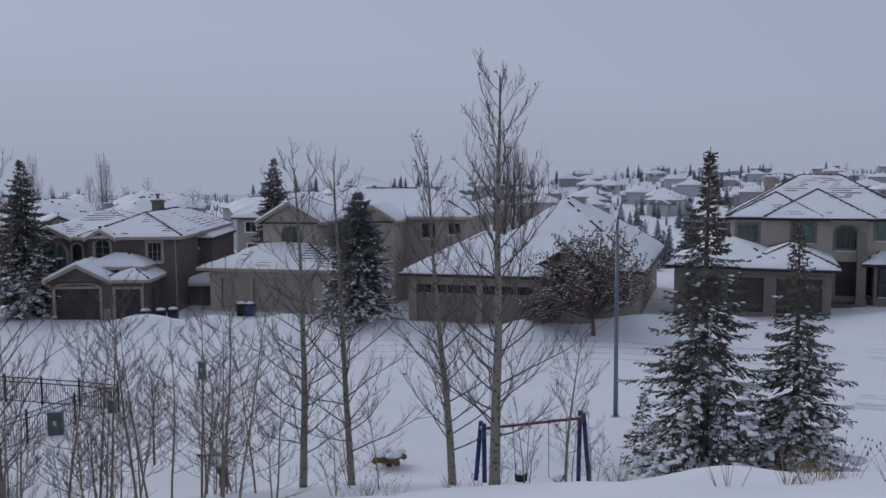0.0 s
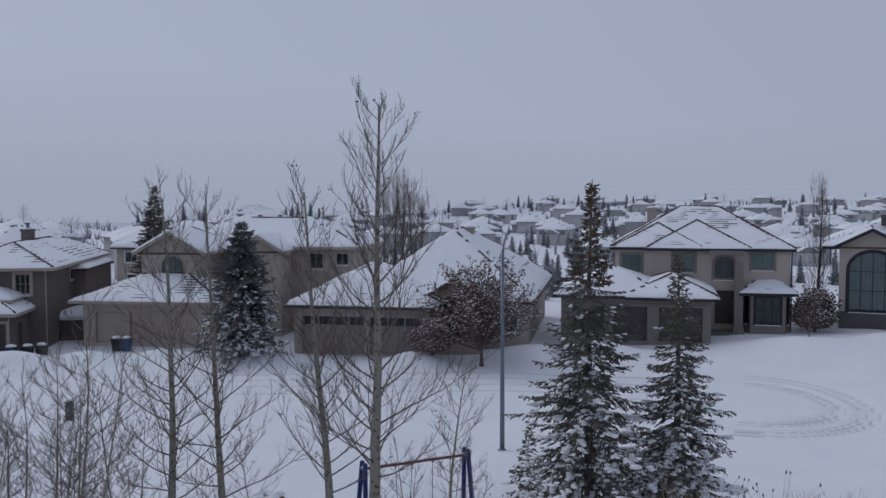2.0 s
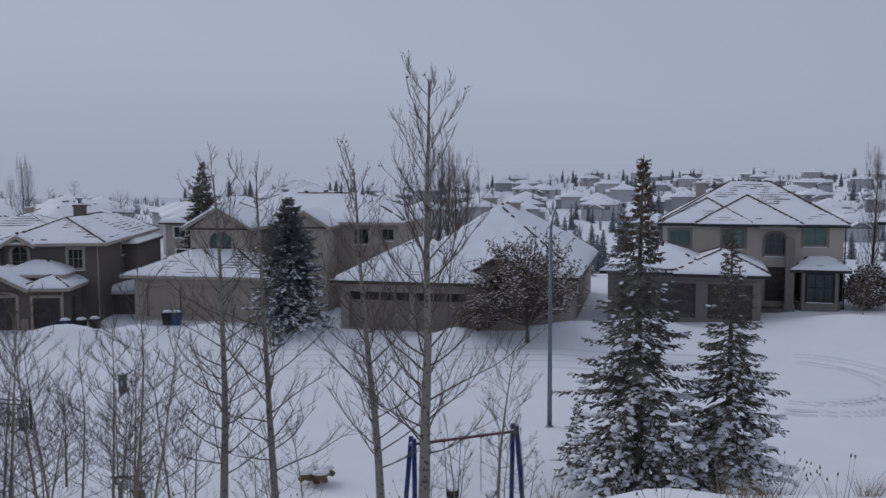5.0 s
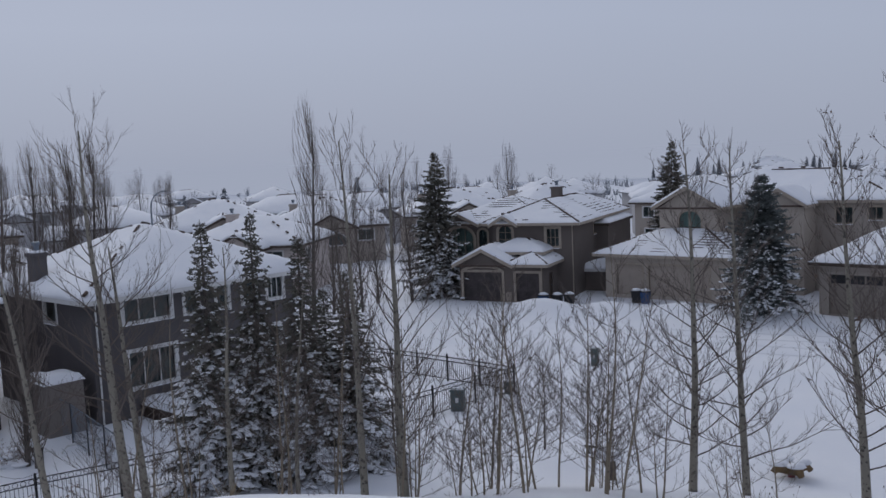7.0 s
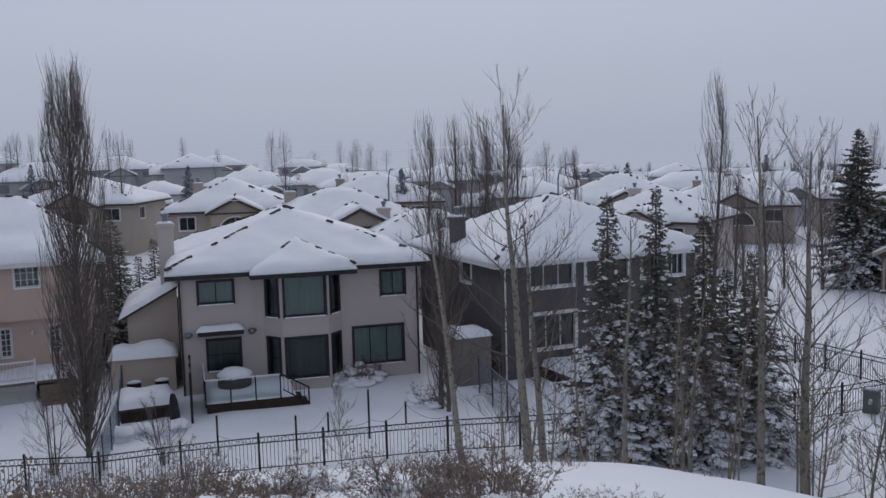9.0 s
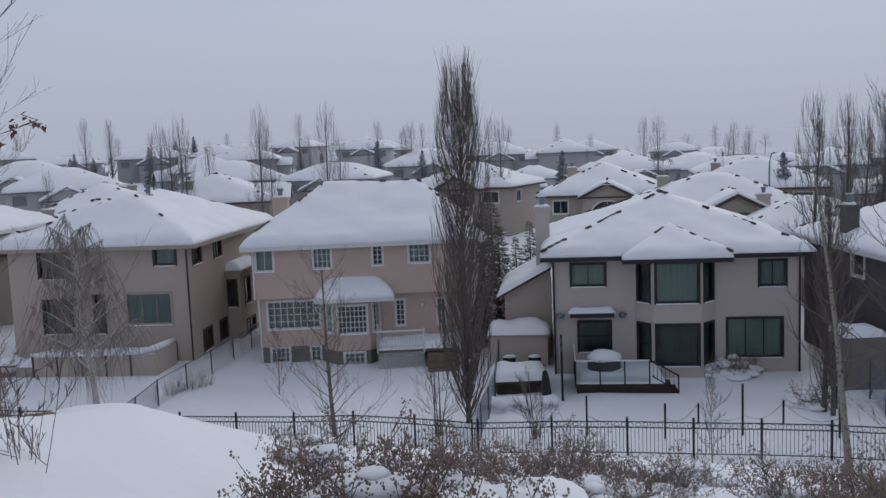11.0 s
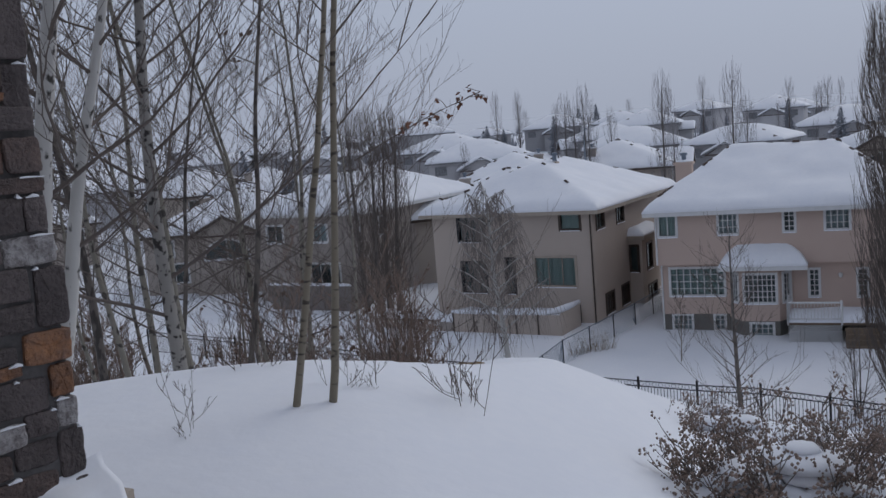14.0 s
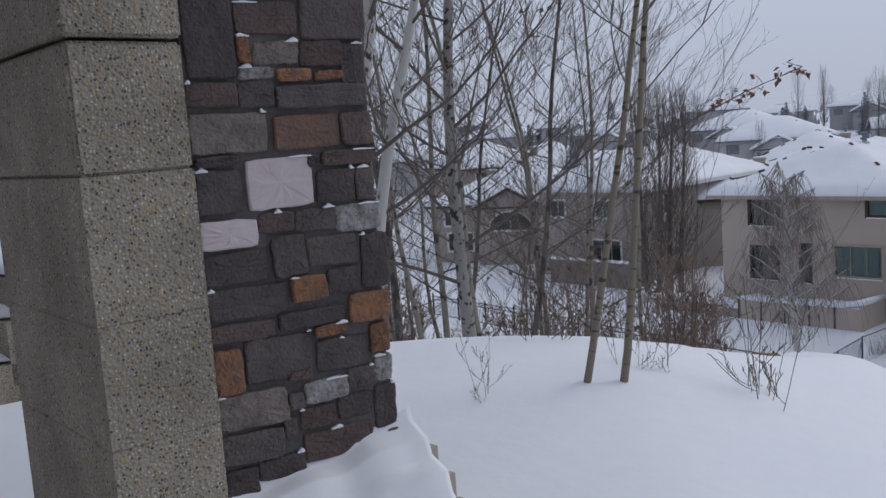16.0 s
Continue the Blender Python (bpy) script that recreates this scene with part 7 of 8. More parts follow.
def swing_set():
    ax, ay, bx, by = -8.35, 26.6, -5.65, 28.8
    t = thing("swing_set", pose(0, 0, 0), "playground swing set with blue posts and a dull red top bar", "swing set")
    z = 2.45
    A, B = Vector((ax, ay, z)), Vector((bx, by, z))
    d = (B - A).normalized()
    n = Vector((-d.y, d.x, 0))
    bar = Geo()
    bar.tube([A, B], 0.055, 8)
    bar.part("top_bar", RED, t, smooth=True)
    sn = Geo()
    for i in range(30):
        c = A.lerp(B, i / 29)
        sn.blob((c.x, c.y, c.z + 0.052), (0.1, 0.045, 0.018), random.Random(i), 4, 6, 0.3)
    sn.part("bar_snow", SNOW, t, smooth=True)
    for e, sg in ((A, -1), (B, 1)):
        for k in (-1, 1):
            g = Geo()
            top = e + n * 0.12 * k + Vector((0, 0, 0.2))
            foot = e + n * 0.42 * k + d * 0.1 * sg
            g.tube([(foot.x, foot.y, gz(foot.x, foot.y) - 0.3), top], 0.075, 8)
            g.part("post", BLUE, t, smooth=True)
        y = Geo()
        y.tube([e - n * 0.16, e + n * 0.16], 0.07, 8)
        y.part("yoke", GALV, t, smooth=True)
    for f in (0.3, 0.46, 0.66, 0.84):
        g = Geo()
        c = A.lerp(B, f)
        g.tube([(c.x, c.y, z + 0.07), (c.x, c.y, z - 0.1)], 0.03, 6)
        g.part("hanger", RED, t)
    # bucket seat on one pair of chains, belt seat with snow on the other
    for f0, f1, kind in ((0.3, 0.46, "tyre"), (0.66, 0.84, "belt")):
        c0, c1 = A.lerp(B, f0), A.lerp(B, f1)
        m = (c0 + c1) / 2
        drop = 0.62 if kind == "belt" else 0.72
        seat = Geo()
        if kind == "belt":
            pts = [c0.lerp(c1, k / 8) + Vector((0, 0, -z + drop - 0.2 * math.sin(math.pi * k / 8))) for k in range(9)]
            for k in range(8):
                seat.quad(pts[k] + n * 0.09, pts[k + 1] + n * 0.09, pts[k + 1] - n * 0.09, pts[k] - n * 0.09)
                seat.quad(pts[k] - n * 0.09 - Vector((0, 0, 0.015)), pts[k + 1] - n * 0.09 - Vector((0, 0, 0.015)), pts[k + 1] + n * 0.09 - Vector((0, 0, 0.015)), pts[k] + n * 0.09 - Vector((0, 0, 0.015)))
            ends = (pts[0], pts[8])
        else:
            seat.lathe([(0.11, drop - 0.12), (0.2, drop - 0.1), (0.21, drop + 0.1), (0.15, drop + 0.12), (0.1, drop)], 14, (m.x, m.y))
            ends = (m + d * 0.18 + Vector((0, 0, drop - z)), m - d * 0.18 + Vector((0, 0, drop - z)))
            ends = (ends[1], ends[0])
        s = seat.part("seat", RUBBER, t, smooth=True)
        sb = Geo()
        sb.blob((m.x, m.y, drop - (0.1 if kind == "belt" else -0.05)), (0.17, 0.17, 0.13), random.Random(3))
        sb.part("seat_snow", SNOW, s, smooth=True)
        for c, e in ((c0, ends[0]), (c1, ends[1])):
            g = Geo()
            g.tube([(c.x, c.y, z - 0.1), e], 0.012, 4)
            g.part("chain", GALV, t)


swing_set()


def spring_toy():
    x, y = -12.55, 28.8
    t = thing("play_rocker", pose(x, y, gz(x, y), 0, 0, 25), "small wooden play rocker half buried in snow", "play equipment")
    g = Geo()
    for w in (0.35, 2.0, 3.6, 5.2):
        g.tube([(0, 0, 0.22), (0.5 * math.cos(w), 0.5 * math.sin(w), 0.34), (0.62 * math.cos(w), 0.62 * math.sin(w), 0.2)], [0.16, 0.14, 0.1], 8)
    g.part("body", CLAY, t, smooth=True)
    s = Geo()
    for w in (0.35, 2.0, 3.6, 5.2):
        s.blob((0.36 * math.cos(w), 0.36 * math.sin(w), 0.44), (0.3, 0.3, 0.14), random.Random(1), flat=True)
    s.part("rocker_snow", SNOW, t, smooth=True)
    f = Geo()
    f.tube([(0, 0, -0.2), (0, 0, 0.2)], 0.12, 8)
    f.part("spring", RED, t)


spring_toy()


def stump_and_rack():
    x, y = -16.6, 24.6
    t = thing("tree_stump", pose(x, y, gz(x, y), 0, 0, 60), "forked brown tree stump in deep snow", "stump")
    g = Geo()
    g.tube([(0, 0, -0.4), (0.0, 0, 0.1), (0.01, 0, 0.6), (0.0, 0, 0.78)], [0.2, 0.16, 0.14, 0.15], 10)
    g.part("trunk", DARK_BARK, t, smooth=True)
    g = Geo()
    g.tube([(0, 0, 0.3), (-0.16, 0.02, 0.55), (-0.22, 0.02, 0.72)], [0.08, 0.075, 0.07], 8)
    g.part("fork", DARK_BARK, t, smooth=True)
    r = thing("slatted_rack", pose(x - 0.15, y - 0.1, gz(x, y) + 0.82, 24, 14, 62), "dark slatted rack lying snow-covered across a stump", "rack")
    for z in (0.0, 0.34):
        g = Geo()
        g.box(-0.62, 0.62, z - 0.02, z + 0.02, -0.02, 0.02)
        g.part("rail", IRON, r)
    for k in range(17):
        g = Geo()
        g.box(-0.6 + k * 0.075, -0.575 + k * 0.075, -0.02, 0.36, 0.02, 0.05)
        g.part("slat", IRON, r)
    g = Geo()
    g.blob((0.05, 0.0, 0.03), (0.6, 0.26, 0.16), random.Random(3), 7, 14, 0.1)
    g.part("rack_snow", SNOW, r, smooth=True)


stump_and_rack()


def utility_cabinet(x, y, w, d, h, turn, label):
    t = thing("utility_cabinet", pose(x, y, gz(x, y) - 0.1, 0, 0, turn), label, "utility box")
    g = Geo()
    g.box(-w / 2, w / 2, -d / 2, d / 2, -0.2, h)
    g.part("body", CABINET, t)
    o = Geo()
    o.box(-w / 2 - 0.03, w / 2 + 0.03, -d / 2 - 0.03, d / 2 + 0.03, h, h + 0.06)
    o.part("lid", CABINET, t)
    p = Geo()
    p.box(-w * 0.12, w * 0.12, -d / 2 - 0.012, -d / 2, h * 0.5, h * 0.72)
    p.part("notice", WHITE_TRIM, t, "small pale notice plate")
    s = Geo()
    s.blob((0, 0, h + 0.06), (w * 0.5, d * 0.5, 0.1), random.Random(1), flat=True)
    s.part("lid_snow", SNOW, t, smooth=True)


utility_cabinet(-26.9, 28.2, 0.56, 0.4, 0.95, 30, "grey-green utility cabinet in front of the iron fence")
utility_cabinet(-27.0, 31.6, 0.26, 0.24, 0.6, 10, "low grey-green utility box at the fence corner")
utility_cabinet(-27.2, 38.6, 0.32, 0.3, 0.95, 15, "slim grey utility pedestal by the road")


def iron_fence(points, label, height=1.2):
    """Black iron fence: posts with ball caps, rails, pickets and a band of rings."""
    t = thing("iron_fence", pose(0, 0, 0), label, "fence")
    for (ax, ay), (bx, by) in zip(points[:-1], points[1:]):
        L = math.hypot(bx - ax, by - ay)
        bays = max(1, round(L / 2.3))
        for k in range(bays):
            x0, y0 = ax + (bx - ax) * k / bays, ay + (by - ay) * k / bays
            x1, y1 = ax + (bx - ax) * (k + 1) / bays, ay + (by - ay) * (k + 1) / bays
            z0, z1 = gz(x0, y0), gz(x1, y1)
            g = Geo()
            g.box(x0 - 0.035, x0 + 0.035, y0 - 0.035, y0 + 0.035, z0 - 0.4, z0 + height + 0.08)
            g.blob((x0, y0, z0 + height + 0.12), (0.05, 0.05, 0.06), random.Random(1), 4, 8, 0)
            g.part("post", IRON, t)
            r = Geo()
            P, Q = Vector((x0, y0, z0)), Vector((x1, y1, z1))
            for hz in (height, height - 0.2, 0.12):
                r.tube([P + Vector((0, 0, hz)), Q + Vector((0, 0, hz))], 0.022, 4)
            pan = r.part("panel", IRON, t)
            pk, rg = Geo(), Geo()
            n = int(L / bays / 0.125)
            for i in range(1, n):
                c = P.lerp(Q, i / n)
                pk.tube([c + Vector((0, 0, 0.1)), c + Vector((0, 0, height - 0.2))], 0.011, 4, False)
            m = int(L / bays / 0.23)
            dd = (Q - P).normalized()
            for i in range(m):
                c = P.lerp(Q, (i + 0.5) / m) + Vector((0, 0, height - 0.1))
                rg.tube([c + dd * 0.085 * math.cos(w) + Vector((0, 0, 0.085 * math.sin(w))) for w in np.linspace(0, 2 * math.pi, 11)], 0.011, 3, False)
            tagged(pk.part("pickets", IRON, pan), kind="stuff")
            tagged(rg.part("rings", IRON, pan), kind="stuff")


iron_fence([(-37, -38), (-35.6, -26.5), (-34.0, -17.9), (-32.5, -9.0), (-31.0, -0.1), (-30.6, 5.0), (-29.6, 11.5), (-28.2, 16.5), (-27.6, 22)], "black iron fence with ring frieze along the back yards")
iron_fence([(-27.4, 22.6), (-27.2, 27), (-26.8, 31.8), (-33, 31.6), (-36.5, 31.2)], "black iron fence round the corner of the charcoal house's yard")


def chain_fence(points, label, height=1.15):
    t = thing("chain_link_fence", pose(0, 0, 0), label, "fence")
    for (ax, ay), (bx, by) in zip(points[:-1], points[1:]):
        L = math.hypot(bx - ax, by - ay)
        n = max(1, round(L / 2.6))
        za, zb = gz(ax, ay), gz(bx, by)
        r = Geo()
        r.tube([(ax, ay, za + height), (bx, by, zb + height)], 0.025, 6)
        r.part("top_rail", GALV, t)
        for k in range(n + 1):
            x, y = ax + (bx - ax) * k / n, ay + (by - ay) * k / n
            z = gz(x, y)
            g = Geo()
            g.tube([(x, y, z - 0.3), (x, y, z + height + 0.05)], 0.03, 6)
            g.part("post", IRON, t)
        w = Geo()
        step = 0.13
        A, B = Vector((ax, ay, 0)), Vector((bx, by, 0))
        for i in range(int(L / step)):
            for sg in (0, 1):
                p, q = A.lerp(B, min(1, i * step / L)), A.lerp(B, min(1, (i * step + height) / L))
                zz = za + (zb - za) * i * step / L
                z0, z1 = (zz + 0.02, zz + height) if sg else (zz + height, zz + 0.02)
                w.tube([(p.x, p.y, z0), (q.x, q.y, z1)], 0.005, 3, False)
        tagged(w.part("mesh", GALV, t, "diagonal wire mesh"), kind="stuff")


chain_fence([(-32.9, -13.9), (-38, -13.9), (-46.5, -12.9), (-58, -12.0)], "chain-link fence between the peach and tan houses")
chain_fence([(-31.0, -0.3), (-38, 0.6), (-46, 1.0)], "dark chain-link fence beside the poplar", 1.3)
chain_fence([(-29.8, 14.6), (-36.5, 15.6), (-42, 16.0)], "chain-link fence between the greige and charcoal houses", 1.6)


def yard_posts():
    t = thing("garden_fence", pose(0, 0, 0), "sparse black posts and sagging wire in the greige house's yard", "fence")
    spots = [(-33.0, 3.9, 1.5), (-32.2, 6.6, 1.3), (-34.0, 8.2, 0.8), (-32.4, 9.4, 1.9), (-33.8, 11.3, 0.9), (-31.8, 12.6, 1.5), (-35.5, 13.9, 0.9)]
    for x, y, h in spots:
        g = Geo()
        g.tube([(x, y, gz(x, y) - 0.3), (x, y, gz(x, y) + h)], 0.04, 6)
        g.part("post", IRON, t)
    for (x0, y0, h0), (x1, y1, h1) in zip(spots[:-1], spots[1:]):
        g = Geo()
        g.tube([(x0 + (x1 - x0) * k / 6, y0 + (y1 - y0) * k / 6, gz(x0, y0) + 0.75 - 0.35 * math.sin(math.pi * k / 6)) for k in range(7)], 0.008, 3)
        g.part("wire", IRON, t)


yard_posts()


# ---- the greige house's yard ----
def yard_things():
    base = axis_pose(-41.85, 3.43, 0.081, 0.997)
    d = thing("deck", base, "raised dark deck with glass railing and snow", "deck")
    g = Geo()
    g.box(0.9, 4.7, -3.4, 0, 0.25, 0.4)
    g.box(0.95, 4.65, -3.35, -3.25, -0.8, 0.25)
    g.box(0.95, 1.05, -3.35, 0, -0.8, 0.25)
    g.part("platform", TUB_WOOD, d)
    s = snow_cap(0.95, 4.68, -3.36, 0.0, 0.4, 0.3, 2)
    s.part("deck_snow", SNOW, d, smooth=True)
    for (ax, ay), (bx, by) in (((0.9, -3.4), (4.0, -3.4)), ((0.9, -3.4), (0.9, -0.2))):
        L = math.hypot(bx - ax, by - ay)
        n = 3
        for k in range(n + 1):
            x, y = ax + (bx - ax) * k / n, ay + (by - ay) * k / n
            p = Geo()
            p.box(x - 0.03, x + 0.03, y - 0.03, y + 0.03, 0.3, 1.42)
            p.part("rail_post", IRON, d)
        r = Geo()
        r.tube([(ax, ay, 1.42), (bx, by, 1.42)], 0.035, 4)
        r.part("top_rail", WHITE_TRIM, d, "snow-whitened top rail")
        for k in range(n):
            f0, f1 = (k + 0.04) / n, (k + 0.96) / n
            q = Geo()
            q.quad(*[(ax + (bx - ax) * f, ay + (by - ay) * f, z) for f, z in ((f0, 0.5), (f1, 0.5), (f1, 1.36), (f0, 1.36))])
            q.part("pane", CLEAR, d)
    st = Geo()
    st.tube([(4.1, -3.4, 1.4), (5.2, -3.4, 0.75)], 0.035, 4)
    st.tube([(4.1, -3.4, 0.75), (5.2, -3.4, 0.05)], 0.025, 4)
    for k in range(7):
        st.tube([(4.15 + k * 0.17, -3.4, 0.72 - 0.1 * k), (4.15 + k * 0.17, -3.4, 1.37 - 0.1 * k)], 0.014, 4)
    st.tube([(5.2, -3.4, -0.6), (5.2, -3.4, 0.8)], 0.03, 4)
    st.part("stair_rail", IRON, d)
    for k in range(4):
        b = Geo()
        b.box(4.65 + 0.26 * k, 4.95 + 0.26 * k, -3.35, -2.1, -0.8, 0.25 - 0.22 * k)
        b.part("step", TUB_WOOD, d)
    # privacy screen
    sc = thing("privacy_screen", base, "tall grey privacy screen at the deck's edge", "screen")
    q = Geo()
    q.box(0.3, 0.36, -4.3, -0.9, -0.8, 1.9)
    q.part("panel", CABINET, sc)
    for y in (-4.3, -2.6, -0.95):
        p = Geo()
        p.tube([(0.33, y, -0.9), (0.33, y, 2.05)], 0.05, 6)
        p.part("post", IRON, sc)
    # covered grill and table on the deck
    tb = thing("patio_table", base @ pose(2.2, -1.6, 0.4), "covered patio table under a heap of snow", "table")
    c = Geo()
    c.lathe([(0.75, 0.05), (0.72, 0.6), (0.78, 0.72), (0.0, 0.74)], 14)
    c.part("cover", RUBBER, tb)
    c = Geo()
    c.blob((0, 0, 0.72), (0.82, 0.82, 0.34), random.Random(2), 5, 12, 0.06, True)
    c.part("table_snow", SNOW, tb, smooth=True)
    # hot tub
    ht = thing("hot_tub", base @ pose(-1.55, -1.9, -0.5, 0, 0, 8), "square dark-panelled hot tub with thick snow on its cover", "hot tub")
    c = Geo()
    c.box(-1.1, 1.1, -1.1, 1.1, -0.3, 0.85)
    body = c.part("tub", TUB_WOOD, ht)
    for k in range(14):
        q = Geo()
        q.box(-1.08 + k * 0.155, -0.95 + k * 0.155, -1.125, -1.1, -0.25, 0.8)
        q.part("panel_slat", TUB_WOOD, body)
    cov = Geo()
    cov.box(-1.16, 1.16, -1.16, 1.16, 0.85, 1.0)
    cov.part("cover", BROWN_TRIM, ht)
    sn = snow_cap(-1.2, 1.2, -1.2, 1.2, 1.0, 0.4, 3)
    sn.part("cover_snow", SNOW, ht, smooth=True)
    # storage shed by the wing
    sh = thing("garden_shed", base @ pose(-1.7, 2.0, -0.5), "low tan garden shed with a thick cap of snow", "shed")
    c = Geo()
    c.box(-1.4, 1.4, -0.7, 0.9, -0.3, 2.0)
    c.part("wall", TAN, sh)
    c = Geo()
    c.box(-1.5, 1.5, -0.8, 1.0, 2.0, 2.12)
    c.part("roof", BEIGE_TRIM, sh)
    sn = snow_cap(-1.5, 1.5, -0.8, 1.0, 2.12, 0.55, 4)
    sn.part("shed_snow", SNOW, sh, smooth=True)
    # two garden chairs
    for x in (-2.1, -0.9):
        ch = thing("garden_chair", base @ pose(x, 0.35, -0.5, 0, 0, 5), "dark garden chair heaped with snow", "chair", "garden chairs")
        for sx in (-0.25, 0.25):
            for sy in (-0.25, 0.25):
                c = Geo()
                c.tube([(sx, sy, -0.2), (sx, sy, 0.45)], 0.025, 5)
                c.part("leg", IRON, ch)
        c = Geo()
        c.box(-0.3, 0.3, -0.3, 0.3, 0.42, 0.47)
        c.part("seat", IRON, ch)
        c = Geo()
        c.box(-0.3, 0.3, 0.26, 0.31, 0.5, 1.15)
        c.part("backrest", IRON, ch)
        sn = Geo()
        sn.blob((0, -0.02, 0.48), (0.36, 0.34, 0.32), random.Random(4), 5, 9, 0.1, True)
        sn.blob((0, 0.28, 1.15), (0.33, 0.1, 0.14), random.Random(4), 5, 9, 0.1, True)
        sn.part("chair_snow", SNOW, ch, smooth=True)
    # closed parasol
    um = thing("parasol", base @ pose(-0.27, -4.7, -0.65, 0, -3), "closed dark parasol in its cover", "parasol")
    c = Geo()
    c.lathe([(0.05, 0), (0.06, 0.1), (0.2, 0.14), (0.225, 0.6), (0.2, 1.2), (0.15, 1.75), (0.09, 1.98), (0.02, 2.02)], 10)
    c.part("cover", RUBBER, um, smooth=True)
    c = Geo()
    c.lathe([(0.4, -0.2), (0.4, 0.06), (0.06, 0.1)], 12)
    c.part("foot", CONCRETE, um)
    # stepped retaining wall
    rw = thing("retaining_wall", base @ pose(-1.6, -5.4, -0.7), "low snow-topped tan block retaining wall", "wall")
    for k, (x, y) in enumerate(((-1.2, 0), (-0.2, 0.1), (0.8, 0.0), (-0.7, 0.5), (0.3, 0.6))):
        c = Geo()
        c.box(x - 0.5, x + 0.48, y - 0.25, y + 0.25, -0.3, 0.45 + 0.35 * (k > 2))
        c.part("block", TAN, rw)
    sn = Geo()
    for k in range(16):
        sn.blob((-1.6 + k * 0.2, 0.25 + 0.25 * math.sin(k), 0.5 + 0.3 * (k % 2)), (0.4, 0.45, 0.3), random.Random(k), 5, 8, 0.1, True)
    sn.part("wall_snow", SNOW, rw, smooth=True)
    # stacked loungers and low timber under snow
    w = thing("timber_stack", base @ pose(6.3, -5.2, -0.6, 0, 0, 15), "loose boards lying half under snow", "timber")
    for k in range(5):
        c = Geo()
        c.box(-0.9, 0.9, -0.3 + k * 0.15, -0.2 + k * 0.15, 0.1 + 0.06 * (k % 3), 0.15 + 0.06 * (k % 3))
        c.part("board", WOOD, w)
    # pale arched hockey-net pipes by the wire fence
    for y0, k in ((10.2, 0), (12.4, 1)):
        n = thing("hoop_frame", base @ pose(y0 - 0.6, -5.4, -0.6), "bent pale pipe frame standing in snow", "frame", "pipe frames")
        c = Geo()
        c.tube([(0, 0, -0.2), (0, 0, 0.6), (0.2, 0, 0.8), (1.7, 0, 0.8), (1.9, 0, 0.6), (1.9, 0, -0.2)], 0.04, 6)
        c.part("pipe", WHITE_TRIM, n)
    # shed by the charcoal house
    sh = thing("garden_shed", at(-38.6, 15.9, 2), "narrow taupe shed with snowy roof by the charcoal house", "shed")
    c = Geo()
    c.box(-0.9, 0.9, -0.8, 0.8, -0.4, 2.2)
    c.part("wall", TAUPE, sh)
    sn = snow_cap(-0.95, 0.95, -0.85, 0.85, 2.2, 0.35, 6)
    sn.part("shed_snow", SNOW, sh, smooth=True)


yard_things()


def wheelie_bin(m, mat, label):
    t = thing("wheelie_bin", m, label, "bin", "bins on the drives")
    g = Geo()
    n0 = len(g.v)
    for z, k in ((0.0, 0.24), (0.95, 0.32)):
        g.v += [(-k, -k, z), (k, -k, z), (k, k, z), (-k, k, z)]
    g.f += [(3, 2, 1, 0), (4, 5, 6, 7), (0, 1, 5, 4), (1, 2, 6, 5), (2, 3, 7, 6), (3, 0, 4, 7)]
    g.part("body", mat, t)
    l = Geo()
    l.box(-0.35, 0.35, -0.36, 0.34, 0.95, 1.03)
    l.part("lid", PLASTIC_BLACK, t)
    s = Geo()
    s.blob((0, 0, 1.03), (0.36, 0.36, 0.18), random.Random(2), flat=True)
    s.part("lid_snow", SNOW, t, smooth=True)
    for x in (-0.22, 0.22):
        w = Geo()
        w.tube([(x - 0.03, 0.28, 0.1), (x + 0.03, 0.28, 0.1)], 0.1, 10)
        w.part("wheel", RUBBER, t)
    return t


for x, y, mt, lb in ((-40.5, 51.1, PLASTIC_BLUE, "blue wheeled bin with snow on its lid"), (-39.8, 51.8, PLASTIC_BLACK, "black wheeled bin with snow on its lid"), (-39.2, 52.4, PLASTIC_BLACK, "black wheeled bin with snow on its lid"),
                     (-35.8, 55.7, PLASTIC_BLACK, "black wheeled bin beside the beige garage"), (-35.15, 55.85, PLASTIC_BLUE, "blue wheeled bin beside the beige garage")):
    wheelie_bin(at(x, y, 20, drop=0.15), mt, lb)


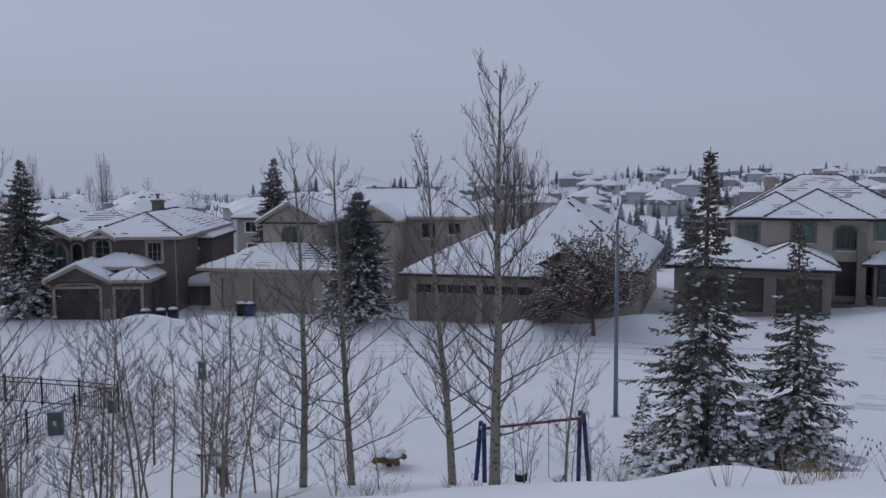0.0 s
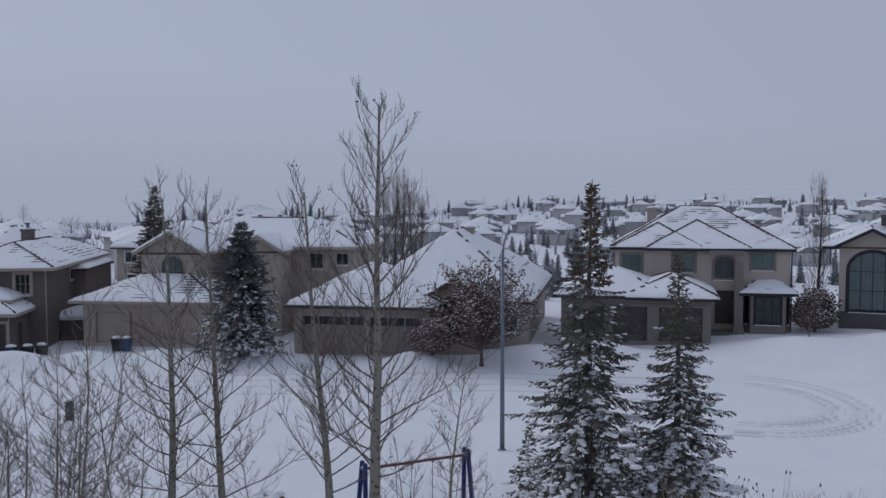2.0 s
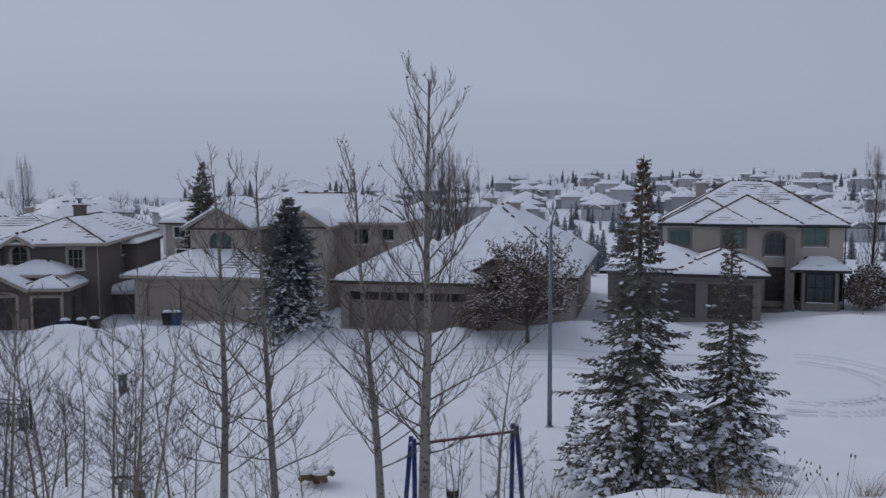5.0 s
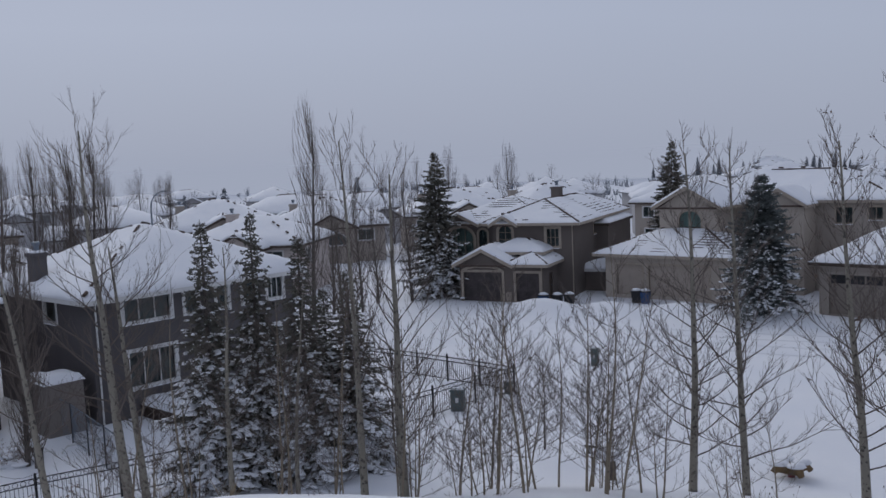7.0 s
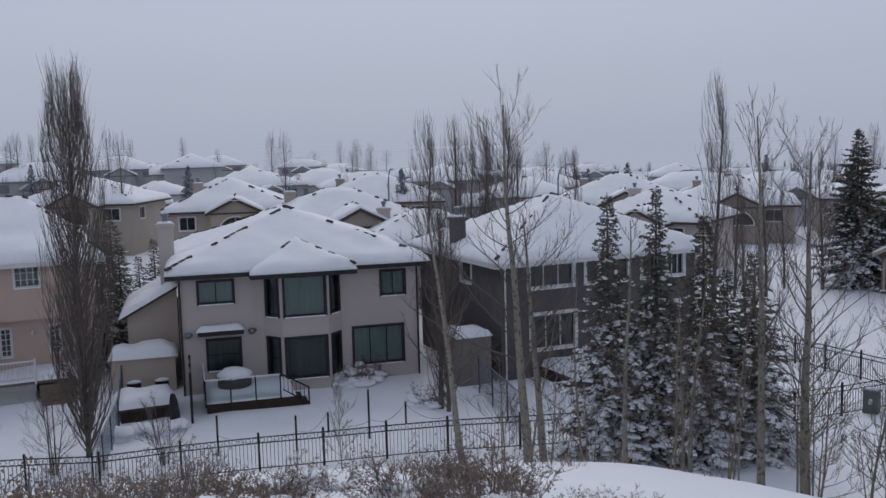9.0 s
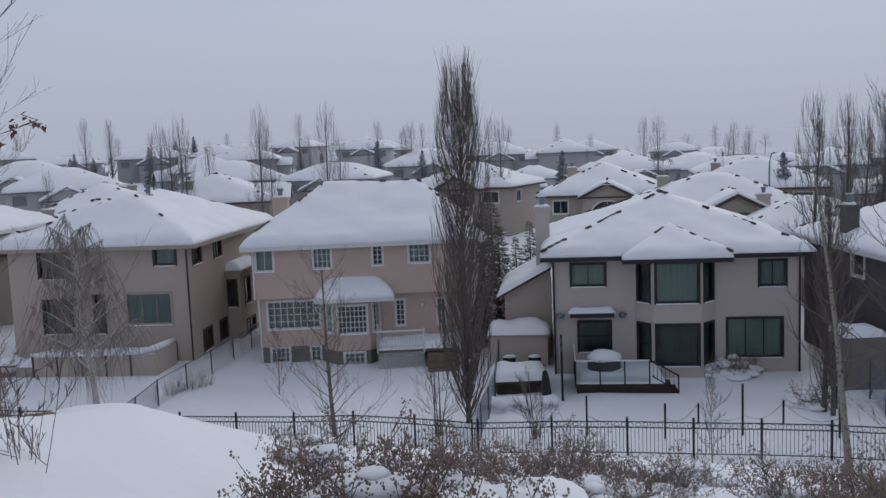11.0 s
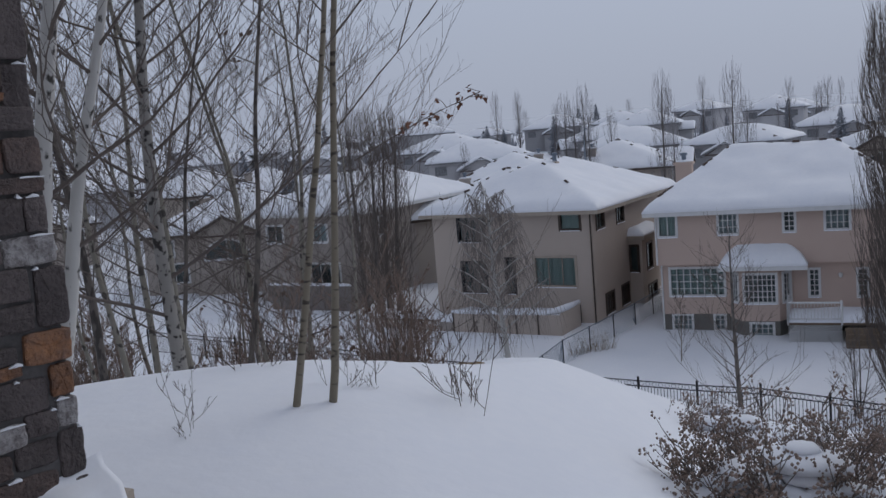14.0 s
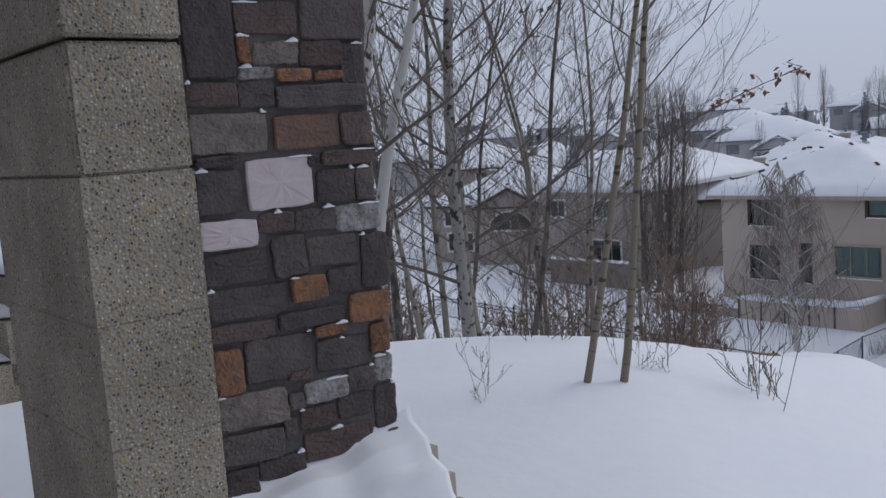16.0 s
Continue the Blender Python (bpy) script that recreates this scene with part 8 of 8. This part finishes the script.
# ---- shrubs and grass ----
def berry_tree(m, height, width, seed, label):
    """A dense many-branched ornamental tree that has kept its brown fruit, dusted with snow."""
    rng = random.Random(seed)
    t = thing("crabapple_tree", m, label, "tree")
    tr, cr, fr, sn = Geo(), Geo(), Geo(), Geo()
    pts, rad = limb(rng, (0, 0, -0.3), (0, 0, 1), height * 0.35, 0.17, 5, 0.05, 0.05)
    tr.tube(pts, rad, 8)
    for i in range(110):
        p, _ = along_path(pts, 0.5 + 0.5 * rng.random())
        w = i * 2.4
        tilt = rng.uniform(0.15, 1.4)
        L = (width / 2 * math.cos(tilt) + height * 0.62 * math.sin(tilt)) * rng.uniform(0.75, 1.05)
        bp, br = limb(rng, p, (math.cos(w) * math.cos(tilt), math.sin(w) * math.cos(tilt), math.sin(tilt)), L, 0.05, 7, 0.03, 0.12)
        cr.tube(bp, br, 4, False)
        for j in range(11):
            q, qd = along_path(bp, 0.25 + 0.75 * j / 11)
            sp, sr = limb(rng, q, qd * 0.6 + Vector((rng.uniform(-1, 1), rng.uniform(-1, 1), rng.uniform(-0.3, 0.8))), rng.uniform(0.3, 0.8), 0.015, 3, 0.02, 0.2)
            cr.tube(sp, sr, 3, False)
            for k in range(4):
                c, _ = along_path(sp, rng.uniform(0.3, 1))
                c = c + Vector((rng.uniform(-0.12, 0.12), rng.uniform(-0.12, 0.12), rng.uniform(-0.14, 0.04)))
                fr.blob(c, (0.06, 0.06, 0.055), rng, 2, 5, 0.3)
                if rng.random() < 0.42:
                    sn.blob((c.x, c.y, c.z + 0.05), (0.06, 0.06, 0.03), rng, 2, 5, 0.3)
    tr.part("trunk", DARK_BARK, t, smooth=True)
    cr.part("crown", TWIG, t)
    tagged(fr.part("fruit", DEAD_LEAF, t, "shrivelled brown fruit clusters"), kind="stuff")
    tagged(sn.part("crown_snow", SNOW, t), kind="stuff")
    return t


berry_tree(at(*polar(10.75, 56.5)), 7.0, 6.9, 301, "dense brown crabapple tree with snow-dusted fruit before the bungalow")
bt = berry_tree(at(*polar(13.9, 56.8)), 2.2, 2.2, 302, "low brown bush beside the bungalow's garage")
for b, d, s in ((-8.9, 72, 1.2),):
    c = copy_thing(bt, at(*polar(b, d)))
    c.scale = (s, s, s * 1.2)
spruce("shrub", at(*polar(26.6, 56.5)), 1.7, 1.9, 303, "small rounded blue-grey conifer shrub with snow", mat=BLUE_NEEDLE, load=0.9)


def flower_shrub(m, r, h, seed, label, stems=60, snow=14, name="shrub"):
    """A snow-loaded shrub with dry brown flower heads."""
    rng = random.Random(seed)
    t = thing(name, m, label, "shrub", "snow-loaded shrubs")
    st, hd, sn = Geo(), Geo(), Geo()
    for i in range(stems):
        w, q = rng.uniform(0, 2 * math.pi), math.sqrt(rng.random()) * r * 0.55
        s0 = (q * math.cos(w), q * math.sin(w), -0.2)
        tilt = rng.uniform(0.55, 1.4)
        L = h * rng.uniform(0.75, 1.25)
        pts, rad = limb(rng, s0, (math.cos(w) * math.cos(tilt), math.sin(w) * math.cos(tilt), math.sin(tilt)), L, 0.009, 5, 0.0, 0.12)
        st.tube(pts, rad, 3, False)
        for k in range(7):
            p, d = along_path(pts, rng.uniform(0.4, 1.0))
            tp, tr = limb(rng, p, d * 0.5 + Vector((rng.uniform(-1, 1), rng.uniform(-1, 1), rng.uniform(-0.1, 0.9))), L * rng.uniform(0.1, 0.28), 0.005, 2, 0.05, 0.2)
            st.tube(tp, tr, 3, False)
            c = tp[-1]
            for _ in range(rng.randrange(4, 9)):
                o = Vector((rng.uniform(-1, 1), rng.uniform(-1, 1), rng.uniform(-1, 1))) * 0.035
                e = rng.uniform(0.006, 0.0135)
                hd.blob(c + o, (e, e, e), rng, 2, 4, 0.4)
    for i in range(snow):
        w, q = rng.uniform(0, 2 * math.pi), math.sqrt(rng.random()) * r * 0.8
        z = h * (0.78 - 0.66 * (q / r)) * rng.uniform(0.45, 0.9)
        for k in range(3):
            e = rng.uniform(0.16, 0.34) * r
            sn.blob((q * math.cos(w) + rng.uniform(-e, e), q * math.sin(w) + rng.uniform(-e, e), z - 0.06 * k), (e * rng.uniform(0.8, 1.6), e * rng.uniform(0.8, 1.6), e * 0.36), rng, 9, 16, 0.09)
    tagged(st.part("stems", TWIG, t), kind="stuff")
    tagged(hd.part("flower_heads", SEED, t, "dry brown flower clusters"), kind="stuff")
    if snow:
        tagged(sn.part("shrub_snow", SNOW, t, "rounded pillows of snow", smooth=True), kind="stuff")
    return t


flower_shrub(at(*polar(99.4, 5.5), drop=0.0), 0.52, 0.68, 311, "broad shrub with dry brown flower heads under pillows of snow", 120, 26)
flower_shrub(at(*polar(94.6, 5.7), drop=0.0), 0.8, 0.62, 312, "shrub bowed down by rounded snow pillows", 60, 26)
f1 = flower_shrub(at(*polar(91.0, 12.0), drop=0.2), 0.7, 0.62, 313, "snow-loaded shrub with dry flower heads", 60, 18)
f2 = flower_shrub(at(*polar(86.0, 13.0), drop=0.1), 0.6, 0.75, 314, "twiggy shrub with dry flower heads", 60, 6)
rng = random.Random(31)
for i in range(28):
    b = rng.uniform(58, 104) if i < 22 else rng.uniform(105, 118)
    d = rng.uniform(8.0, 11.5) if i < 22 else rng.uniform(13, 19)
    c = copy_thing(rng.choice((f1, f2, f2)), at(*polar(b, d), turn=rng.uniform(0, 360), drop=0.1))
    s = rng.uniform(0.5, 0.95)
    c.scale = (s, s, s)
for x, y, s in ((-36.2, 13.2, 1.3), (-33.6, -17.0, 1.5), (-32.6, -15.6, 1.2), (-41.4, 11.5, 2.1)):
    c = copy_thing(f1, at(x, y))
    c.scale = (s, s, s)


def tuft(m, seed, label, n=26, h=0.55, mat=None, seeds=False):
    rng = random.Random(seed)
    t = thing("grass_tuft", m, label, "grass", "dry grass on the slope")
    g = Geo()
    for i in range(n):
        w, q = rng.uniform(0, 6.28), rng.uniform(0, 0.16)
        pts, rad = limb(rng, (q * math.cos(w), q * math.sin(w), -0.1), (0.4 * math.cos(w), 0.4 * math.sin(w), 1), h * rng.uniform(0.6, 1.2), 0.006, 4, -0.06, 0.08)
        g.tube(pts, rad, 3, False)
        if seeds:
            g.blob(pts[-1], (0.014, 0.014, 0.03), rng, 3, 4, 0.3)
    g.part("blades", mat or GRASS, t)
    return t


t1 = tuft(at(*polar(-2.6, 14.6)), 321, "tuft of dry straw-coloured grass in snow")
t2 = tuft(at(*polar(-4.6, 14.8)), 322, "thin dry weed stalks in snow", 9, 0.7, TWIG, True)
for i in range(44):
    if i < 16:
        b, d = rng.uniform(-19, 3), rng.uniform(12.5, 15.5)
    elif i < 34:
        b, d = rng.uniform(52, 76), rng.uniform(15, 18.5)
    else:
        b, d = rng.uniform(4, 30), rng.uniform(18, 20)
    c = copy_thing(rng.choice((t1, t2)), at(*polar(b, d), turn=rng.uniform(0, 360)))
    s = rng.uniform(0.5, 1.1)
    c.scale = (s, s, s)

for x, y, k in ((-39.9, -14.0, 1.3), (-40.3, -13.7, 1.1), (-40.7, -13.4, 1.4), (-41.1, -13.1, 1.2), (-41.5, -12.8, 1.0)):
    c = copy_thing(t1, at(x, y, turn=x * 50))
    c.scale = (k * 1.3, k * 1.3, k * 1.7)

# ---- grove beside the terrace ----
bare_tree("aspen", pose(-3.97, -2.90, gz(-3.97, -2.90)), 4.6, 0.024, 401, "near young aspen with tan bark rising from terrace snow", bark=YOUNG_BARK, bend=0.05, first=0.42, n=15, reach=0.3, rise=0.8, lean=(-0.075, 0.15), tip=0.0028)
near = bare_tree("aspen", pose(-4.14, -2.75, gz(-4.14, -2.75)), 5.0, 0.026, 402, "near young aspen with scarred bark and few dead leaves", bark=YOUNG_BARK, bend=0.05, first=0.42, n=15, reach=0.34, rise=0.7, lean=(-0.065, 0.19), leaves=0.09, tip=0.0028)


def leafy_branch(tree):
    """One long side branch that has kept its withered leaves."""
    rng = random.Random(61)
    g, lv = Geo(), Geo()
    pts, rad = limb(rng, (-0.09, 0.22, 1.34), (-0.25, 0.52, 0.3), 0.78, 0.006, 8, -0.03, 0.08)
    g.tube(pts, rad, 5, False)
    for k in range(16):
        p, d = along_path(pts, 0.35 + 0.65 * k / 15)
        tp, tr = limb(rng, p, d * 0.5 + Vector((rng.uniform(-1, 1), rng.uniform(-1, 1), rng.uniform(-0.7, 0.9))), rng.uniform(0.05, 0.14), 0.0022, 3, 0.0, 0.2)
        g.tube(tp, tr, 3, False)
        for _ in range(3):
            c = tp[-1] + Vector((rng.uniform(-0.02, 0.02), rng.uniform(-0.02, 0.02), rng.uniform(-0.03, 0.01)))
            a = Vector((rng.uniform(-1, 1), rng.uniform(-1, 1), rng.uniform(-1, 1))).normalized() * rng.uniform(0.012, 0.024)
            e = a.cross(Vector((0.3, 0.5, 0.8))).normalized() * 0.013
            lv.quad(c - a, c + e + Vector((0, 0, 0.006)), c + a, c - e)
    br = g.part("leafy_branch", TWIG, tree)
    tagged(lv.part("leaves", RUSSET_LEAF, br, "withered russet leaves"), kind="stuff")


leafy_branch(near)
bare_tree("birch_tree", at(*polar(143.2, 8.6)), 8.5, 0.10, 403, "pale-barked tree with wide spreading limbs behind the pier", bark=WHITE_BARK, first=0.2, n=24, reach=0.45, rise=0.5, stems=2, tip=0.0035, lean=(-0.1, 0.12), bend=0.06)
bare_tree("birch_tree", at(*polar(134.9, 10.0)), 8.5, 0.085, 405, "black-scarred pale birch trunk in the grove", bark=SCARRED, first=0.18, n=26, reach=0.4, rise=0.6, tip=0.0035, lean=(0.06, -0.06), bend=0.06)
bare_tree("dark_tree", at(*polar(139.4, 11.0)), 8.0, 0.06, 404, "dark rough-barked tree behind the pier", bark=DARK_BARK, first=0.25, n=22, reach=0.42, rise=0.5, tip=0.0035, bend=0.06)
g1 = bare_tree("aspen", at(*polar(136.2, 11.8)), 8.6, 0.05, 406, "leafless aspen in the crowded grove", first=0.2, n=22, reach=0.4, rise=0.55, tip=0.0035, group="aspen grove", bend=0.07)
g2 = bare_tree("aspen", at(*polar(131.5, 11.5)), 7.6, 0.045, 407, "thin leaning aspen in the crowded grove", bark=DARK_BARK, first=0.25, n=20, reach=0.4, rise=0.55, lean=(-0.12, 0.16), tip=0.0035, group="aspen grove", bend=0.08)
g3 = bare_tree("aspen", at(*polar(129.0, 12.0)), 7.0, 0.04, 408, "thin aspen in the crowded grove", first=0.3, n=18, reach=0.38, rise=0.6, tip=0.0035, group="aspen grove", leaves=0.01, bend=0.09)
for i in range(24):
    b, d = rng.uniform(122.5, 143), rng.uniform(10.5, 24)
    c = copy_thing(rng.choice((g1, g2, g2, g3, g3)), at(*polar(b, d), turn=rng.uniform(-70, 70)))
    s = rng.uniform(0.6, 1.1)
    c.scale = (s, s, s)
u1 = bare_tree("sapling", at(*polar(131.8, 6.2)), 0.75, 0.0048, 411, "small twiggy sapling poking through terrace snow", bark=TWIG, first=0.1, n=14, reach=0.6, rise=0.7, stems=3, tip=0.0015, twigs=2, sub=3, group="terrace saplings")
for b, d, s in ((118.4, 5.6, 1.0), (118.9, 5.7, 0.8), (130.6, 6.3, 0.8), (124.6, 5.7, 0.6), (136, 5.0, 0.5), (126.6, 5.6, 0.6)):
    c = copy_thing(u1, at(*polar(b, d), turn=b * 31))
    c.scale = (s, s, s)
ub = bare_tree("undergrowth", at(*polar(128, 13.5)), 2.2, 0.014, 412, "reddish-brown undergrowth at the grove's foot", bark=TWIG, twig_mat=SEED, first=0.1, n=40, reach=0.45, rise=0.8, stems=6, tip=0.005, leaves=0.02, group="grove undergrowth")
for i in range(30):
    c = copy_thing(ub, at(*polar(rng.uniform(119, 143), rng.uniform(11, 17)), turn=rng.uniform(0, 360)))
    s = rng.uniform(0.6, 1.1)
    c.scale = (s, s, s)


def boulder(x, y, r, label):
    rng = random.Random(5)
    t = thing("boulder", pose(x, y, gz(x, y) - 0.11), label, "rock")
    g = Geo()
    g.blob((0.34, -0.16, 0.08), (r * 0.9, r * 0.8, r * 0.6), rng, 7, 11, 0.12)
    g.part("rock", CLAY, t, smooth=True)
    s = Geo()
    s.blob((0, 0.1, 0.03), (r * 2.0, r * 2.2, r * 0.42), rng, 9, 16, 0.04)
    s.part("rock_snow", SNOW, t, smooth=True)


boulder(*polar(115.6, 8.3), 0.26, "ochre boulder mostly buried in drifted snow")
